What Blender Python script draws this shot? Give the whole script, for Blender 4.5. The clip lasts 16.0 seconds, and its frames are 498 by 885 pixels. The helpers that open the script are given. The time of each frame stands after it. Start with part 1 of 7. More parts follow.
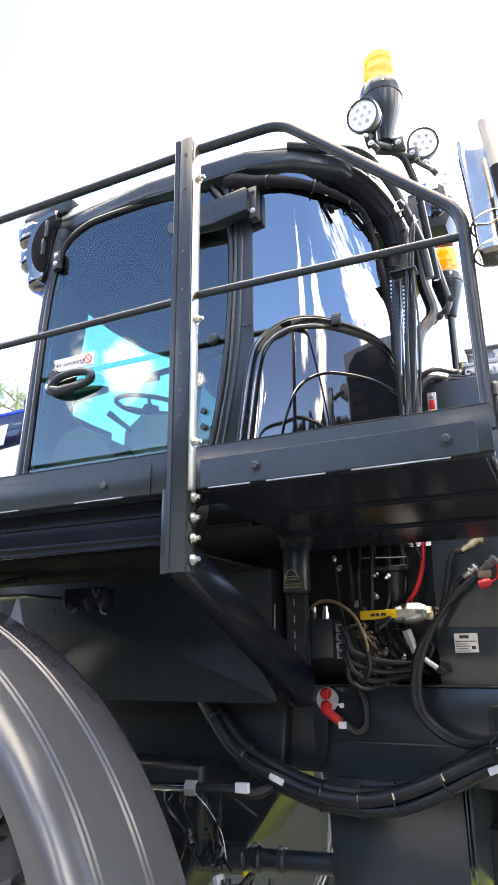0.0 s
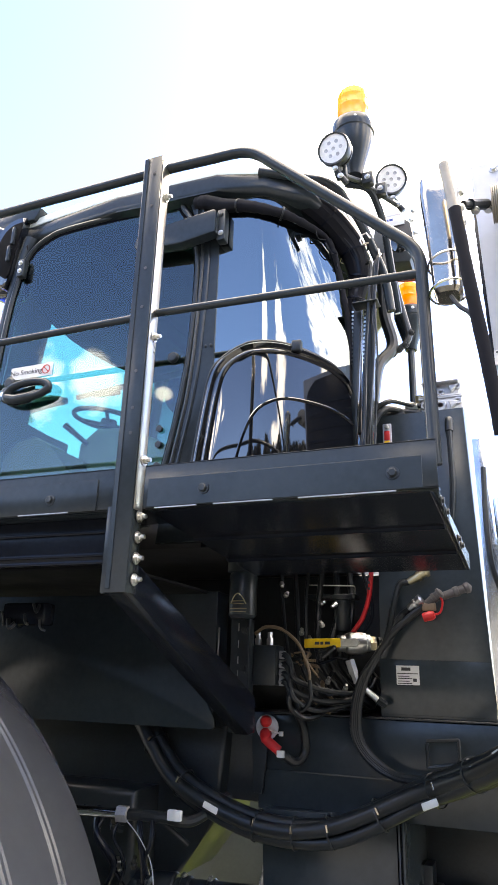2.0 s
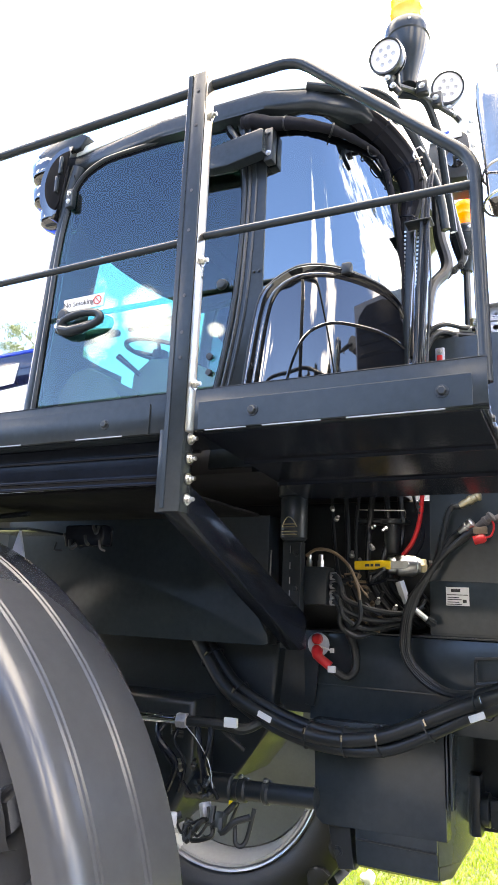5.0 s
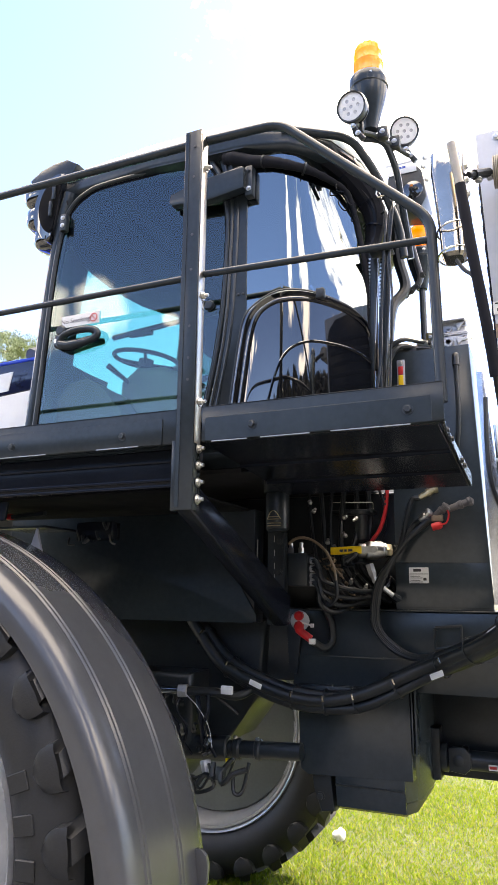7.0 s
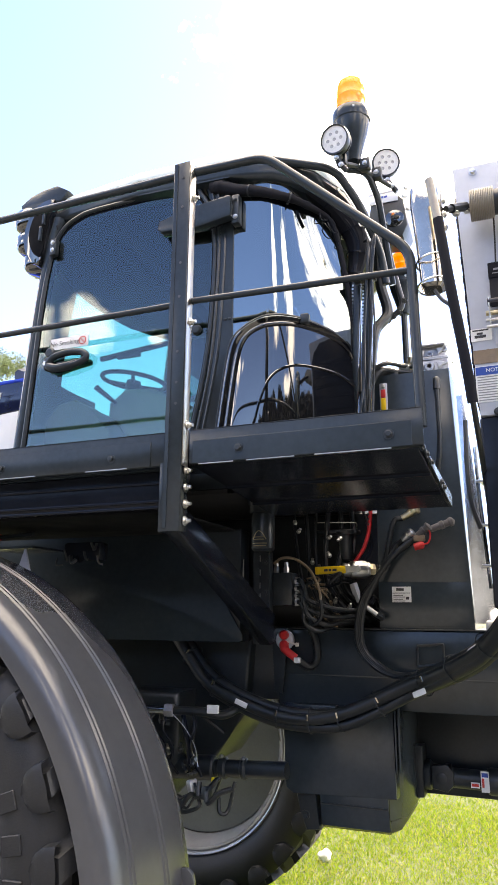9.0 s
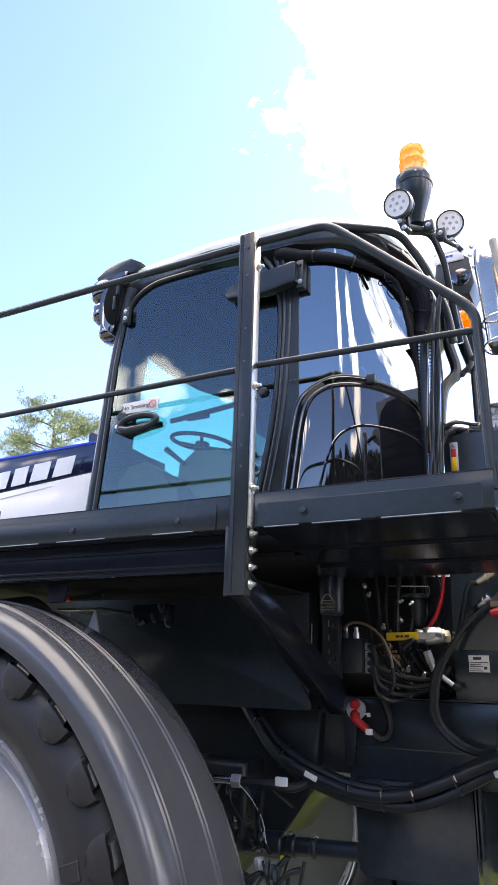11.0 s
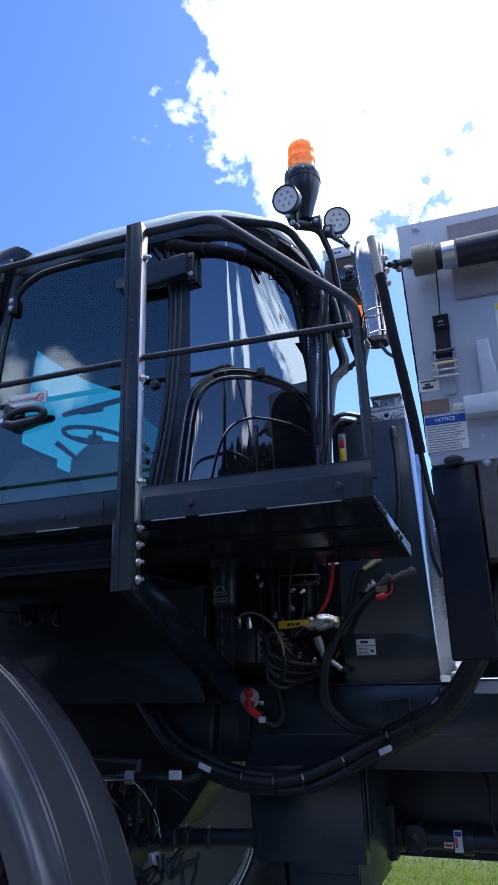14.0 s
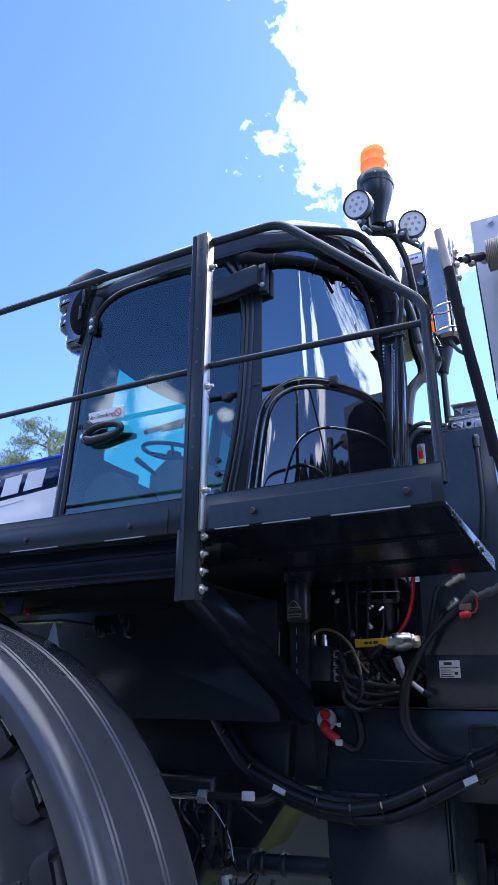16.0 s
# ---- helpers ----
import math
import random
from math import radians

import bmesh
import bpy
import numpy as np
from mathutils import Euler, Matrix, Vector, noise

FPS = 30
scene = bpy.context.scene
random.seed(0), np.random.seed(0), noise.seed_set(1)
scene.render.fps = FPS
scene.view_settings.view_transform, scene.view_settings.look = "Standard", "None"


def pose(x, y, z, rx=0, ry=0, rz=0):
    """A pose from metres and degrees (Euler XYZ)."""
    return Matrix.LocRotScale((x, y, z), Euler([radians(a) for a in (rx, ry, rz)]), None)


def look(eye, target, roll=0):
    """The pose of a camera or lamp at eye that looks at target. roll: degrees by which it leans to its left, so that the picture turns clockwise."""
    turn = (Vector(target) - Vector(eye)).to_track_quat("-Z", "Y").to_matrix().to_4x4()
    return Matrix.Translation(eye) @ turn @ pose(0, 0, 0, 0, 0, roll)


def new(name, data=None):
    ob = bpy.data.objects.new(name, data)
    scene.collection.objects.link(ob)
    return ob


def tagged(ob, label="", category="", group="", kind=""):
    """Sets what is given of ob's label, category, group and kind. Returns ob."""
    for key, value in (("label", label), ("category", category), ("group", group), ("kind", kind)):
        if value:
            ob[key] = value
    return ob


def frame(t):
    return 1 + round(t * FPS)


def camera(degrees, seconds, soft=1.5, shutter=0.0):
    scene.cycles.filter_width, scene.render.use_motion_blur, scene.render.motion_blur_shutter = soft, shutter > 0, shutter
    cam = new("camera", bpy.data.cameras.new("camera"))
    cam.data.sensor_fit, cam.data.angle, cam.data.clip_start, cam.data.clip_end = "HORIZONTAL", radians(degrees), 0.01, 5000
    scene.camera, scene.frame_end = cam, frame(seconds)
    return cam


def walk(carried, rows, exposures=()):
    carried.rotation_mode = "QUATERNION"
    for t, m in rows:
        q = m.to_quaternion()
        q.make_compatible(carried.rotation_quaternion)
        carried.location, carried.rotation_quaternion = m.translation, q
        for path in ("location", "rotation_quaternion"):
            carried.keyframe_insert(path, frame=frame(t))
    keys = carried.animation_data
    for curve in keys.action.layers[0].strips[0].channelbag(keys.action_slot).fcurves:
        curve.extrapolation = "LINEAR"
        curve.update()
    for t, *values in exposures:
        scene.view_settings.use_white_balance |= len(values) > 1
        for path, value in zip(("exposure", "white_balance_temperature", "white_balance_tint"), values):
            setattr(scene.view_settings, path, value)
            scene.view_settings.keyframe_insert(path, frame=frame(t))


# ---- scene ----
cam = camera(39.9, 16.0)
PATH = [
    (0, (0.776, 0.115, 1.919), (-0.057, 1.834, 2.512), -0.5),
    (0.5, (0.759, 0.122, 1.927), (-0.001, 1.852, 2.585), 2.1),
    (1, (0.779, 0.132, 1.928), (0.025, 1.854, 2.611), 2.8),
    (1.5, (0.799, 0.135, 1.931), (0.047, 1.865, 2.596), 2.4),
    (2, (0.81, 0.136, 1.932), (0.078, 1.881, 2.58), 1.8),
    (2.5, (0.821, 0.132, 1.932), (0.088, 1.877, 2.579), 1.8),
    (3, (0.846, 0.137, 1.93), (0.12, 1.884, 2.579), 1.1),
    (3.5, (0.867, 0.144, 1.932), (0.138, 1.891, 2.577), 1.1),
    (4, (0.887, 0.168, 1.929), (0.14, 1.915, 2.553), -0.0),
    (4.5, (0.902, 0.183, 1.916), (0.118, 1.916, 2.533), -1.6),
    (5, (0.827, 0.134, 1.891), (-0.062, 1.865, 2.353), 2.4),
    (5.2, (0.787, 0.095, 1.872), (-0.071, 1.846, 2.314), 2.3),
    (7.3, (0.885, -0.33, 1.858), (0.109, 1.46, 2.294), 0.6),
    (7.5, (0.889, -0.351, 1.857), (0.093, 1.424, 2.319), 0.6),
    (8, (0.89, -0.343, 1.86), (0.075, 1.424, 2.323), 0.5),
    (8.5, (0.888, -0.335, 1.859), (0.117, 1.453, 2.317), 0.9),
    (9, (0.896, -0.339, 1.862), (0.162, 1.457, 2.349), 0.4),
    (9.5, (0.91, -0.337, 1.86), (0.179, 1.456, 2.359), -0.5),
    (10, (0.924, -0.341, 1.873), (0.16, 1.404, 2.484), -0.3),
    (10.2, (0.916, -0.349, 1.883), (0.092, 1.344, 2.556), 0.3),
    (12.3, (0.924, -0.298, 1.878), (-0.008, 1.367, 2.478), 1.9),
    (12.5, (0.943, -0.296, 1.881), (0.096, 1.402, 2.51), 0.4),
    (13, (0.971, -0.303, 1.887), (0.312, 1.471, 2.535), -1.1),
    (13.5, (0.974, -0.312, 1.885), (0.387, 1.486, 2.536), -1.9),
    (14, (0.973, -0.305, 1.881), (0.319, 1.478, 2.505), -1.5),
    (14.5, (0.964, -0.302, 1.875), (0.238, 1.456, 2.493), -1.1),
    (15, (0.958, -0.294, 1.874), (0.172, 1.441, 2.485), -0.5),
    (15.5, (0.955, -0.277, 1.869), (0.083, 1.423, 2.462), -0.3),
    (16, (1.033, -0.19, 1.843), (0.14, 1.46, 2.536), 0.5),
]
EXPO = [(0.0, 2.5, 8500, 13), (0.5, 2.3, 8500, 13), (1.0, 2.15, 8500, 13), (3.0, 2.2, 8500, 13), (4.3, 2.3, 8500, 13), (4.9, 2.65, 8500, 13), (5.2, 2.6, 8500, 13), (7.3, 1.9, 8800, 15), (10.2, 1.95, 8700, 15), (12.3, 0.9, 5650, 18), (13.0, 0.55, 5550, 17), (14.0, 0.35, 5550, 16), (14.5, 0.4, 5550, 17), (15.3, 0.55, 5550, 17), (16.0, 0.95, 5650, 19)]
walk(cam, [(t, look(eye, target, roll)) for t, eye, target, roll in PATH], EXPO)

# ---- world and sun ----
SUN_AZ, SUN_EL = 26.0, 50.0
world = bpy.data.worlds.new("sky")
scene.world = world
world.use_nodes = True


class Nodes:
    """Short hand for node trees."""

    def __init__(self, tree):
        self.t = tree
        tree.nodes.clear()

    def add(self, kind, **kw):
        n = self.t.nodes.new(kind)
        for k, v in kw.items():
            if k[0] == "i" and k[1:].isdigit():
                self.put(n.inputs[int(k[1:])], v)
            elif k in n.inputs:
                self.put(n.inputs[k], v)
            else:
                setattr(n, k, v)
        return n

    def put(self, sock, v):
        if isinstance(v, bpy.types.NodeSocket):
            self.t.links.new(v, sock)
        elif isinstance(v, bpy.types.Node):
            self.t.links.new(v.outputs[0], sock)
        else:
            sock.default_value = v

    def math(self, op, a, b=0.0, c=0.0, clamp=False):
        n = self.t.nodes.new("ShaderNodeMath")
        n.operation, n.use_clamp = op, clamp
        for i, v in enumerate((a, b, c)):
            self.put(n.inputs[i], v)
        return n.outputs[0]

    def noise(self, vec, scale, detail=4.0, rough=0.55):
        n = self.add("ShaderNodeTexNoise", Scale=scale, Detail=detail, Roughness=rough)
        self.put(n.inputs["Vector"], vec)
        return n.outputs[0]

    def ramp(self, fac, stops):
        n = self.t.nodes.new("ShaderNodeValToRGB")
        self.put(n.inputs[0], fac)
        e = n.color_ramp.elements
        while len(e) < len(stops):
            e.new(0.5)
        for el, (p, c) in zip(e, stops):
            el.position, el.color = p, c if len(c) == 4 else (*c, 1)
        return n.outputs[0]

    def mix(self, fac, a, b):
        n = self.t.nodes.new("ShaderNodeMix")
        n.data_type = "RGBA"
        self.put(n.inputs[0], fac)
        self.put(n.inputs[6], a if not isinstance(a, tuple) else (*a[:3], 1))
        self.put(n.inputs[7], b if not isinstance(b, tuple) else (*b[:3], 1))
        return n.outputs[2]


w = Nodes(world.node_tree)
sky = w.add("ShaderNodeTexSky", sky_type="NISHITA", sun_disc=False, sun_elevation=radians(SUN_EL), sun_rotation=radians(SUN_AZ), air_density=1.0, dust_density=0.6, ozone_density=1.6)
sky_dir = w.add("ShaderNodeTexCoord").outputs["Generated"]
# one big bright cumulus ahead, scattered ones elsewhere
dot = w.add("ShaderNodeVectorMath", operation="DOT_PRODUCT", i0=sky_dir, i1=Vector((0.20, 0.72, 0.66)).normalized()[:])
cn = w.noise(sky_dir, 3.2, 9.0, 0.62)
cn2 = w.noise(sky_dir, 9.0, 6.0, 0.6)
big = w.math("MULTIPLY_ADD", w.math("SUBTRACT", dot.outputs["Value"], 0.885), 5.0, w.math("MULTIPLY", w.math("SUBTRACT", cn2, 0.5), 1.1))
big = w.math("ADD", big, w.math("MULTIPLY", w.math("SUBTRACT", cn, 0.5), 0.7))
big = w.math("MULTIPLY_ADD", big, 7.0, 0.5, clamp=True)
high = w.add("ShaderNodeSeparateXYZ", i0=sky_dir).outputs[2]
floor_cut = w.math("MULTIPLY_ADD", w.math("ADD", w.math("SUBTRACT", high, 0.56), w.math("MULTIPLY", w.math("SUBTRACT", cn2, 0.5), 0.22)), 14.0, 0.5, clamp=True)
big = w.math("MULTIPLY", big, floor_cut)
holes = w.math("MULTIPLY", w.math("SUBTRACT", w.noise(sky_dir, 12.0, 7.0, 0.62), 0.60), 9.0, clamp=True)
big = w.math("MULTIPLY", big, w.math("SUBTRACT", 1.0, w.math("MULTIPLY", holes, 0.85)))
# cumulus round the rest of the sky: (azimuth, elevation, half width, half height) in degrees
CLOUDS = ((-126.3, 23.2, 2.4, 2.6), (-130.8, 21.5, 1.6, 4.2), (-141.0, 22.0, 5.0, 5.0), (-120.5, 22.5, 1.0, 0.7), (-80.0, 30.0, 4.5, 6.0), (-54.0, 27.0, 7.5, 9.0), (-62.0, 18.5, 9.0, 2.2),
          # the three above 50 degrees are unseen, added as fill light on the machine
          (-16.0, 29.0, 12.0, 14.0), (10.0, 25.0, 9.0, 15.0), (33.0, 31.0, 9.0, 14.0), (-163.0, 52.0, 26.0, 13.0), (170.0, 24.0, 14.0, 8.0), (-95.0, 62.0, 40.0, 14.0), (-30.0, 58.0, 26.0, 13.0))
xyz = w.add("ShaderNodeSeparateXYZ", i0=sky_dir)
sky_az = w.math("MULTIPLY", w.math("ARCTAN2", xyz.outputs[1], xyz.outputs[0]), 57.2958)
sky_el = w.math("MULTIPLY", w.math("ARCSINE", high), 57.2958)
ragged = w.math("ADD", w.math("MULTIPLY", w.math("SUBTRACT", w.noise(sky_dir, 15.0, 9.0, 0.66), 0.5), 2.2), w.math("MULTIPLY", w.math("SUBTRACT", cn2, 0.5), 0.9))
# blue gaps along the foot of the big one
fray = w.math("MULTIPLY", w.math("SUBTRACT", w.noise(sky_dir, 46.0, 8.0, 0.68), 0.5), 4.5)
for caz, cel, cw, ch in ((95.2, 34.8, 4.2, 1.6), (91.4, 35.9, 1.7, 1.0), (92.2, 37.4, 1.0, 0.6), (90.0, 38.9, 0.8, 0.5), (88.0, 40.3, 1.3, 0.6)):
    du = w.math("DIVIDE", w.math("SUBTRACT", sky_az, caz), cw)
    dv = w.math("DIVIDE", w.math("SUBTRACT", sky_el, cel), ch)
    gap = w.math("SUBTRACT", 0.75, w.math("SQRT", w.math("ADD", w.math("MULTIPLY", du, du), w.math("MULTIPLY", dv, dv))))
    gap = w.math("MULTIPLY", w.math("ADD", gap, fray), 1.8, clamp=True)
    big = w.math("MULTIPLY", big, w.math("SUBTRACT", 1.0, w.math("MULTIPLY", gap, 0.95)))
few = 0.0
for caz, cel, cw, ch in CLOUDS:
    du = w.math("DIVIDE", w.math("SUBTRACT", sky_az, caz), cw)
    dv = w.math("DIVIDE", w.math("SUBTRACT", sky_el, cel), ch)
    lump = w.math("SUBTRACT", 1.0, w.math("SQRT", w.math("ADD", w.math("MULTIPLY", du, du), w.math("MULTIPLY", dv, dv))))
    few = w.math("MAXIMUM", few, w.math("MULTIPLY", w.math("ADD", lump, ragged), 2.2, clamp=True))
# unseen overhead cloud, added to lift the light on upward faces
over = w.math("MULTIPLY", w.math("MULTIPLY_ADD", high, 9.0, -7.2, clamp=True), w.math("MULTIPLY_ADD", cn, 5.0, -1.6, clamp=True))
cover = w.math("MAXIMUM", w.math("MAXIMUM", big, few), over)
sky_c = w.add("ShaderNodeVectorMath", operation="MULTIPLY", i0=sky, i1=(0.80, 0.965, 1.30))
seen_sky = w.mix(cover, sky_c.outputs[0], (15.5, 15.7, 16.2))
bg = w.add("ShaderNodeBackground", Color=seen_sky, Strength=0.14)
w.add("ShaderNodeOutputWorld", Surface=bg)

sun = new("sun", bpy.data.lights.new("sun", "SUN"))
sun.data.energy, sun.data.angle, sun.data.color = 4.0, radians(0.6), (1.0, 0.95, 0.87)
az, el = radians(SUN_AZ), radians(SUN_EL)
sun.matrix_world = look((30 * math.sin(az) * math.cos(el), 30 * math.cos(az) * math.cos(el), 30 * math.sin(el)), (0, 0, 0))


# ---- materials ----
def material(name, base, rough=0.5, metal=0.0, vary=0.25, scale=6.0, bump=0.0, bump_scale=60.0, coat=0.0, dirt=None, spec=0.5):
    """A principled surface with blotches, fine grain and relief in metres."""
    m = bpy.data.materials.new(name)
    m.use_nodes = True
    n = Nodes(m.node_tree)
    co = n.add("ShaderNodeTexCoord").outputs["Object"]
    a = n.noise(co, scale, 5.0, 0.6)
    b = n.noise(co, scale * 14, 3.0, 0.6)
    lo = tuple(c * (1 - vary) for c in base)
    hi = tuple(min(1, c * (1 + vary)) for c in base)
    col = n.ramp(n.math("ADD", n.math("MULTIPLY", a, 0.65), n.math("MULTIPLY", b, 0.35)), [(0.32, lo), (0.68, hi)])
    if dirt:
        c = n.noise(co, scale * 2.3, 8.0, 0.7)
        col = n.mix(n.math("MULTIPLY", n.math("SUBTRACT", c, 0.55), 3.0, clamp=True), col, dirt)
    p = n.add("ShaderNodeBsdfPrincipled")
    n.put(p.inputs["Base Color"], col)
    n.put(p.inputs["Roughness"], n.math("MULTIPLY_ADD", a, rough * 0.5, rough * 0.75, clamp=True))
    p.inputs["Metallic"].default_value = metal
    p.inputs["Specular IOR Level"].default_value = spec
    p.inputs["Coat Weight"].default_value = coat
    p.inputs["Coat Roughness"].default_value = 0.04
    if bump:
        h = n.noise(co, bump_scale, 4.0, 0.6)
        bn = n.add("ShaderNodeBump", Strength=1.0, Distance=bump, Height=h)
        n.put(p.inputs["Normal"], bn.outputs[0])
    n.add("ShaderNodeOutputMaterial", Surface=p.outputs[0])
    return m


def glass(name, tint, ior=1.5):
    """A thin pane: clear tint behind a Fresnel gloss."""
    m = bpy.data.materials.new(name)
    m.use_nodes = True
    n = Nodes(m.node_tree)
    tr = n.add("ShaderNodeBsdfTransparent", Color=(*tint, 1))
    gl = n.add("ShaderNodeBsdfGlossy", Roughness=0.0, Color=(0.84, 0.97, 1, 1))
    f0 = ((ior - 1) / (ior + 1)) ** 2
    lw = n.add("ShaderNodeLayerWeight", Blend=0.5).outputs["Facing"]
    fr = n.math("MULTIPLY_ADD", n.math("POWER", lw, 5.0), 1 - f0, f0)
    mx = n.add("ShaderNodeMixShader", i0=fr, i1=tr, i2=gl)
    n.add("ShaderNodeOutputMaterial", Surface=mx)
    return m


def plain_tint(name, tint):
    """The back face of a pane: it tints and has no gloss of its own."""
    m = bpy.data.materials.new(name)
    m.use_nodes = True
    n = Nodes(m.node_tree)
    n.add("ShaderNodeOutputMaterial", Surface=n.add("ShaderNodeBsdfTransparent", Color=(*tint, 1)))
    return m


def lens(name, colour):
    """A glossy coloured plastic that light soaks through."""
    m = bpy.data.materials.new(name)
    m.use_nodes = True
    n = Nodes(m.node_tree)
    d = n.add("ShaderNodeBsdfDiffuse", Color=(*colour, 1))
    t = n.add("ShaderNodeBsdfTranslucent", Color=(*colour, 1))
    g = n.add("ShaderNodeBsdfGlossy", Roughness=0.25, Color=(1, 1, 1, 1))
    mx = n.add("ShaderNodeMixShader", i0=0.7, i1=d, i2=t)
    n.add("ShaderNodeOutputMaterial", Surface=n.add("ShaderNodeMixShader", i0=0.05, i1=mx, i2=g))
    return m


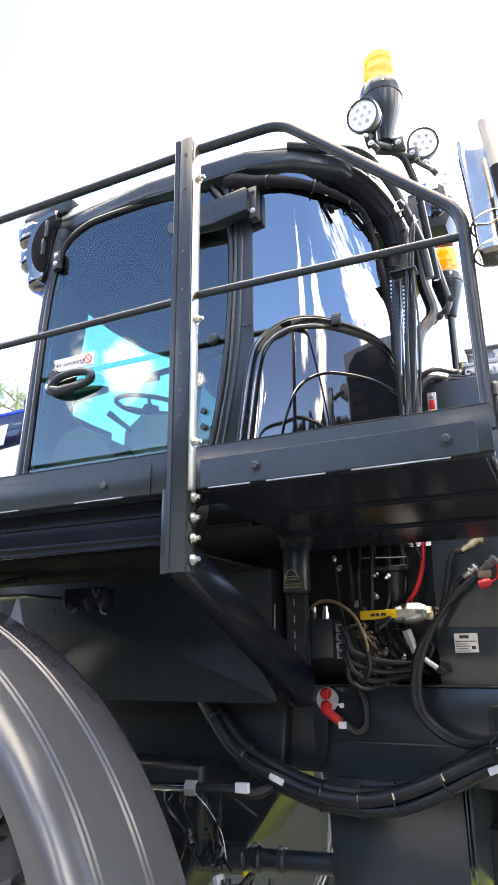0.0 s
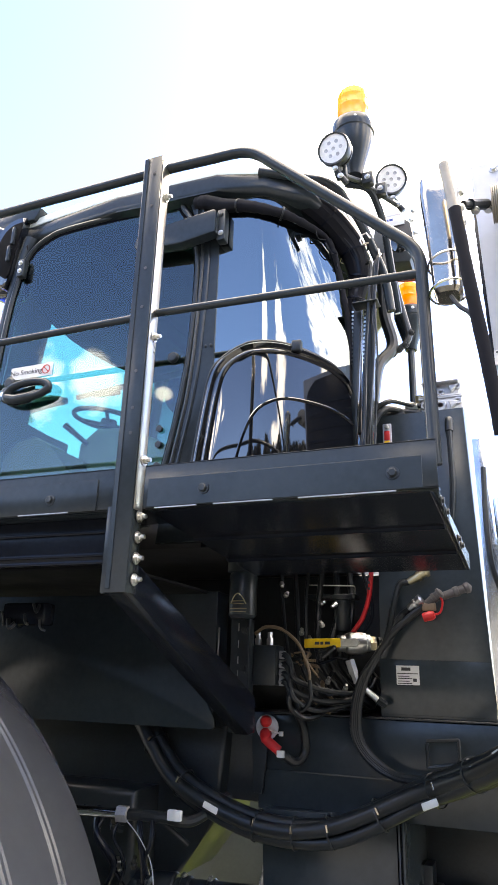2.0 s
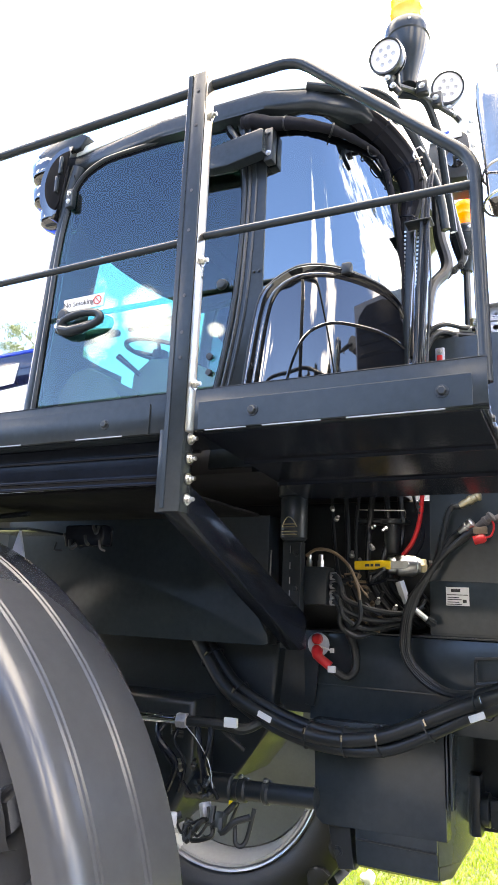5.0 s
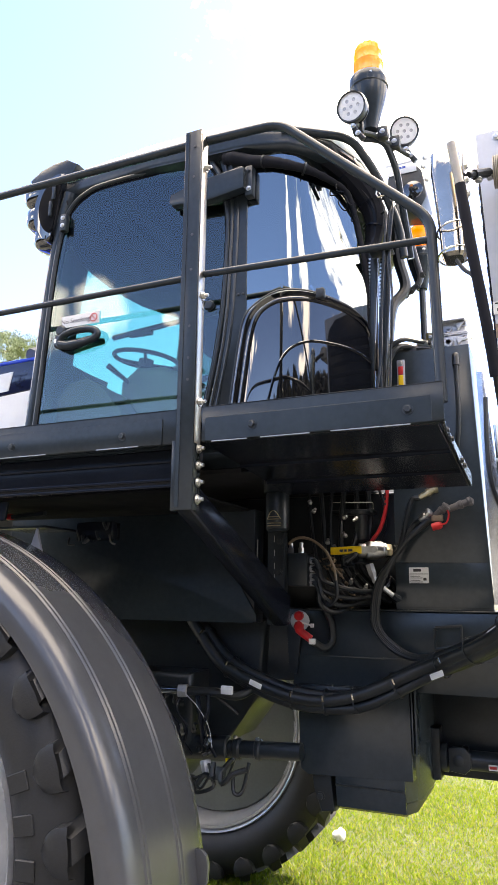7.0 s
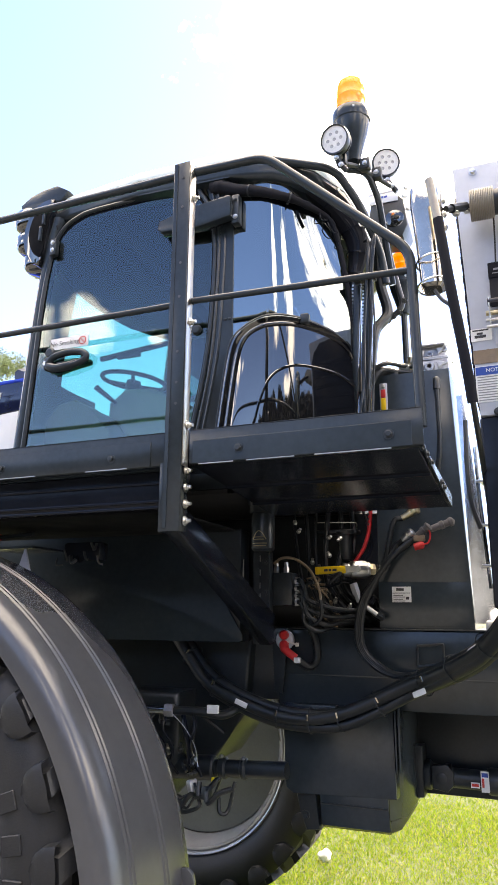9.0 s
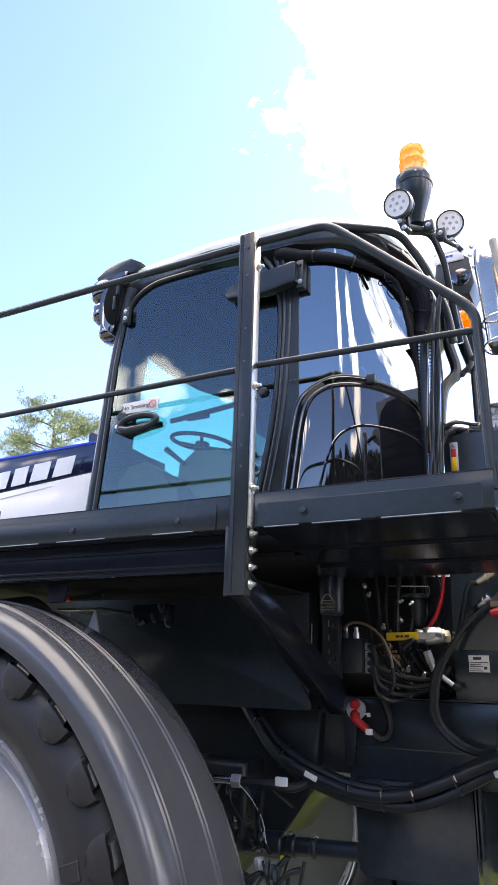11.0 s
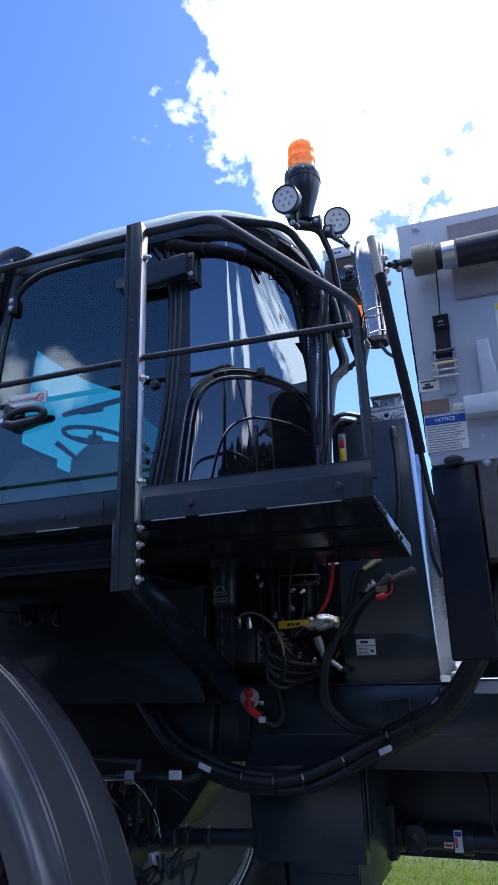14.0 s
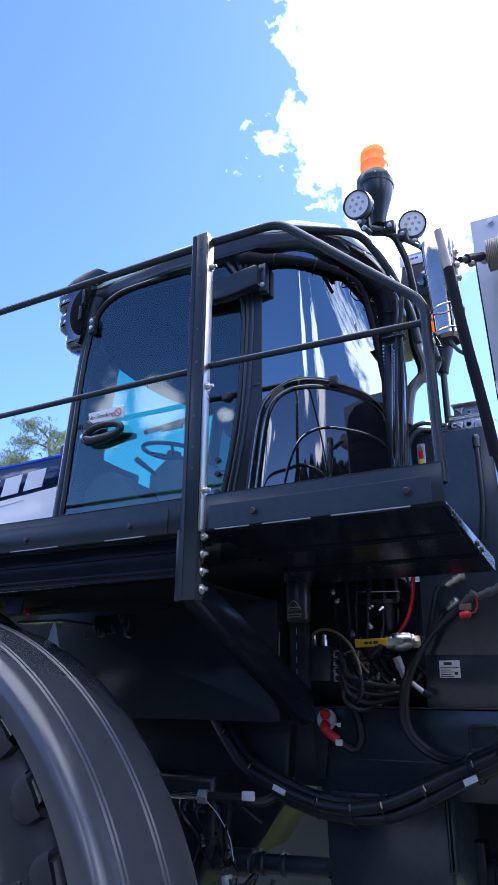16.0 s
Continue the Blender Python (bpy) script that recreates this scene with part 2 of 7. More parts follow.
M = {
    "paint": material("satin_black_paint", (0.023, 0.031, 0.038), 0.22, vary=0.25, scale=3, bump=0.00008, bump_scale=140, spec=0.35),
    "frame": material("matte_black_steel", (0.016, 0.022, 0.027), 0.36, vary=0.4, scale=5, bump=0.0006, bump_scale=90, dirt=(0.018, 0.022, 0.025)),
    "gloss": material("gloss_black", (0.006, 0.0065, 0.008), 0.03, vary=0.2, scale=2, spec=1.0, coat=1.0),
    "panel": material("blue_black_panel", (0.029, 0.040, 0.049), 0.2, vary=0.25, scale=2.5, bump=0.0007, bump_scale=3.5),
    "fender": material("grey_moulded_plastic", (0.054, 0.058, 0.066), 0.24, spec=0.65, vary=0.12, scale=1.2),
    # darker copy of the black paint; underside shade is put into its colour
    "under": material("darkened_gloss_black", (0.010, 0.013, 0.020), 0.2, spec=0.16, vary=0.25, scale=4, bump=0.00005, bump_scale=60),
    "rubber": material("tyre_rubber", (0.0135, 0.0145, 0.0165), 0.5, vary=0.3, scale=7, bump=0.001, bump_scale=80, dirt=(0.02, 0.019, 0.018)),
    "hose": material("black_hose_rubber", (0.010, 0.0135, 0.0165), 0.36, vary=0.35, scale=20, bump=0.0006, bump_scale=220),
    "rim": material("silver_rim_paint", (0.40, 0.41, 0.43), 0.26, metal=0.45, vary=0.1, scale=3, bump=0.0003),
    "zinc": material("zinc_plated_steel", (0.6, 0.6, 0.58), 0.3, metal=1.0, vary=0.2, scale=30),
    "chrome": material("polished_steel", (0.75, 0.75, 0.76), 0.09, metal=1.0, vary=0.1, scale=12),
    "brass": material("yellow_zinc_fitting", (0.55, 0.47, 0.3), 0.35, metal=1.0, vary=0.25, scale=40),
    "amber": lens("amber_lens", (1.0, 0.40, 0.02)),
    "red": material("red_rubber_cap", (0.6, 0.02, 0.025), 0.4, vary=0.2, scale=30),
    "yellow": material("yellow_vinyl_grip", (0.85, 0.55, 0.01), 0.42, vary=0.12, scale=20),
    "label": material("white_label", (0.75, 0.76, 0.76), 0.45, vary=0.06, scale=30),
    "ink": material("label_ink", (0.03, 0.03, 0.035), 0.5, vary=0.1),
    "rdink": material("red_label_ink", (0.6, 0.05, 0.04), 0.5, vary=0.1),
    "blue": material("notice_blue", (0.01, 0.06, 0.32), 0.4, vary=0.1),
    "ylab": material("warning_yellow", (0.8, 0.62, 0.03), 0.4, vary=0.1),
    "hoodblue": material("navy_gloss_hood", (0.008, 0.014, 0.05), 0.12, vary=0.15, scale=2, coat=0.5),
    "hoodstripe": material("bright_blue_stripe", (0.01, 0.05, 0.5), 0.15, vary=0.1, coat=0.5),
    "hoodwhite": material("white_gloss_hood", (0.78, 0.79, 0.78), 0.18, vary=0.04, coat=0.5),
    "roofcap": material("pale_roof_shell", (0.66, 0.74, 0.72), 0.35, vary=0.06, scale=3),
    "bin": material("grey_hopper_paint", (0.43, 0.47, 0.55), 0.4, vary=0.08, scale=2.2, bump=0.0004, bump_scale=60, dirt=(0.38, 0.41, 0.47)),
    "steel": material("brushed_stainless", (0.5, 0.465, 0.42), 0.3, metal=1.0, vary=0.12, scale=8, bump=0.0003, bump_scale=160),
    "tarp": material("black_vinyl_tarp", (0.014, 0.016, 0.025), 0.3, vary=0.3, scale=5, bump=0.002, bump_scale=14),
    "mesh": material("brown_mesh_flap", (0.27, 0.25, 0.26), 0.6, vary=0.25, scale=30, bump=0.0006, bump_scale=300),
    "alu": material("cast_aluminium", (0.45, 0.46, 0.48), 0.45, metal=0.8, vary=0.2, scale=12, bump=0.001, bump_scale=90),
    "trim": material("cab_interior_plastic", (0.020, 0.020, 0.023), 0.7, vary=0.2, scale=8, bump=0.0001, bump_scale=120),
    "seat": material("seat_cloth", (0.012, 0.014, 0.016), 0.85, vary=0.25, scale=15, bump=0.001, bump_scale=300),
    "bark": material("pine_bark", (0.1, 0.06, 0.04), 0.9, vary=0.4, scale=6, bump=0.01, bump_scale=12),
    "needles": material("pine_needles", (0.19, 0.24, 0.12), 0.6, vary=0.4, scale=2),
    "woods": material("woodland_foliage", (0.022, 0.024, 0.024), 0.8, vary=0.5, scale=0.5),
    "litter": material("white_plastic", (0.8, 0.8, 0.8), 0.5, vary=0.05),
    "olive": material("pale_green_rim_back", (0.155, 0.17, 0.155), 0.5, vary=0.12, scale=4),
    "led": material("led_reflector", (0.95, 0.97, 1.0), 0.25, vary=0.15, scale=60),
    # near-black lining that holds the shade of dim interiors and undersides
    "near_black": material("lining_and_shade_black", (0.0018, 0.0024, 0.004), 0.8, vary=0.2, scale=8, spec=0.15),
    "edgeprint": material("dark_blue_glass_print", (0.020, 0.031, 0.044), 0.7, vary=0.15, scale=4),
    "dash": material("olive_black_console", (0.105, 0.085, 0.08), 0.6, vary=0.2, scale=8),
    "hoodtrim": material("grey_green_column_cover", (0.32, 0.28, 0.26), 0.55, vary=0.2, scale=7),
    "cover": material("polished_steel_cover", (0.46, 0.42, 0.36), 0.14, metal=1.0, vary=0.15, scale=9),
    "pale": material("pale_grey_paint", (0.52, 0.56, 0.63), 0.4, vary=0.06, scale=4),
    "brown": material("brown_weathered_steel", (0.075, 0.068, 0.068), 0.5, vary=0.3, scale=9, bump=0.0004, bump_scale=90),
    "coil": material("tan_grey_spring", (0.34, 0.31, 0.26), 0.4, metal=0.3, vary=0.15, scale=30),
    "tan": material("tan_nylon", (0.20, 0.145, 0.095), 0.45, vary=0.2, scale=20),
    "web": material("black_nylon_webbing", (0.011, 0.012, 0.017), 0.85, vary=0.25, scale=60, bump=0.0004, bump_scale=500, spec=0.2),
    "bare": material("bare_steel_strip", (0.60, 0.63, 0.68), 0.22, metal=1.0, vary=0.3, scale=9, bump=0.0006, bump_scale=25),
    "grey": material("grey_print", (0.22, 0.23, 0.25), 0.5, vary=0.1),
    "darkglass": glass("dark_rear_glass", (0.055, 0.08, 0.11), 3.05),
    "glass": glass("tinted_cab_glass", (0.55, 0.82, 0.76), 1.88),
    "paneback": plain_tint("tinted_pane_back", (0.55, 0.82, 0.76)),
}



# ---- mesh helpers ----
def finish(bm, name, mat, smooth=35):
    me = bpy.data.meshes.new(name)
    bmesh.ops.recalc_face_normals(bm, faces=bm.faces)
    flat = [f.select for f in bm.faces]
    for f in bm.faces:
        f.select = False
    bm.to_mesh(me)
    bm.free()
    me.polygons.foreach_set("use_smooth", [not f for f in flat])
    me.set_sharp_from_angle(angle=radians(smooth))
    me.materials.append(M[mat])
    return me


def part(name, bm, mat, parent, label="", smooth=35):
    ob = new(name, finish(bm, name, mat, smooth))
    ob.parent = parent
    if parent is not None:
        ob.matrix_parent_inverse = world_of(parent).inverted()
    return tagged(ob, label)


def back_pane(ob, is_back):
    """Give the back faces of a pane their own clear surface."""
    ob.data.materials.append(M["paneback"])
    for p in ob.data.polygons:
        if is_back(p):
            p.material_index = 1


def world_of(ob):
    m = ob.matrix_basis.copy()
    if ob.parent is not None:
        m = world_of(ob.parent) @ ob.matrix_parent_inverse @ m
    return m


def thing(name, at, label, category, group="", kind=""):
    ob = new(name)
    ob.empty_display_size = 0.1
    ob.location = at
    return tagged(ob, label, category, group, kind)


def single(name, bm, mat, label, category, group="", kind="", smooth=35):
    return tagged(new(name, finish(bm, name, mat, smooth)), label, category, group, kind)


def box(bm, lo, hi, bev=0.004, seg=2, m=None):
    before = set(bm.faces)
    vs = [bm.verts.new((x, y, z)) for x in (lo[0], hi[0]) for y in (lo[1], hi[1]) for z in (lo[2], hi[2])]
    fs = [bm.faces.new([vs[i] for i in f]) for f in ((0, 1, 3, 2), (4, 6, 7, 5), (0, 4, 5, 1), (2, 3, 7, 6), (0, 2, 6, 4), (1, 5, 7, 3))]
    if m is not None:
        bmesh.ops.transform(bm, matrix=m, verts=vs)
    if bev:
        es = list({e for f in fs for e in f.edges})
        rim = set(bmesh.ops.bevel(bm, geom=es, offset=bev, segments=seg, affect="EDGES", profile=0.5)["faces"])
        keep_flat(bm, before, rim)
    return bm


def keep_flat(bm, before, rim):
    """Mark the wide faces of a bevelled shape, so that only its edges are shaded round."""
    for f in bm.faces:
        if f not in before and f not in rim:
            f.select = True


def prism(bm, poly, axis, a, b, bev=0.0, seg=2):
    """A polygon in the plane across an axis ('x': y,z; 'y': x,z; 'z': x,y), from a to b."""
    def at(p, h):
        return {"x": (h, p[0], p[1]), "y": (p[0], h, p[1]), "z": (p[0], p[1], h)}[axis]
    before = set(bm.faces)
    lo = [bm.verts.new(at(p, a)) for p in poly]
    hi = [bm.verts.new(at(p, b)) for p in poly]
    n = len(poly)
    fs = [bm.faces.new(lo[::-1]), bm.faces.new(hi)]
    fs += [bm.faces.new((lo[i], lo[(i + 1) % n], hi[(i + 1) % n], hi[i])) for i in range(n)]
    if bev:
        es = list({e for f in fs[:2] for e in f.edges})
        rim = set(bmesh.ops.bevel(bm, geom=es, offset=bev, segments=seg, affect="EDGES", profile=0.5)["faces"])
        if n < 9:
            keep_flat(bm, before, rim)
    return bm


def spline(pts, per=8):
    """A smooth line through points."""
    p = [Vector(q) for q in pts]
    if len(p) < 3:
        return p
    p = [2 * p[0] - p[1]] + p + [2 * p[-1] - p[-2]]
    out = []
    for i in range(1, len(p) - 2):
        for k in range(per):
            t = k / per
            out.append(0.5 * (2 * p[i] + (p[i + 1] - p[i - 1]) * t + (2 * p[i - 1] - 5 * p[i] + 4 * p[i + 1] - p[i + 2]) * t * t
                              + (3 * p[i] - p[i - 1] - 3 * p[i + 1] + p[i + 2]) * t ** 3))
    out.append(p[-2])
    return out


def rounded(pts, r, per=6):
    """A path of straight runs with its corners rounded to about r."""
    p = [Vector(q) for q in pts]
    out = [p[0]]
    for a, b, c in zip(p, p[1:], p[2:]):
        d1, d2 = (a - b), (c - b)
        k = min(r, d1.length * 0.45, d2.length * 0.45)
        s, e = b + d1.normalized() * k, b + d2.normalized() * k
        out += [(1 - t) ** 2 * s + 2 * t * (1 - t) * b + t * t * e for t in (i / per for i in range(per + 1))]
    return out + [p[-1]]


def tube(bm, path, r, seg=10, caps=True):
    """A round bar along a path; r may be a list."""
    path = [Vector(p) for p in path]
    n = len(path)
    rs = r if isinstance(r, (list, tuple)) else [r] * n
    t0 = (path[1] - path[0]).normalized()
    nrm = t0.orthogonal().normalized()
    rings = []
    for i, p in enumerate(path):
        t = (path[min(i + 1, n - 1)] - path[max(i - 1, 0)]).normalized()
        nrm = (nrm - t * nrm.dot(t)).normalized()
        bn = t.cross(nrm)
        rings.append([bm.verts.new(p + rs[i] * (math.cos(a) * nrm + math.sin(a) * bn)) for a in (2 * math.pi * k / seg for k in range(seg))])
    for a, b in zip(rings, rings[1:]):
        for k in range(seg):
            bm.faces.new((a[k], a[(k + 1) % seg], b[(k + 1) % seg], b[k]))
    if caps:
        bm.faces.new(rings[0][::-1])
        bm.faces.new(rings[-1])
    return bm


def along(p, d, up=None):
    """The pose at p whose z points along d."""
    return Matrix.Translation(p) @ Vector(d).to_track_quat("Z", "Y").to_matrix().to_4x4()


def lathe(bm, profile, m, seg=24, arc=None):
    """A profile of (radius, height) turned round the z of pose m."""
    a0, a1 = arc or (0, 2 * math.pi)
    full = arc is None
    k = seg if full else seg + 1
    rows = []
    for r, h in profile:
        if r < 1e-6 and full:
            rows.append([bm.verts.new(m @ Vector((0, 0, h)))])
        else:
            rows.append([bm.verts.new(m @ Vector((r * math.cos(a), r * math.sin(a), h))) for a in (a0 + (a1 - a0) * i / seg for i in range(k))])
    for a, b in zip(rows, rows[1:]):
        for i in range(seg):
            j = (i + 1) % k
            if len(a) == 1 and len(b) == 1:
                continue
            if len(a) == 1:
                bm.faces.new((a[0], b[i], b[j]))
            elif len(b) == 1:
                bm.faces.new((a[i], a[j], b[0]))
            else:
                bm.faces.new((a[i], a[j], b[j], b[i]))
    return bm


def B():
    return bmesh.new()


def bolt(parent, p, d, r=0.011, mat="zinc", long=0.0, name="bolt"):
    """A hexagon bolt head on a washer, its axis along d."""
    bm = B()
    m = along(p, d)
    lathe(bm, [(0, 0), (r * 1.45, 0), (r * 1.45, r * 0.25), (0, r * 0.25)], m, 14)
    lathe(bm, [(0, r * 0.25), (r, r * 0.25), (r, r * 0.9), (r * 0.8, r * 1.05), (0, r * 1.05)], m, 6)
    if long:
        lathe(bm, [(0, r), (r * 0.55, r), (r * 0.55, r + long), (0, r + long)], m, 8)
    return part(name, bm, mat, parent, smooth=25)


def bars(parent, rows, origin, u, v, mat="ink", name="text_line", lift=0.0015):
    """Rows of writing too small to read, as plain bars: (u0, u1, v, height)."""
    o, u, v = Vector(origin), Vector(u), Vector(v)
    n = u.cross(v).normalized()
    for u0, u1, vv, h in rows:
        bm = B()
        q = [o + u * a + v * b for a, b in ((u0, vv), (u1, vv), (u1, vv + h), (u0, vv + h))]
        lo = [bm.verts.new(p + n * lift * 0.2) for p in q]
        hi = [bm.verts.new(p + n * lift) for p in q]
        bm.faces.new(lo[::-1])
        bm.faces.new(hi)
        for i in range(4):
            bm.faces.new((lo[i], lo[(i + 1) % 4], hi[(i + 1) % 4], hi[i]))
        part(name, bm, mat, parent)


def words(parent, text, m, size, mat="ink", name="lettering"):
    cu = bpy.data.curves.new(name, "FONT")
    cu.body, cu.size, cu.extrude = text, size, 0.0006
    cu.align_x, cu.align_y = "CENTER", "CENTER"
    tmp = bpy.data.objects.new(name, cu)
    scene.collection.objects.link(tmp)
    me = bpy.data.meshes.new_from_object(tmp.evaluated_get(bpy.context.evaluated_depsgraph_get()))
    bpy.data.objects.remove(tmp)
    bpy.data.curves.remove(cu)
    me.materials.clear()
    me.materials.append(M[mat])
    me.transform(m)
    ob = new(name, me)
    ob.parent = parent
    ob.matrix_parent_inverse = world_of(parent).inverted()
    return ob


FACING = pose(0, 0, 0, 90, 0, 0)      # flat in x,y turned to face -y


# ---- ground ----
def ground():
    bm = B()
    n, span = 90, 900.0
    g = []
    for i in range(n + 1):
        row = []
        for j in range(n + 1):
            u, v = (i / n * 2 - 1), (j / n * 2 - 1)
            x, y = math.copysign(abs(u) ** 3, u) * span, math.copysign(abs(v) ** 3, v) * span
            near = math.exp(-(x * x + y * y) / 900)
            row.append(bm.verts.new((x, y, 0.05 * near * (noise.noise((x * 0.4, y * 0.4, 0.0))) - 0.01)))
        g.append(row)
    for i in range(n):
        for j in range(n):
            bm.faces.new((g[i][j], g[i + 1][j], g[i + 1][j + 1], g[i][j + 1]))
    m = bpy.data.materials.new("lawn")
    m.use_nodes = True
    k = Nodes(m.node_tree)
    co = k.add("ShaderNodeTexCoord").outputs["Object"]
    a, b, c = k.noise(co, 1.3, 6, 0.65), k.noise(co, 9, 5, 0.65), k.noise(co, 70, 3, 0.6)
    col = k.ramp(k.math("ADD", k.math("MULTIPLY", a, 0.45), k.math("MULTIPLY", k.math("ADD", b, c), 0.28)),
                 [(0.36, (0.058, 0.078, 0.030)), (0.5, (0.092, 0.116, 0.046)), (0.66, (0.140, 0.152, 0.075))])
    # unseen near side painted neutral grey to keep green bounce off the machine
    bounce_grey = k.ramp(k.math("ADD", k.math("MULTIPLY", b, 0.5), k.math("MULTIPLY", c, 0.5)),
                  [(0.36, (0.075, 0.080, 0.078)), (0.5, (0.112, 0.118, 0.116)), (0.66, (0.160, 0.165, 0.165))])
    sep = k.add("ShaderNodeSeparateXYZ", Vector=co).outputs["Y"]
    edge = k.math("MULTIPLY_ADD", k.math("ADD", sep, k.math("MULTIPLY", a, 1.5)), 0.8, -2.9, clamp=True)
    col = k.mix(edge, bounce_grey, col)
    p = k.add("ShaderNodeBsdfPrincipled", Roughness=0.9)
    k.put(p.inputs["Base Color"], col)
    k.put(p.inputs["Normal"], k.add("ShaderNodeBump", Distance=0.03, Height=k.math("ADD", b, c)).outputs[0])
    k.add("ShaderNodeOutputMaterial", Surface=p.outputs[0])
    M["lawn"] = m
    single("ground", bm, "lawn", "mown green lawn with unseen neutral grey ground added for bounce light", "lawn", kind="structure")


ground()

# ---- chassis, wheels, fender ----
WX, WZ, TYRE_R, RIM_R = -1.46, 1.00, 1.04, 0.71


def wheel(name, y_out, face, label):
    """A tall narrow driven wheel; face is -1 where its outside looks to -y."""
    th = thing(name, (WX, y_out, 0), label, "wheel", "field sprayer wheels")
    wid = 0.40
    m = Matrix.Translation((WX, y_out, WZ)) @ pose(0, 0, 0, 90 if face < 0 else -90, 0, 0)
    bm = B()
    # z of m points to the outside
    prof = [(RIM_R - 0.01, -0.05), (RIM_R + 0.03, 0.0), (RIM_R + 0.1, 0.035), (0.88, 0.04), (0.95, 0.015), (0.985, -0.03), (0.99, -0.2),
            (0.985, -wid + 0.03), (0.95, -wid - 0.015), (0.88, -wid - 0.04), (RIM_R + 0.1, -wid - 0.035), (RIM_R + 0.03, -wid), (RIM_R - 0.01, -wid + 0.05)]
    lathe(bm, prof, m, 72)
    tyre = part("tyre", bm, "rubber", th)
    # lugs in a herringbone, one mesh for each side
    for side_k in (0, 1):
        bm = B()
        s0, s1 = (0.04, -wid / 2 - 0.03) if side_k == 0 else (-wid - 0.04, -wid / 2 + 0.03)
        rows = []
        for i in range(5):
            f = i / 4
            aa, h = 0.17 * f, s0 + (s1 - s0) * f
            top = TYRE_R - (0.05 if i == 0 else 0.0)
            w2 = 0.026 + 0.010 * (1 - f)
            base = 0.93 if i == 0 else 0.975
            rows.append([bm.verts.new((r * math.cos(aa + d), r * math.sin(aa + d), h)) for r, d in ((base, -w2 * 1.5), (top, -w2), (top, w2), (base, w2 * 1.5))])
        for p, q in zip(rows, rows[1:]):
            for i in range(3):
                bm.faces.new((p[i], p[i + 1], q[i + 1], q[i]))
        bm.faces.new(rows[0])
        bm.faces.new(rows[-1][::-1])
        sg, b0 = (1, 0.0) if side_k == 0 else (-1, -wid)
        q = []
        for k in range(8):
            f = k / 7
            r = 0.985 - 0.105 * f
            w3 = 0.074 * math.sqrt(max(0.0, 1 - max(0.0, f - 0.25) ** 2 / 0.5625)) + 0.004
            hh = 0.036 + 0.014 * math.sin(math.pi * min(1, 0.25 + f * 0.75))
            q.append([bm.verts.new((r * math.cos(d * w3), r * math.sin(d * w3), b0 + sg * (hh + e))) for d, e in ((-1, -0.03), (-0.92, 0.0), (-0.6, 0.008), (0, 0.004), (0.6, 0.008), (0.92, 0.0), (1, -0.03))])
        for p, r2 in zip(q, q[1:]):
            for i in range(6):
                bm.faces.new((p[i], p[i + 1], r2[i + 1], r2[i]))
        me = finish(bm, "tread_lug", "rubber")
        for k in range(26):
            ob = new("tread_lug", me)
            ob.parent = tyre
            ob.matrix_parent_inverse = world_of(tyre).inverted()
            ob.matrix_basis = m @ Matrix.Rotation(2 * math.pi * (k + 0.5 * side_k) / 26 + 0.12, 4, "Z")
    bm = B()
    rp = [(0.0, -0.16), (0.25, -0.16), (0.27, -0.12), (0.52, -0.06), (0.62, -0.075), (0.655, -0.11), (0.67, -0.05), (RIM_R - 0.012, -0.03), (RIM_R + 0.012, 0.004), (RIM_R + 0.02, -0.012),
          (RIM_R - 0.005, -0.04), (0.68, -0.075), (0.665, -0.2), (0.68, -wid + 0.075), (RIM_R - 0.005, -wid + 0.04), (RIM_R + 0.02, -wid + 0.012), (RIM_R + 0.012, -wid - 0.004),
          (RIM_R + 0.002, -wid + 0.002), (RIM_R - 0.004, -wid + 0.022), (RIM_R - 0.012, -wid + 0.012), (RIM_R - 0.026, -wid + 0.014), (0.672, -wid + 0.05), (0.655, -wid + 0.07), (0.64, -wid + 0.2)]
    lathe(bm, rp, m, 72)
    rim = part("rim", bm, "rim", th, "silver painted steel rim")
    bm = B()
    lathe(bm, [(0.0, -wid + 0.16), (0.3, -wid + 0.16), (0.45, -wid + 0.2), (0.635, -wid + 0.2), (0.635, -0.18), (0.0, -0.18)], m, 48)
    part("wheel_disc", bm, "olive", rim, "pale olive painted wheel disc")
    bm = B()
    lathe(bm, [(0, -0.17), (0.15, -0.17), (0.15, -0.02), (0.12, 0.0), (0, 0.0)], m, 24)
    part("hub", bm, "rim", rim)
    for k in range(10):
        a = 2 * math.pi * k / 10
        bolt(rim, m @ Vector((0.2 * math.cos(a), 0.2 * math.sin(a), -0.158)), m.to_3x3() @ Vector((0, 0, 1)), 0.016)
    # raised maker's letters become plain blocks
    if face < 0:
        bm_m = m
        for k in range(5):
            a = radians(-14 + 8.6 * k)
            bm = B()
            box(bm, (0.78, -0.030, 0.034), (0.855, 0.030, 0.0445), 0.003, 1, bm_m @ pose(0, 0, 0, 0, 0, math.degrees(a)))
            part("raised_mark", bm, "rubber", tyre)
    return th


wheel("wheel", 1.60, -1, "tall ribbed tractor tyre on silver rim, under a grey fender")
wheel("wheel", 4.74, 1, "far tall tractor tyre on silver rim standing on grass")


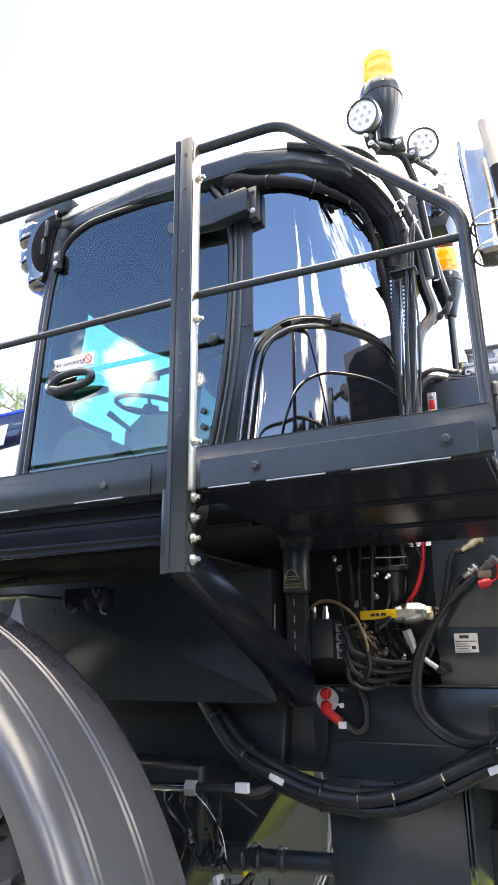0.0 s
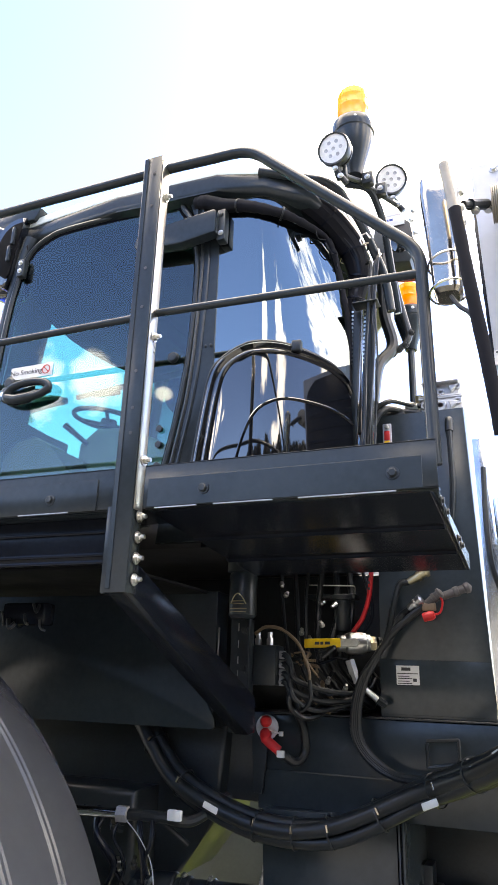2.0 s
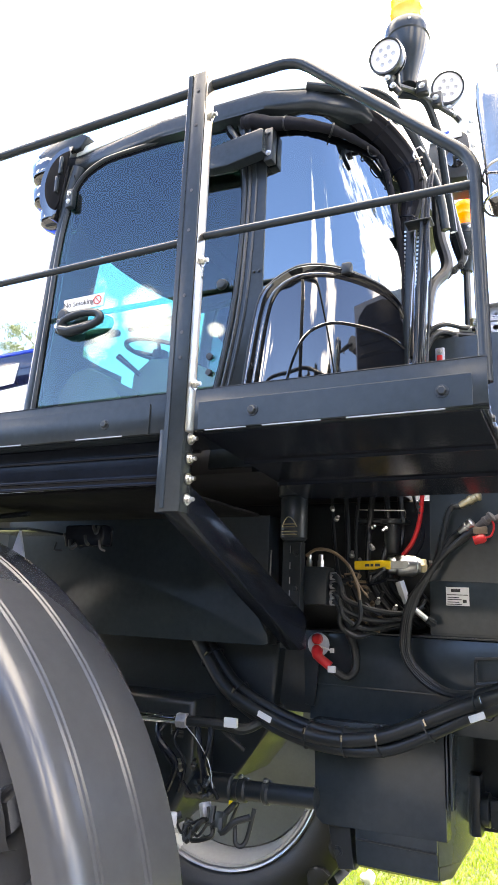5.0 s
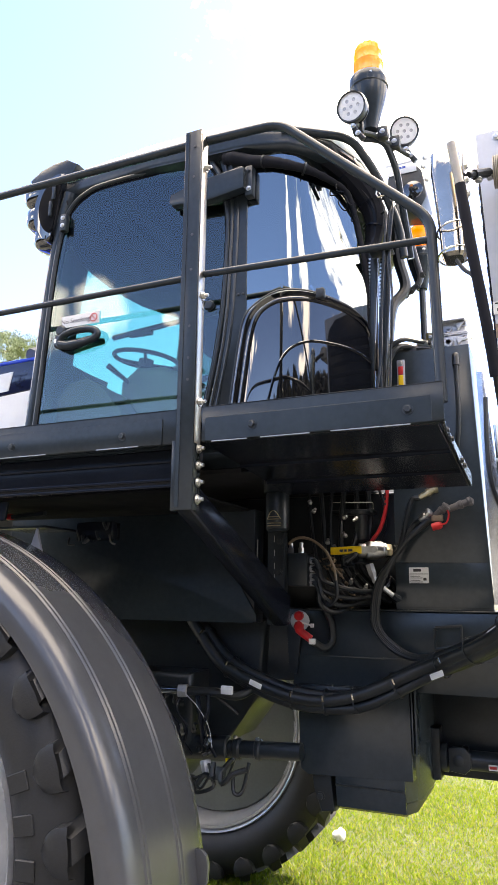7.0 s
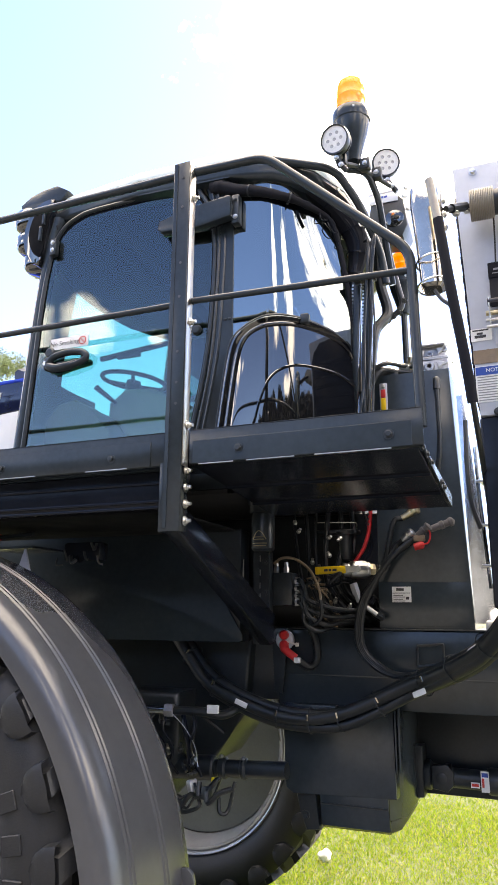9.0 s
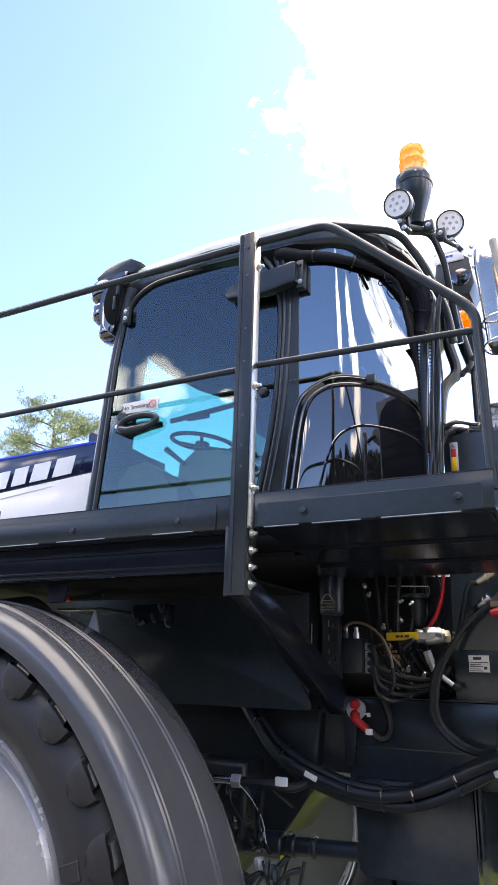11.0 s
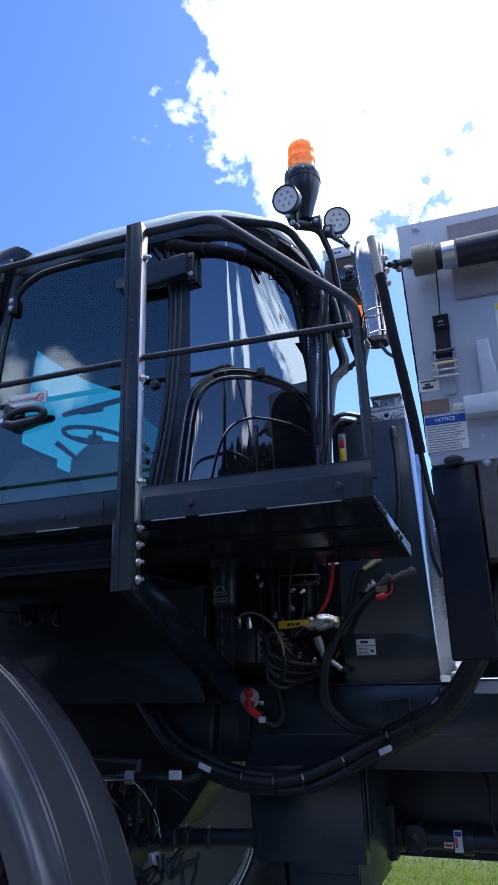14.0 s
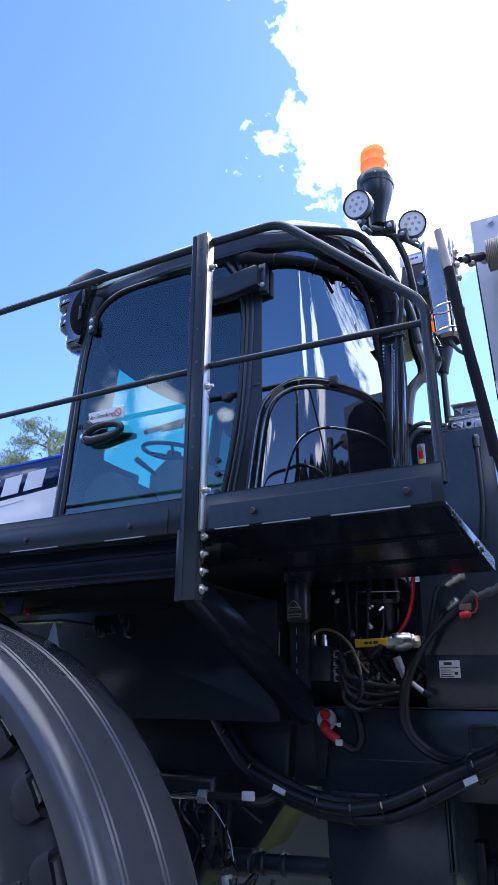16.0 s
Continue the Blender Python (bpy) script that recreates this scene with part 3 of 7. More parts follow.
def fender():
    th = thing("fender", (-1.62, 1.85, 1.9), "grey moulded plastic wheel fender with raised ribs", "fender")
    cx, cz = -1.625, 0.80
    m = Matrix.Translation((cx, 0, cz)) @ pose(0, 0, 0, 90, 0, 0)   # z of m is -y
    R = 1.362
    a0, a1 = radians(-2), radians(128)
    bm = B()
    prof = [(R - 0.112, -1.572), (R - 0.106, -1.562), (R - 0.06, -1.562), (R - 0.035, -1.57), (R - 0.017, -1.585), (R - 0.005, -1.61), (R, -1.64)]
    for y in (1.68, 1.874):
        prof += [(R, -(y - 0.019)), (R + 0.006, -(y - 0.014)), (R + 0.006, -(y - 0.006)), (R + 0.001, -(y - 0.002)), (R + 0.001, -(y + 0.002)), (R + 0.006, -(y + 0.006)), (R + 0.006, -(y + 0.014)), (R, -(y + 0.019))]
    prof += [(R, -2.0), (R - 0.008, -2.04), (R - 0.03, -2.055), (R - 0.035, -2.05), (R - 0.014, -2.03), (R - 0.008, -1.99), (R - 0.008, -1.66), (R - 0.03, -1.6), (R - 0.065, -1.574), (R - 0.106, -1.572)]
    lathe(bm, prof, m, 64, (a0, a1))
    shell = part("shell", bm, "fender", th)
    bm = B()
    tube(bm, rounded([(-1.62, 1.95, 2.15), (-1.62, 2.2, 2.2), (-1.62, 2.72, 1.9)], 0.08), 0.025)
    part("fender_bracket", bm, "frame", th)
    bm = B()
    prism(bm, [(-0.30, 1.035), (-0.262, 1.035), (-0.242, 1.02), (-0.234, 0.99), (-0.238, 0.94), (-0.25, 0.9), (-0.30, 0.9)], "y", 1.97, 1.99, 0.004)
    part("mud_tab", bm, "fender", th)
    bolt(th, (-0.262, 1.66, 0.88), (1, -0.3, 0), 0.011)


fender()


# ---- platform and guard rail ----
def platform():
    th = thing("side_platform", (0.2, 2.2, 2.3), "black steel walkway platform along the cab side", "platform")
    bm = B()
    box(bm, (-0.19, 1.76, 2.372), (0.62, 1.768, 2.498), 0.003)
    box(bm, (-0.19, 1.76, 2.372), (0.62, 1.80, 2.38), 0.003)
    box(bm, (-0.19, 1.76, 2.49), (0.62, 1.80, 2.498), 0.003)
    part("edge_beam", bm, "paint", th, "satin black edge beam with a bolted plate")
    bm = B()
    box(bm, (-0.175, 1.7565, 2.374), (0.585, 1.7598, 2.456), 0.001, 1)
    part("stiffener", bm, "paint", th)
    # pan and ribs in the darker black, with their shade in the colour
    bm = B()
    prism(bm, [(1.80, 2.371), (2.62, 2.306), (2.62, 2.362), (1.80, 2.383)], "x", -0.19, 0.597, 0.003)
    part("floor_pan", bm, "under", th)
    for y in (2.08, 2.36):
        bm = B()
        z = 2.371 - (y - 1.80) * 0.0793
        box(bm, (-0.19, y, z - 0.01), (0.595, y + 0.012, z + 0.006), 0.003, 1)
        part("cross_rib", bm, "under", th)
    bm = B()
    prism(bm, [(1.77, 2.385), (2.625, 2.305), (2.625, 2.36), (1.77, 2.40)], "x", 0.598, 0.608, 0.002)
    part("end_plate", bm, "paint", th)
    for x0, x1 in ((-0.15, -0.02), (0.03, 0.20), (0.27, 0.52)):
        bm = B()
        box(bm, (x0, 1.7565, 2.3695), (x1, 1.7605, 2.3725), 0.0)
        part("scraped_edge", bm, "alu", th)
    for p in ((0.0, 1.7562, 2.416), (0.514, 1.7562, 2.416)):
        bolt(th, p, (0, -1, 0), 0.0115, "frame")
    for y in (1.9, 2.0, 2.28, 2.36):
        bolt(th, (0.608, y, 2.385 - (y - 1.77) * 0.07), (1, 0, 0), 0.009, "frame")
    # the stretch ahead of the post
    th = thing("front_walkway", (-1.5, 1.9, 2.3), "black steel walkway edge with ribbed underside ahead of post", "platform")
    bm = B()
    box(bm, (-3.4, 1.765, 2.372), (-0.285, 1.773, 2.50), 0.003)
    box(bm, (-3.4, 1.765, 2.372), (-0.285, 1.86, 2.38), 0.003)
    box(bm, (-3.4, 1.765, 2.492), (-0.285, 2.46, 2.50), 0.003)
    part("edge_beam", bm, "paint", th)
    bm = B()
    box(bm, (-3.4, 1.757, 2.374), (-0.345, 1.764, 2.468), 0.002)
    part("cover_strip", bm, "paint", th)
    # skirt and its ribs are coloured darker than the beam to stand for shade
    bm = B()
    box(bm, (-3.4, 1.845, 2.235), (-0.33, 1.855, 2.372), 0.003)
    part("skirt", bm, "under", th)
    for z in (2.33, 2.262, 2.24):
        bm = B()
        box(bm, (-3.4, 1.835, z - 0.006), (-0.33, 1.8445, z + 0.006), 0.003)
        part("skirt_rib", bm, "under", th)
    # floor sheet coloured near black to stand for the shade below the walkway
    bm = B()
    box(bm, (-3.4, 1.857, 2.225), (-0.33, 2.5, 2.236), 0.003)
    part("lower_floor", bm, "near_black", th)
    bm = B()
    prism(bm, [(-1.27, 2.235), (-1.15, 2.235), (-1.16, 2.15), (-1.24, 2.15)], "y", 1.90, 1.915, 0.003)
    part("hanger_plate", bm, "under", th)
    for x0, x1 in ((-0.62, -0.44), (-1.1, -0.85), (-1.5, -1.2)):
        bm = B()
        box(bm, (x0, 1.7535, 2.3725), (x1, 1.7565, 2.3755), 0.0)
        part("scraped_edge", bm, "alu", th)
    for x in (-0.509, -1.02, -1.55):
        bolt(th, (x, 1.757, 2.416), (0, -1, 0), 0.011, "frame")


platform()


def guard_rail():
    th = thing("guard_rail", (-0.25, 1.78, 2.1), "black tubular guard rail with a drilled channel post", "rail")
    bm = B()
    box(bm, (-0.287, 1.752, 2.14), (-0.218, 1.758, 3.60), 0.002)
    post = part("channel_post", bm, "paint", th)
    for x in (-0.224, -0.287):
        bm = B()
        box(bm, (x, 1.7585, 2.14), (x + 0.006, 1.81, 3.60), 0.002)
        part("post_flange", bm, "paint", post)
    bm = B()
    box(bm, (-0.283, 1.7485, 2.15), (-0.268, 1.7522, 3.595), 0.001, 1)
    part("folded_edge", bm, "paint", post)
    bm = B()
    box(bm, (-0.306, 1.762, 2.14), (-0.288, 1.80, 2.385), 0.002)
    part("side_flat", bm, "paint", post)
    bm = B()
    box(bm, (-0.2175, 1.757, 2.372), (-0.2135, 1.80, 3.585), 0.001)
    part("bright_edge", bm, "steel", post, "bare bright steel flange strip")
    for z in (3.53, 3.40, 3.16, 3.02, 2.80, 2.68, 2.60):
        bm = B()
        lathe(bm, [(0, 0), (0.0055, 0), (0.0055, 0.0007), (0, 0.0007)], along((-0.245, 1.7502, z), (0, -1, 0)), 12)
        part("bolt_hole", bm, "ink", post)
    for z in (3.449, 2.925, 2.523, 2.355, 2.296, 2.237, 2.178):
        bolt(post, (-0.2135, 1.785, z), (1, 0, 0), 0.012, long=0.012)
    y = 1.795
    bm = B()
    tube(bm, [(-3.4, y, 3.60), (-0.285, y, 3.575)], 0.0165, 14)
    part("top_rail", bm, "paint", th)
    bm = B()
    tube(bm, [(-3.4, y, 3.025), (-0.285, y, 3.012)], 0.0125, 12)
    part("mid_rail", bm, "paint", th)
    bm = B()
    tube(bm, rounded([(-0.218, y, 3.575), (0.085, y, 3.562), (0.605, y, 3.06), (0.612, y, 2.44)], 0.06), 0.0175, 14)
    part("bent_top_rail", bm, "paint", th)
    bm = B()
    tube(bm, [(-0.218, y, 3.015), (0.60, y, 2.985)], 0.0125, 12)
    part("mid_rail", bm, "paint", th)
    bm = B()
    tube(bm, [(-2.6, y, 3.6), (-2.6, y, 2.45)], 0.0165, 12)
    part("rail_post", bm, "paint", th)
    # arm in the darkened black, shade included in the colour
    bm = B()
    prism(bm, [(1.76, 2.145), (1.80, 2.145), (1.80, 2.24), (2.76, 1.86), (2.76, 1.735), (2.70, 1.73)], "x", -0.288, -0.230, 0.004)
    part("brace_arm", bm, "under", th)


guard_rail()


def chassis():
    th = thing("sprayer_chassis", (0.3, 3.2, 1.0), "black steel field sprayer chassis with belly box and axle", "chassis")
    bm = B()
    prism(bm, [(-1.9, 2.27), (-0.71, 2.27), (-0.405, 1.775), (-0.40, 1.745), (-0.42, 1.735), (-1.9, 1.735)], "y", 2.765, 2.78, 0.003)
    part("side_plate", bm, "panel", th, "smooth blue-black steel plate")
    bm = B()
    box(bm, (-1.9, 2.785, 1.735), (-0.42, 2.9, 2.27), 0.004)
    part("inner_frame", bm, "frame", th)
    bm = B()
    box(bm, (-0.312, 2.752, 1.76), (-0.248, 2.762, 2.15), 0.002)
    box(bm, (-0.345, 2.765, 1.73), (-0.255, 2.775, 2.44), 0.002)
    box(bm, (-0.252, 2.715, 1.76), (-0.244, 2.765, 2.15), 0.002)
    part("upright", bm, "frame", th)
    rnd = random.Random(41)
    for x in (-0.305, -0.258):
        z = 1.785
        while z < 2.12:
            h = rnd.uniform(0.006, 0.035)
            bm = B()
            box(bm, (x - 0.0016, 2.7495, z), (x + 0.0016, 2.7525, z + h), 0.0)
            part("chipped_edge", bm, "alu", th)
            z += h + rnd.uniform(0.008, 0.05)
    for z in (1.79, 1.965, 2.11):
        bolt(th, (-0.28, 2.752, z), (0, -1, 0), 0.011, "frame")
    bm = B()
    tube(bm, rounded([(-0.42, 2.75, 1.98), (-0.42, 2.74, 1.90), (-0.405, 2.74, 1.88), (-0.39, 2.74, 1.90), (-0.39, 2.75, 2.12)], 0.01), 0.0035, 6)
    part("hook_rod", bm, "zinc", th)
    bm = B()
    box(bm, (-0.29, 2.965, 1.445), (2.6, 3.4, 1.795), 0.006)
    part("main_beam", bm, "panel", th)
    bm = B()
    box(bm, (-0.288, 2.9595, 1.583), (2.6, 2.9655, 1.59), 0.001, 1)
    part("beam_fold", bm, "panel", th)
    bm = B()
    box(bm, (-0.29, 2.955, 1.7955), (2.6, 3.4, 1.803), 0.002, 1)
    part("beam_cap", bm, "frame", th)
    bm = B()
    prism(bm, [(-0.315, 1.80), (-0.235, 1.80), (-0.25, 1.60), (-0.262, 1.50), (-0.30, 1.505)], "y", 2.935, 2.945, 0.002)
    part("hanger_plate", bm, "frame", th)
    bm = B()
    prism(bm, [(-0.25, 1.46), (0.27, 1.46), (0.272, 1.09), (-0.2, 1.075), (-0.235, 1.1)], "y", 2.9, 3.5, 0.01)
    part("belly_box", bm, "panel", th)
    bm = B()
    box(bm, (-1.9, 3.0, 1.46), (-0.28, 3.4, 1.80), 0.01)
    part("frame_rail", bm, "frame", th)
    bm = B()
    prism(bm, [(2.905, 1.13), (2.905, 1.05), (2.925, 0.955), (2.95, 0.94), (3.45, 0.94), (3.45, 1.13)], "x", -0.075, 0.235, 0.008)
    sump = part("sump", bm, "panel", th)
    bm = B()
    box(bm, (-0.073, 2.9005, 1.044), (0.234, 2.907, 1.052), 0.002, 1)
    part("sump_fold", bm, "frame", sump)
    bm = B()
    prism(bm, [(0.236, 2.915), (0.295, 3.02), (0.295, 3.44), (0.236, 3.44)], "z", 1.0, 1.45, 0.006)
    part("sump_corner", bm, "panel", sump)
    bm = B()
    prism(bm, [(0.236, 2.93), (0.27, 3.0), (0.27, 3.44), (0.236, 3.44)], "z", 0.95, 0.998, 0.006)
    part("sump_foot", bm, "frame", sump)
    bm = B()
    prism(bm, [(-0.205, 1.12), (-0.10, 1.12), (-0.095, 1.0), (-0.08, 0.93), (-0.15, 0.92), (-0.175, 1.0)], "y", 2.93, 3.2, 0.008)
    part("mount_bracket", bm, "frame", sump)
    bm = B()
    lathe(bm, [(0, 0), (0.048, 0), (0.05, 0.012), (0.044, 0.02), (0.044, 0.055), (0.05, 0.06), (0, 0.062)], Matrix.Translation((-0.15, 2.965, 1.07)), 22)
    part("rubber_mount", bm, "hose", sump)
    bolt(sump, (-0.15, 2.93, 0.985), (0, -1, 0), 0.014, "frame")
    bm = B()
    box(bm, (0.274, 2.888, 1.20), (0.282, 2.93, 1.49), 0.003)
    box(bm, (0.288, 2.892, 1.20), (0.298, 2.94, 1.49), 0.003)
    part("belly_flange", bm, "panel", th)
    bm = B()
    box(bm, (0.1, 3.4, 1.018), (2.6, 3.9, 1.46), 0.01)
    part("rear_subframe", bm, "frame", th)
    for x, w in ((0.28, 0.05), (0.95, 0.16)):
        bm = B()
        prism(bm, [(x, 1.25), (x + w, 1.25), (x + w * 0.95, 1.022), (x + w * 0.2, 1.018)], "y", 3.29, 3.39, 0.006)
        part("mount_lug", bm, "frame", th)
    bm = B()
    tube(bm, spline([(0.75, 3.2, 1.44), (0.78, 3.15, 1.35), (0.77, 3.18, 1.22), (0.8, 3.25, 1.1)]), 0.008, 8)
    part("brake_line", bm, "hose", th)
    bm = B()
    box(bm, (0.592, 3.27, 1.075), (0.628, 3.275, 1.165), 0.0)
    tg = part("hanging_tag", bm, "label", th, "white hanging tag with blue and orange print")
    bars(tg, [(0.004, 0.032, 0.065, 0.018)], (0.592, 3.27, 1.075), (1, 0, 0), (0, 0, 1), "blue")
    bars(tg, [(0.004, 0.014, 0.02, 0.04)], (0.592, 3.27, 1.075), (1, 0, 0), (0, 0, 1), "rdink")
    bm = B()
    box(bm, (0.546, 3.272, 1.09), (0.585, 3.276, 1.114), 0.0)
    stk = part("small_sticker", bm, "label", th)
    bars(stk, [(0.004, 0.035, 0.006, 0.012)], (0.546, 3.272, 1.09), (1, 0, 0), (0, 0, 1), "rdink")
    bm = B()
    tube(bm, [(0.46, 3.33, 1.115), (1.6, 3.33, 1.11)], 0.045, 16)
    shaft = part("drive_shaft", bm, "frame", th)
    bm = B()
    lathe(bm, [(0, 0), (0.062, 0), (0.066, 0.01), (0.066, 0.03), (0.05, 0.04), (0.046, 0.09), (0.055, 0.1), (0.055, 0.125), (0, 0.125)], along((0.33, 3.33, 1.12), (1, 0, 0)), 24)
    part("shaft_flange", bm, "frame", shaft)
    bm = B()
    prism(bm, [(0.37, 1.17), (0.44, 1.18), (0.47, 1.15), (0.47, 1.09), (0.44, 1.06), (0.37, 1.07)], "y", 3.268, 3.29, 0.006)
    part("yoke", bm, "frame", shaft)
    bm = B()
    lathe(bm, [(0, 0), (0.024, 0), (0.026, 0.008), (0.014, 0.014), (0, 0.014)], along((0.415, 3.268, 1.12), (0, -1, 0)), 18)
    part("bearing_cap", bm, "frame", shaft)
    for x in (0.62, 0.78, 0.94):
        bm = B()
        lathe(bm, [(0.04, 0), (0.056, 0), (0.06, 0.012), (0.06, 0.04), (0.056, 0.052), (0.04, 0.052)], along((x, 3.33, 1.113), (1, 0, 0)), 20)
        part("shaft_collar", bm, "frame", shaft)
    bm = B()
    tube(bm, [(WX, 1.75, WZ), (WX, 4.6, WZ)], 0.085, 20)
    part("axle", bm, "frame", th)
    bm = B()
    box(bm, (-3.0, 3.3, 1.75), (0.2, 3.6, 2.4), 0.02)
    part("engine_bay", bm, "frame", th)
    bm = B()
    tube(bm, [(-1.6, 2.82, 1.12), (-0.2, 2.82, 1.185)], 0.038, 18)
    rod = part("tie_rod", bm, "frame", th)
    for x0, x1, r in ((-0.80, -0.55, 0.055), (-0.53, -0.49, 0.047), (-0.42, -0.39, 0.046)):
        bm = B()
        z0, z1 = 1.185 + (x0 + 0.2) * 0.0464, 1.185 + (x1 + 0.2) * 0.0464
        lathe(bm, [(0, 0), (r * 0.86, 0), (r, 0.008), (r, x1 - x0 - 0.008), (r * 0.86, x1 - x0), (0, x1 - x0)], along((x0, 2.82, z0), (x1 - x0, 0, z1 - z0)), 20)
        part("rod_collar", bm, "frame", rod)
    for x in (-0.515, -0.405):
        bolt(rod, (x, 2.80, 1.222), (0, -0.4, 1), 0.009, "zinc")
    bm = B()
    box(bm, (-0.545, 2.758, 1.115), (-0.515, 2.764, 1.14), 0.002, 1)
    part("inspection_tag", bm, "ylab", rod)
    bm = B()
    tube(bm, rounded([(0.385, 2.955, 1.72), (0.385, 2.93, 1.72), (0.385, 2.925, 1.64), (0.5, 2.925, 1.66), (0.5, 2.925, 1.74), (0.385, 2.93, 1.73)], 0.004), 0.006, 6)
    part("hose_bracket", bm, "frame", th)


chassis()


# ---- cab ----
CAB_N, CAB_F = 2.48, 3.98     # near and far side
CORNER, TURN, WIDE = 0.30, 0.60, 1.68     # tight radius and its angle, then a wider radius to the edge


def side(s, z, off=0.0):
    """A place on the cab's rear quarter: s metres along its plan from x = -0.45, z high, off metres proud."""
    if s < 0.25:
        return Vector((-0.45 + s, CAB_N - off, z))
    a = min(TURN, (s - 0.25) / CORNER)
    b = a + max(0.0, s - 0.25 - CORNER * TURN) / WIDE
    lean = 0.15 * max(0.0, z - 3.25) * min(1.0, (s - 0.25) / 0.49)
    x = CORNER * math.sin(a) + WIDE * (math.sin(b) - math.sin(a)) + off * math.sin(b)
    y = CORNER * (1 - math.cos(a)) + WIDE * (math.cos(a) - math.cos(b)) - off * math.cos(b)
    return Vector((-0.20 - lean + x, CAB_N + y, z))


def wall_strip(bm, plan, zs, thick):
    """A wall over a plan of places (x, y) with inner places thick inwards to the cab's middle."""
    mid = Vector((-0.7, 3.23))
    inner = []
    for x, y in plan:
        d = (mid - Vector((x, y))).normalized() * thick
        inner.append((x + d.x, y + d.y))
    sheets = [[[bm.verts.new((x, y, z)) for x, y in p] for z in zs] for p in (plan, inner)]
    n = len(plan)
    for sh in sheets:
        for a, b in zip(sh, sh[1:]):
            for i in range(n - 1):
                bm.faces.new((a[i], a[i + 1], b[i + 1], b[i]))
    for k in (0, -1):
        for i in range(n - 1):
            bm.faces.new((sheets[0][k][i], sheets[0][k][i + 1], sheets[1][k][i + 1], sheets[1][k][i]))
    for i in (0, n - 1):
        for k in range(len(zs) - 1):
            bm.faces.new((sheets[0][k][i], sheets[0][k + 1][i], sheets[1][k + 1][i], sheets[1][k][i]))
    return bm


def cab():
    th = thing("operator_cab", (-0.7, 3.2, 2.42), "black enclosed operator cab with curved tinted glass", "cab")
    bm = B()
    prism(bm, [(-1.55, 2.5), (-0.2, 2.5), (0.06, 2.65), (0.06, 3.8), (-0.2, 3.96), (-1.55, 3.96), (-1.85, 3.23)], "z", 2.40, 2.52, 0.01)
    part("cab_floor", bm, "trim", th)
    # the wrap-round rear glass
    zs = [2.5, 2.75, 3.0, 3.25, 3.5, 3.75, 4.03]
    ss = [0.09] + [0.2 + 0.03 * k for k in range(17)] + [0.70]
    for far in (False, True):
        bm = B()
        rows = []
        for t in (0.0,):
            rows.append([[bm.verts.new((p.x - (0.4 * max(0.0, p.x + 0.2) if far else 0.0), 6.46 - p.y if far else p.y, z)) for p in (side(q, z, t) for q in ss)] for z in zs])
        for sh in rows:
            for a, b in zip(sh, sh[1:]):
                for i in range(len(ss) - 1):
                    bm.faces.new((a[i], a[i + 1], b[i + 1], b[i]))
        g = part("rear_quarter_glass", bm, "darkglass", th, "dark glossy wrap-round rear corner glass", smooth=60)
        g.visible_shadow = False
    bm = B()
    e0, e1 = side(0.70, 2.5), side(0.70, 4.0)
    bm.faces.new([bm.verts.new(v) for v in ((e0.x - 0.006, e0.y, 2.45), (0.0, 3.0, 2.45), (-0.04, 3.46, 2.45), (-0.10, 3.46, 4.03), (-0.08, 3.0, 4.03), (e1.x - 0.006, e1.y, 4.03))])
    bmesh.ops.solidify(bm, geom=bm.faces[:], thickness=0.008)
    part("rear_wall", bm, "near_black", th)
    # lower cover strip under the glass
    half = [(p.x, p.y) for p in (side(q, 2.5) for q in ss)]
    bm = wall_strip(B(), half, [2.40, 2.51], 0.02)
    part("lower_sill", bm, "gloss", th)
    # pillars
    for y in (CAB_N, CAB_F - 0.04):
        bm = B()
        prism(bm, [(-0.56, 2.42), (-0.33, 2.42), (-0.345, 3.2), (-0.345, 4.06), (-0.53, 4.06), (-0.465, 3.92), (-0.428, 3.7), (-0.44, 3.3), (-0.47, 3.0), (-0.53, 2.7)], "y", y - 0.006, y + 0.04, 0.006)
        part("rear_pillar", bm, "paint", th)
        bm = B()
        tube(bm, spline([(-1.61, y + 0.03, 2.42), (-1.575, y + 0.03, 2.9), (-1.54, y + 0.03, 3.4), (-1.495, y + 0.03, 3.85), (-1.45, y + 0.03, 4.06)]), 0.04, 12)
        part("front_pillar", bm, "paint", th)
    # roof
    outline = [(-1.78, 2.85), (-1.66, 2.60), (-1.50, 2.50), (-0.9, 2.45), (-0.35, 2.43), (-0.13, 2.45), (0.06, 2.55), (0.16, 2.74), (0.18, 2.95)]
    plan = outline + [(x, 6.46 - y) for x, y in reversed(outline)]
    cx, cy = -0.72, 3.23
    bm = B()
    prism(bm, plan, "z", 4.045, 4.155, 0.035, 3)
    for v in bm.verts:
        v.co.z -= 0.20 * max(0.0, v.co.x + 0.55)
    part("roof_frame", bm, "paint", th, "satin black roof surround")
    bm = B()
    rows = []
    for f, z, fall in ((1.0, 4.135, 0.2), (1.002, 4.147, 0.2), (0.997, 4.178, 0.19), (0.975, 4.2, 0.17), (0.90, 4.222, 0.13), (0.7, 4.245, 0.08), (0.3, 4.255, 0.04)):
        rows.append([bm.verts.new((cx + (x - cx) * f, cy + (y - cy) * f, z - fall * max(0.0, cx + (x - cx) * f + 0.55))) for x, y in plan])
    n = len(plan)
    for a, b in zip(rows, rows[1:]):
        for i in range(n):
            bm.faces.new((a[i], a[(i + 1) % n], b[(i + 1) % n], b[i]))
    bm.faces.new(rows[-1])
    bm.faces.new(rows[0][::-1])
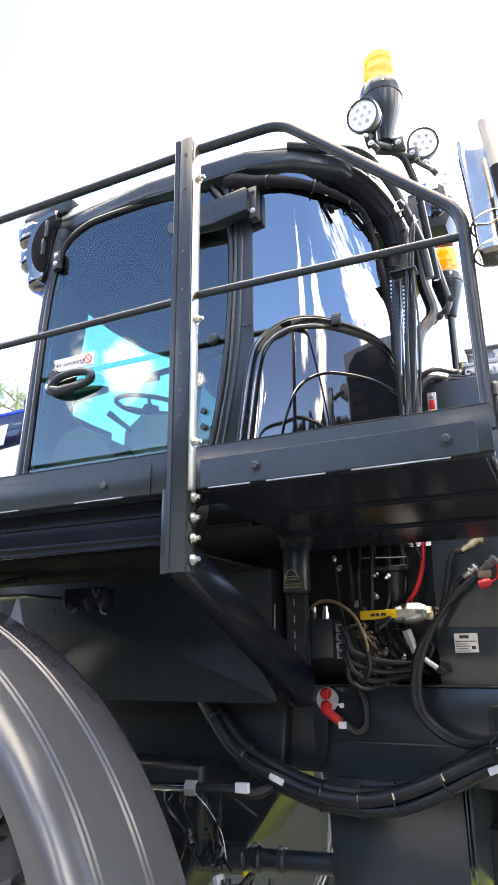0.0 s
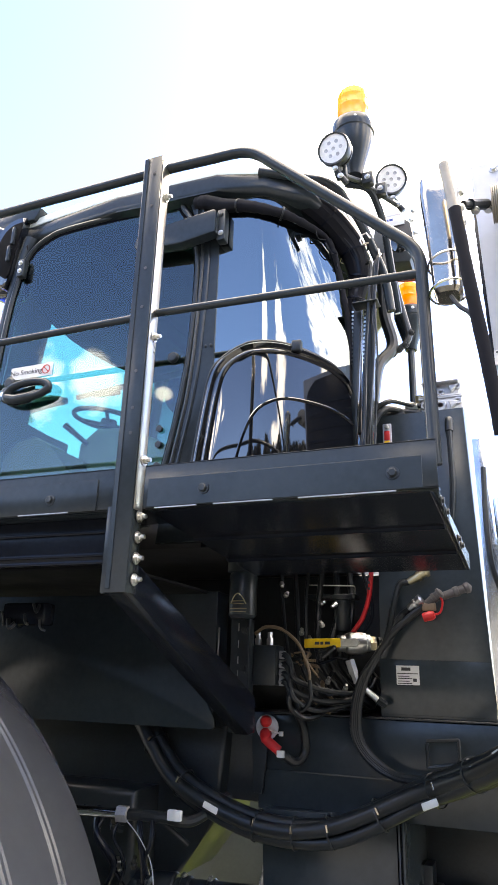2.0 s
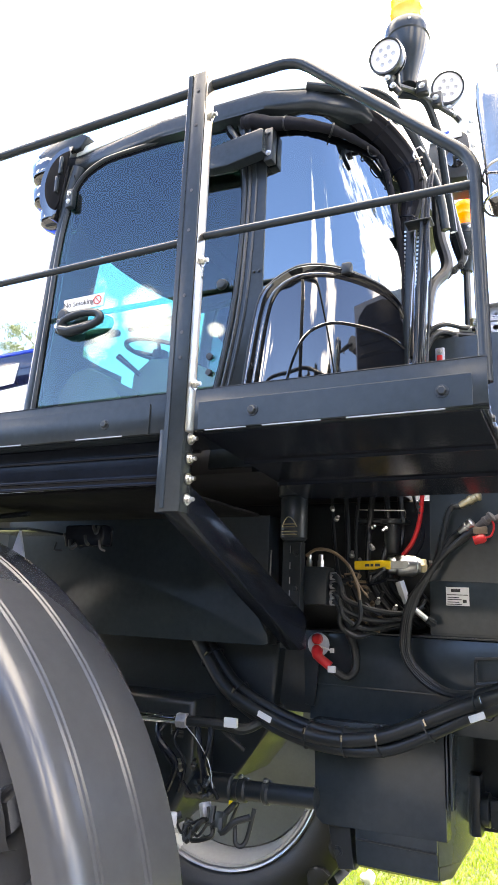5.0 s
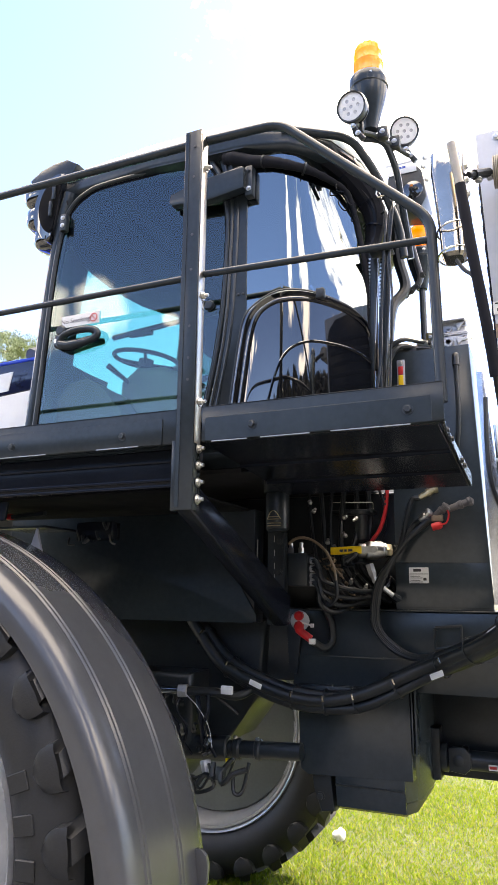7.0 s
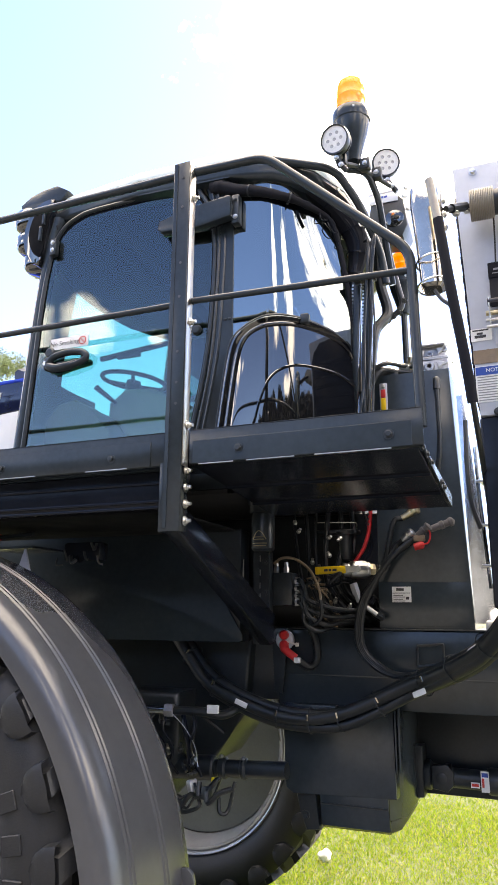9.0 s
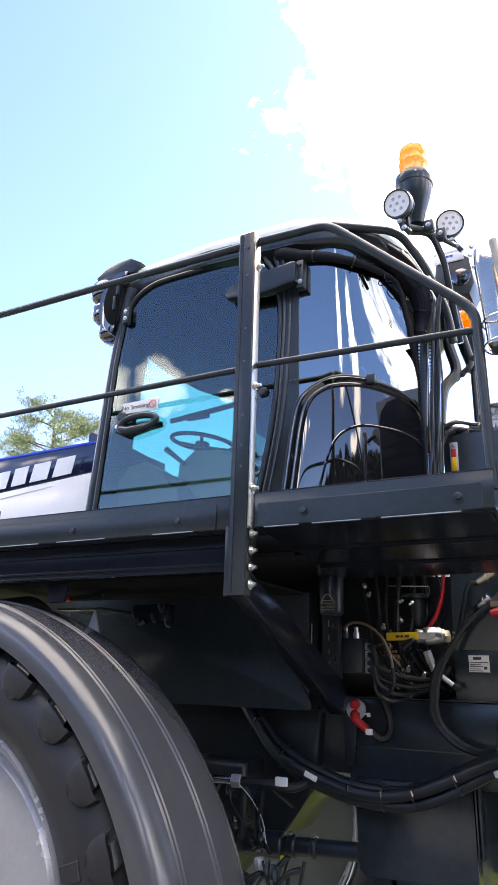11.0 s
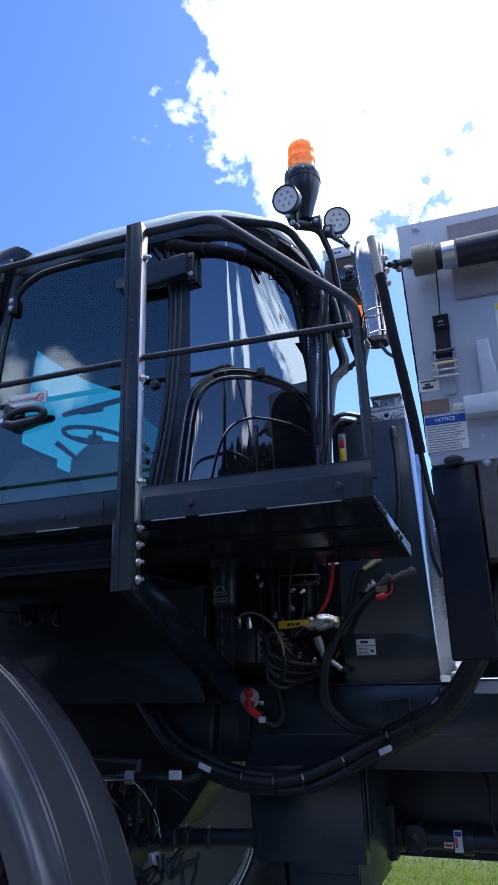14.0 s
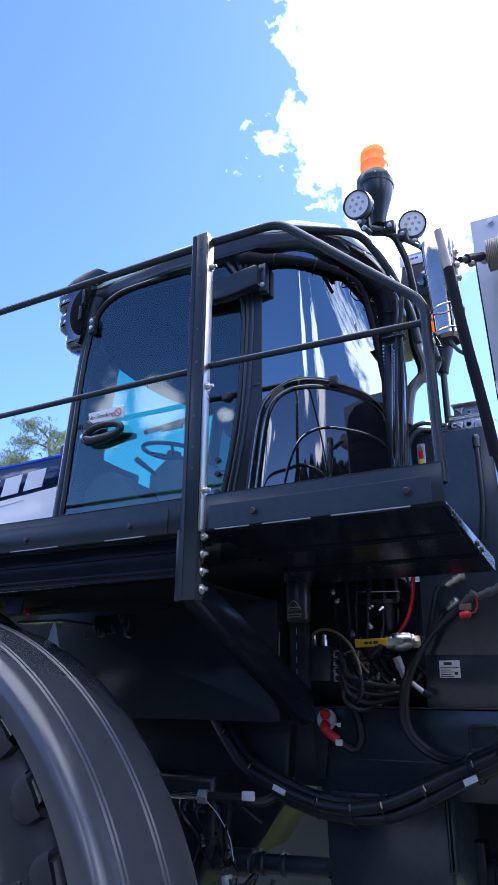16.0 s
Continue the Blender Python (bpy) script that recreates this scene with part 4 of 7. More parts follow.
    part("roof_shell", bm, "roofcap", th, "pale smooth roof shell")
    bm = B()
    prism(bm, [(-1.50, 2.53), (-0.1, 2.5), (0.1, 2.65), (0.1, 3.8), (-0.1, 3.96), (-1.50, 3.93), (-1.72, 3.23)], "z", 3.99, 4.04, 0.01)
    part("headliner", bm, "near_black", th)
    # door
    door = [(-1.56, 2.5), (-1.53, 3.0), (-1.50, 3.55), (-1.462, 3.82), (-1.41, 3.95), (-1.31, 4.02), (-1.15, 4.045), (-0.62, 4.035), (-0.53, 3.98), (-0.475, 3.86), (-0.445, 3.65), (-0.455, 3.3), (-0.49, 3.0), (-0.55, 2.7), (-0.60, 2.5)]
    for y in (CAB_N, CAB_F):
        bm = B()
        prism(bm, door, "y", y + 0.0, y + 0.005)
        g = part("door", bm, "glass" if y == CAB_N else "darkglass", th, "frameless tinted glass cab door, closed")
        if y == CAB_N:
            back_pane(g, lambda p: p.normal.y > -0.5)
        g.visible_shadow = False
        bm = B()
        tube(bm, [(x, y - 0.004, z) for x, z in [(p.x, p.y) for p in spline([(a, b, 0) for a, b in door], 4)]] + [(door[0][0], y - 0.004, door[0][1])], 0.013, 8, False)
        part("door_seal", bm, "frame", g if y == CAB_N else th)
        if y != CAB_N:
            continue
        # dark printed edge of the glass
        bm = B()
        pts = spline([(a, 0, b) for a, b in door], 4)
        c0 = Vector((-1.0, 0, 3.3))
        ring = [[bm.verts.new((c0.x + (p.x - c0.x) * f, y - 0.002, c0.z + (p.z - c0.z) * f)) for p in pts] for f in (1.0, 0.965)]
        for i in range(len(pts) - 1):
            bm.faces.new((ring[0][i], ring[0][i + 1], ring[1][i + 1], ring[1][i]))
        part("glass_border", bm, "near_black", g)
        # latch handle
        bm = B()
        ring = spline([(-1.405, 2.448, 3.155), (-1.365, 2.444, 3.186), (-1.27, 2.44, 3.198), (-1.185, 2.442, 3.186), (-1.162, 2.445, 3.158), (-1.20, 2.442, 3.132), (-1.29, 2.44, 3.118), (-1.375, 2.444, 3.118), (-1.405, 2.448, 3.14)], 6)
        tube(bm, ring + ring[:1], 0.019, 12, False)
        tube(bm, [(-1.395, 2.45, 3.135), (-1.34, 2.445, 3.118), (-1.27, 2.445, 3.122), (-1.21, 2.45, 3.14)], [0.026, 0.027, 0.026, 0.02], 12)
        box(bm, (-1.43, 2.436, 3.118), (-1.375, 2.4785, 3.192), 0.012, 3)
        box(bm, (-1.20, 2.445, 3.142), (-1.165, 2.4785, 3.176), 0.008, 2)
        h = part("door_handle", bm, "paint", g, "black moulded loop door handle", smooth=50)
        bm = B()
        box(bm, (-1.36, 2.452, 3.138), (-1.3, 2.472, 3.158), 0.006, 2)
        part("latch_trigger", bm, "frame", h)
        bm = B()
        lathe(bm, [(0, 0), (0.012, 0), (0.012, 0.006), (0, 0.007)], along((-1.415, 2.437, 3.152), (0, -1, 0)), 14)
        part("lock_barrel", bm, "zinc", h)
        bm = B()
        lathe(bm, [(0, 0), (0.03, 0), (0.03, 0.012), (0.02, 0.02), (0, 0.02)], along((-1.415, 2.479, 3.225), (0, -1, 0)), 20)
        part("latch_boss", bm, "frame", h)
        bm = B()
        lathe(bm, [(0, 0), (0.024, 0), (0.026, 0.008), (0.02, 0.02), (0.008, 0.022), (0, 0.022)], along((-0.535, 2.478, 3.222), (0, -1, 0)), 22)
        part("glass_button", bm, "frame", g)
        for z in (2.74, 2.83, 2.9):
            bm = B()
            lathe(bm, [(0, 0), (0.014, 0), (0.014, 0.014), (0, 0.016)], along((-0.575, 2.478, z), (0, -1, 0)), 16)
            part("glass_stud", bm, "frame", g)
        # the notice on the glass
        bm = B()
        box(bm, (-1.42, 2.4745, 3.238), (-1.178, 2.4775, 3.302), 0.0)
        st = part("no_smoking_sticker", bm, "label", g, "white no smoking sticker with red ring")
        words(st, "No Smoking", Matrix.Translation((-1.328, 2.4735, 3.27)) @ FACING, 0.037)
        bm = B()
        mm = along((-1.212, 2.4725, 3.27), (0, -1, 0))
        tube(bm, [mm @ Vector((0.021 * math.cos(a), 0.021 * math.sin(a), 0)) for a in (2 * math.pi * k / 24 for k in range(25))], 0.0025, 6, False)
        tube(bm, [(-1.227, 2.4725, 3.285), (-1.197, 2.4725, 3.255)], 0.0025, 6)
        part("ring_mark", bm, "rdink", st)
        # upper hinge arm
        bm = B()
        prism(bm, [(-0.74, 3.78), (-0.73, 3.82), (-0.60, 3.852), (-0.345, 3.885), (-0.33, 3.875), (-0.33, 3.765), (-0.5, 3.74), (-0.72, 3.755)], "y", 2.395, 2.455, 0.008)
        arm = part("hinge_arm", bm, "paint", th, "black moulded hinge arm cover")
        bm = B()
        box(bm, (-0.34, 2.43, 3.74), (-0.30, 2.476, 3.90), 0.006)
        part("hinge_bracket", bm, "frame", arm)
        bolt(arm, (-0.318, 2.43, 3.775), (0, -1, 0), 0.009)
        bolt(arm, (-0.318, 2.43, 3.87), (0, -1, 0), 0.007, "frame")
    # bowed windscreen and its wiper
    bow = [(-1.535 - 0.28 * math.sin(math.pi * k / 12) ** 1.05, 2.50 + 1.46 * (0.5 - 0.5 * math.cos(math.pi * k / 12))) for k in range(13)]
    bm = B()
    rows = [[bm.verts.new((x + lean, y, z)) for x, y in bow] for z, lean in ((2.52, -0.03), (3.0, 0.0), (3.5, 0.03), (4.02, 0.1))]
    rows2 = [[bm.verts.new(v.co + Vector((0.006, 0, 0))) for v in r] for r in rows]
    for rr in (rows, rows2):
        for a, b in zip(rr, rr[1:]):
            for i in range(12):
                bm.faces.new((a[i], a[i + 1], b[i + 1], b[i]))
    half_n = len(bm.faces) // 2
    g = part("windscreen", bm, "glass", th, "bowed tinted windscreen", smooth=60)
    back_pane(g, lambda p: p.index >= half_n)
    g.visible_shadow = False
    bm = B()
    tube(bm, spline([(-2.06, 3.0, 3.32), (-1.98, 3.2, 3.45), (-1.92, 3.38, 3.55), (-1.87, 3.47, 3.585)]), [0.075 - 0.0022 * k for k in range(25)], 10)
    part("mirror_bracket", bm, "frame", g)
    bm = B()
    tube(bm, [(-1.775, 3.45, 3.588), (-1.25, 3.45, 3.632), (-0.8, 3.45, 3.668)], 0.019, 10)
    box(bm, (-1.64, 3.435, 3.568), (-1.46, 3.465, 3.60), 0.006, 2)
    part("blind_bar", bm, "trim", th)
    bm = B()
    tube(bm, [(x + 0.1, y, 4.0) for x, y in bow], 0.03, 8)
    part("windscreen_header", bm, "near_black", th)
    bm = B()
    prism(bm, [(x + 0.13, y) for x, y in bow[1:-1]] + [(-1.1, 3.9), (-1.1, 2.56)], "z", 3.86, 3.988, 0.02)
    part("roof_console", bm, "near_black", th)
    # printed dark edge of the windscreen
    bm = B()
    for z0, z1, l0, l1 in ((2.52, 3.0, -0.03, 0.0), (3.0, 3.26, 0.0, 0.0156), (3.26, 3.5, 0.0156, 0.03), (3.5, 4.0, 0.03, 0.1)):
        for a, b in zip(bow[:7 if z1 < 3.3 else 5], bow[1:]):
            bm.faces.new([bm.verts.new(v) for v in ((a[0] + l0 + 0.009, a[1] + 0.003, z0), (b[0] + l0 + 0.009, b[1] + 0.003, z0), (b[0] + l1 + 0.009, b[1] + 0.003, z1), (a[0] + l1 + 0.009, a[1] + 0.003, z1))])
    bmesh.ops.remove_doubles(bm, verts=bm.verts, dist=0.0005)
    part("printed_edge", bm, "edgeprint", g, smooth=60)
    # curved pillar seals
    for dx, m in ((0.0, "frame"), (0.03, "paint")):
        bm = B()
        tube(bm, spline([(-0.47 + dx, 2.472, 4.0), (-0.425 + dx, 2.472, 3.75), (-0.43 + dx, 2.472, 3.4), (-0.455 + dx, 2.472, 3.05), (-0.52 + dx, 2.472, 2.7), (-0.56 + dx, 2.472, 2.5)]), 0.008, 6)
        part("pillar_seal", bm, m, th)
    for x in (-0.385, -0.36):
        bolt(th, (x, 2.474, 3.253), (0, -1, 0), 0.006, "frame")
    # arched moulding over the rear corner
    outer = [(0.005, 2.5), (0.032, 2.73), (0.067, 2.99), (0.097, 3.127), (0.152, 3.19), (0.241, 3.232), (0.328, 3.239), (0.434, 3.226), (0.526, 3.202), (0.625, 3.163), (0.685, 3.108), (0.702, 3.06)]
    inner = [(0.07, 2.5), (0.105, 2.717), (0.144, 3.003), (0.181, 3.12), (0.259, 3.168), (0.378, 3.175), (0.484, 3.161), (0.592, 3.13), (0.665, 3.085), (0.695, 3.035)]
    ridge = [(0.17, 2.5), (0.227, 2.721), (0.259, 2.833), (0.296, 2.915), (0.346, 2.96), (0.425, 2.982), (0.56, 2.969), (0.64, 2.945), (0.70, 2.91)]
    def run(line, n=64):
        q = spline([(a, b, 0) for a, b in line], 8)
        return [q[round(i * (len(q) - 1) / (n - 1))] for i in range(n)]

    def sheet(rows):
        bm = B()
        rows = [[bm.verts.new(v) for v in r] for r in rows]
        for p, q in zip(rows, rows[1:]):
            for i in range(len(p) - 1):
                bm.faces.new((p[i], p[i + 1], q[i + 1], q[i]))
        return bm

    hi, lo = run(outer), run(inner)
    bm = B()
    tube(bm, [side(p.x, p.y, 0.004) for p in hi], 0.0075, 8)
    part("arch_seal", bm, "frame", th)
    rolls = ((0.0, 0.0), (0.08, 0.015), (0.25, 0.024), (0.42, 0.016), (0.5, 0.012), (0.6, 0.018), (0.78, 0.027), (0.93, 0.022), (1.0, 0.008))
    bm = sheet([[side(p.x + (q.x - p.x) * f, p.y + (q.y - p.y) * f, o) for p, q in zip(hi, lo)] for f, o in rolls])
    part("arch_moulding", bm, "gloss", th, "gloss black double-rolled arch moulding", smooth=70)
    foot = [0.07 + 0.635 * i / 63 for i in range(64)]
    bm = sheet([[side(p.x + (x - p.x) * f, p.y + (2.45 - p.y) * f, 0.009 + 0.012 * math.sin(math.pi * min(1.0, 0.2 + f * 0.8))) for p, x in zip(lo, foot)] for f in (k / 14 for k in range(15))])
    part("corner_panel", bm, "gloss", th, "gloss black moulded corner panel", smooth=80)
    bm = B()
    tube(bm, [side(p.x, p.y, 0.021) for p in run(ridge)], 0.0065, 8)
    part("arch_ridge", bm, "gloss", th)
    bm = B()
    c = side(0.455, 3.222, 0.022)
    box(bm, (c.x - 0.02, c.y - 0.012, c.z - 0.03), (c.x + 0.022, c.y + 0.02, c.z + 0.02), 0.008)
    part("moulding_clip", bm, "frame", th)
    return th


CAB = cab()


def interior():
    st = thing("operator_chair", (-0.35, 3.2, 2.52), "dark cloth operator seat on a pedestal in the cab", "chair")
    bm = B()
    box(bm, (-0.8, 2.95, 2.78), (-0.28, 3.48, 2.93), 0.05, 4)
    part("seat", bm, "seat", st)
    bm = B()
    box(bm, (-0.24, 2.93, 2.9), (-0.02, 3.43, 3.36), 0.1, 6)
    part("backrest", bm, "seat", st)
    bm = B()
    box(bm, (-0.18, 3.04, 3.33), (-0.03, 3.33, 3.52), 0.06, 4)
    part("headrest", bm, "seat", st)
    bm = B()
    prism(bm, [(-0.6, 2.515), (-0.25, 2.515), (-0.3, 2.8), (-0.55, 2.8)], "y", 3.02, 3.42, 0.02)
    part("pedestal", bm, "trim", st)
    bm = B()
    box(bm, (-0.65, 3.5, 2.98), (-0.15, 3.62, 3.06), 0.03, 3)
    part("armrest", bm, "trim", st)
    wh = thing("steering_column", (-1.35, 3.2, 2.52), "dark three-spoke steering wheel on a hooded column", "steering wheel")
    c, ax = Vector((-1.34, 3.2, 3.29)), Vector((0.14, 0, 0.98)).normalized()
    m = along(c, ax)
    bm = B()
    tube(bm, [m @ Vector((0.2 * math.cos(a), 0.2 * math.sin(a), 0)) for a in (2 * math.pi * k / 40 for k in range(41))], 0.014, 10, False)
    rim = part("steering_wheel", bm, "trim", wh)
    for a in (90, 210, 330):
        bm = B()
        tube(bm, [m @ Vector((0, 0, -0.03)), m @ Vector((0.2 * math.cos(radians(a)), 0.2 * math.sin(radians(a)), 0))], 0.011, 8)
        part("spoke", bm, "trim", rim)
    bm = B()
    lathe(bm, [(0, -0.06), (0.05, -0.05), (0.045, 0), (0, 0.0)], m, 20)
    part("hub", bm, "trim", rim)
    bm = B()
    prism(bm, [(-1.46, 2.518), (-0.72, 2.518), (-0.78, 2.95), (-0.95, 3.10), (-1.14, 3.185), (-1.32, 3.2), (-1.43, 3.12)], "y", 3.05, 3.4, 0.05, 4)
    part("column_hood", bm, "hoodtrim", wh)
    bm = B()
    tube(bm, [m @ Vector((0, 0, -0.05)), (-1.3, 3.2, 3.1)], 0.04, 14)
    part("column", bm, "trim", wh)
    bm = B()
    tube(bm, [(-1.36, 3.05, 3.1), (-1.47, 2.98, 3.2)], [0.012, 0.018], 8)
    part("lever", bm, "trim", wh)
    sd = thing("side_console", (-1.2, 2.7, 2.52), "dark moulded console beside the cab door", "console")
    bm = B()
    prism(bm, [(-1.56, 2.518), (-1.06, 2.518), (-1.12, 2.82), (-1.19, 2.85), (-1.22, 2.93), (-1.29, 2.95), (-1.35, 3.0), (-1.46, 2.98), (-1.53, 2.9)], "y", 2.62, 2.86, 0.015, 3)
    part("console_body", bm, "dash", sd)


interior()


def roof_pod():
    th = thing("roof_lamp_pod", (-1.6, 2.6, 4.0), "glossy black roof corner pod with stacked lamps", "lamp")
    def blob(bm, c, r, p=2.4, n=20):
        rows = []
        for i in range(n // 2 + 1):
            f = math.pi * (i / (n // 2) - 0.5)
            rows.append([])
            for k in range(n):
                a = 2 * math.pi * k / n
                d = [math.cos(f) * math.cos(a), math.cos(f) * math.sin(a), math.sin(f)]
                q = (sum(abs(v) ** p for v in d)) ** (-1 / p)
                rows[-1].append(bm.verts.new([c[j] + r[j] * d[j] * q for j in range(3)]))
        for a, b in zip(rows, rows[1:]):
            for k in range(n):
                bm.faces.new((a[k], a[(k + 1) % n], b[(k + 1) % n], b[k]))
        bmesh.ops.remove_doubles(bm, verts=bm.verts, dist=1e-5)
        return bm

    rim = [(-1.465, 4.17), (-1.55, 4.155), (-1.615, 4.10), (-1.65, 4.0), (-1.645, 3.90), (-1.605, 3.81), (-1.55, 3.765), (-1.52, 3.80), (-1.50, 3.92)]
    face = [(p.x, p.y) for p in spline([(x, z, 0) for x, z in rim + rim[:1]], 5)][:-1]
    bm = B()
    prism(bm, face, "y", 2.45, 2.56, 0.014, 3)
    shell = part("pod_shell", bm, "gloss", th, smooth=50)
    # near-black plate, proud of the face; its colour paints a hollow's shade
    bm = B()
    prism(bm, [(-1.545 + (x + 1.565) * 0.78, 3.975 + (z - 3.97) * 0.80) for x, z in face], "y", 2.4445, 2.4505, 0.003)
    part("recess_shade", bm, "near_black", shell)
    for z0, z1, x0 in ((4.0, 4.10, -1.515), (3.90, 3.99, -1.53)):
        bm = B()
        box(bm, (x0, 2.425, z0), (x0 + 0.018, 2.4445, z1), 0.004, 2)
        part("recess_rib", bm, "paint", shell)
    bm = B()
    prism(bm, [(-1.72, 4.19), (-1.646, 4.24), (-1.56, 4.262), (-1.464, 4.268), (-1.385, 4.218), (-1.424, 4.155), (-1.6, 4.15), (-1.70, 4.15)], "y", 2.47, 2.80, 0.012, 2)
    part("roof_corner_cap", bm, "paint", th)
    for x, z, r in ((-1.675, 4.11, 0.105), (-1.655, 3.965, 0.1), (-1.60, 3.83, 0.092)):
        lamp = part("lamp", blob(B(), (x, 2.56, z), (r, r * 0.95, r * 0.8), 3.2), "gloss", th, smooth=60)
        bm = B()
        m = along((x - r * 0.9, 2.55, z - 0.01), (-1.0, -0.15, -0.3))
        lathe(bm, [(0, 0.012), (r * 0.45, 0.01), (r * 0.62, 0.0), (r * 0.62, -0.02)], m, 24)
        part("lens", bm, "gloss", lamp)
    bm = B()
    box(bm, (-1.455, 2.44, 3.80), (-1.415, 2.475, 3.90), 0.005)
    part("bracket", bm, "frame", th)
    bolt(th, (-1.435, 2.44, 3.83), (0, -1, 0), 0.009)
    bolt(th, (-1.435, 2.44, 3.875), (0, -1, 0), 0.009)


roof_pod()


# ---- lamps and cables behind the cab ----
def beacon(name, base, scale, label):
    th = thing(name, base, label, "beacon", "warning beacons")
    x, y, z = base
    m = Matrix.Translation(base)
    k = scale
    bm = B()
    lathe(bm, [(r * k, h * k) for r, h in ((0, 0.0), (0.036, 0.0), (0.042, 0.03), (0.058, 0.09), (0.076, 0.15), (0.090, 0.205), (0.092, 0.225), (0.097, 0.23), (0.099, 0.255), (0.097, 0.285), (0.09, 0.295), (0.082, 0.3), (0, 0.305))], m, 32)
    body = part("base", bm, "paint", th, "black tapered beacon base")
    bm = B()
    prof = [(r * k, h * k) for r, h in ((0.070, 0.302), (0.077, 0.304), (0.077, 0.312), (0.0745, 0.316), (0.0735, 0.372), (0.0745, 0.375), (0.0745, 0.381), (0.072, 0.385), (0.0705, 0.43), (0.0715, 0.433), (0.0705, 0.438), (0.069, 0.462), (0.063, 0.474), (0.05, 0.481), (0, 0.483))]
    lathe(bm, prof, m, 32)
    part("lens", bm, "amber", th, "ribbed amber lens")
    if scale < 0.9:
        bm = B()
        tube(bm, [(x, y, 2.998), (x, y, z + 0.01)], 0.018, 10)
        part("mast", bm, "frame", th)
    bolt(body, (x + 0.03, y - 0.09 * k, z + 0.262 * k), (0.3, -1, 0), 0.006)
    return th


beacon("warning_beacon", (0.243, 2.60, 4.045), 0.97, "ribbed amber beacon on a black tapered base")
beacon("warning_beacon", (0.335, 3.39, 3.55), 0.8, "smaller amber beacon low behind the cab")


def work_light(p, d):
    th = thing("work_light", p, "round led work lamp on a black swivel bracket", "lamp", "round work lamps")
    m = along(p, d)
    bm = B()
    lathe(bm, [(0.062, 0.006), (0.07, 0.008), (0.072, 0.0), (0.07, -0.03), (0.055, -0.05), (0.03, -0.06), (0, -0.06)], m, 32)
    lathe(bm, [(0.05, -0.045), (0.066, -0.047), (0.066, -0.053), (0.05, -0.055)], m, 28)
    part("housing", bm, "frame", th)
    bm = B()
    lathe(bm, [(0, 0.002), (0.064, 0.002), (0.064, -0.006), (0, -0.006)], m, 32)
    ref = part("reflector", bm, "led", th)
    for k in range(7):
        r = 0.0 if k == 6 else 0.033
        a = math.pi / 3 * k
        bm = B()
        lathe(bm, [(0.0075, 0.0022), (0.0085, 0.0045), (0.006, 0.0042), (0.0035, 0.0028), (0, 0.0026)], m @ Matrix.Translation((r * math.cos(a), r * math.sin(a), 0)), 12)
        part("led", bm, "alu", ref)
    bm = B()
    p = Vector(p)
    tube(bm, rounded([p - Vector(d).normalized() * 0.045, p + Vector((0, 0.04, -0.085)), p + Vector((0.04, 0.06, -0.14))], 0.02), 0.014, 10)
    br = part("swivel_bracket", bm, "frame", th)
    bolt(br, p + Vector((0.0, 0.02, -0.085)), (0, -1, 0), 0.009)
    bolt(br, p + Vector((0.02, 0.03, -0.12)), (0, -1, 0), 0.009)
    return th


work_light((0.198, 2.42, 4.06), (-0.12, -0.92, -0.26))
work_light((0.378, 2.757, 4.115), (0.22, -0.90, -0.28))


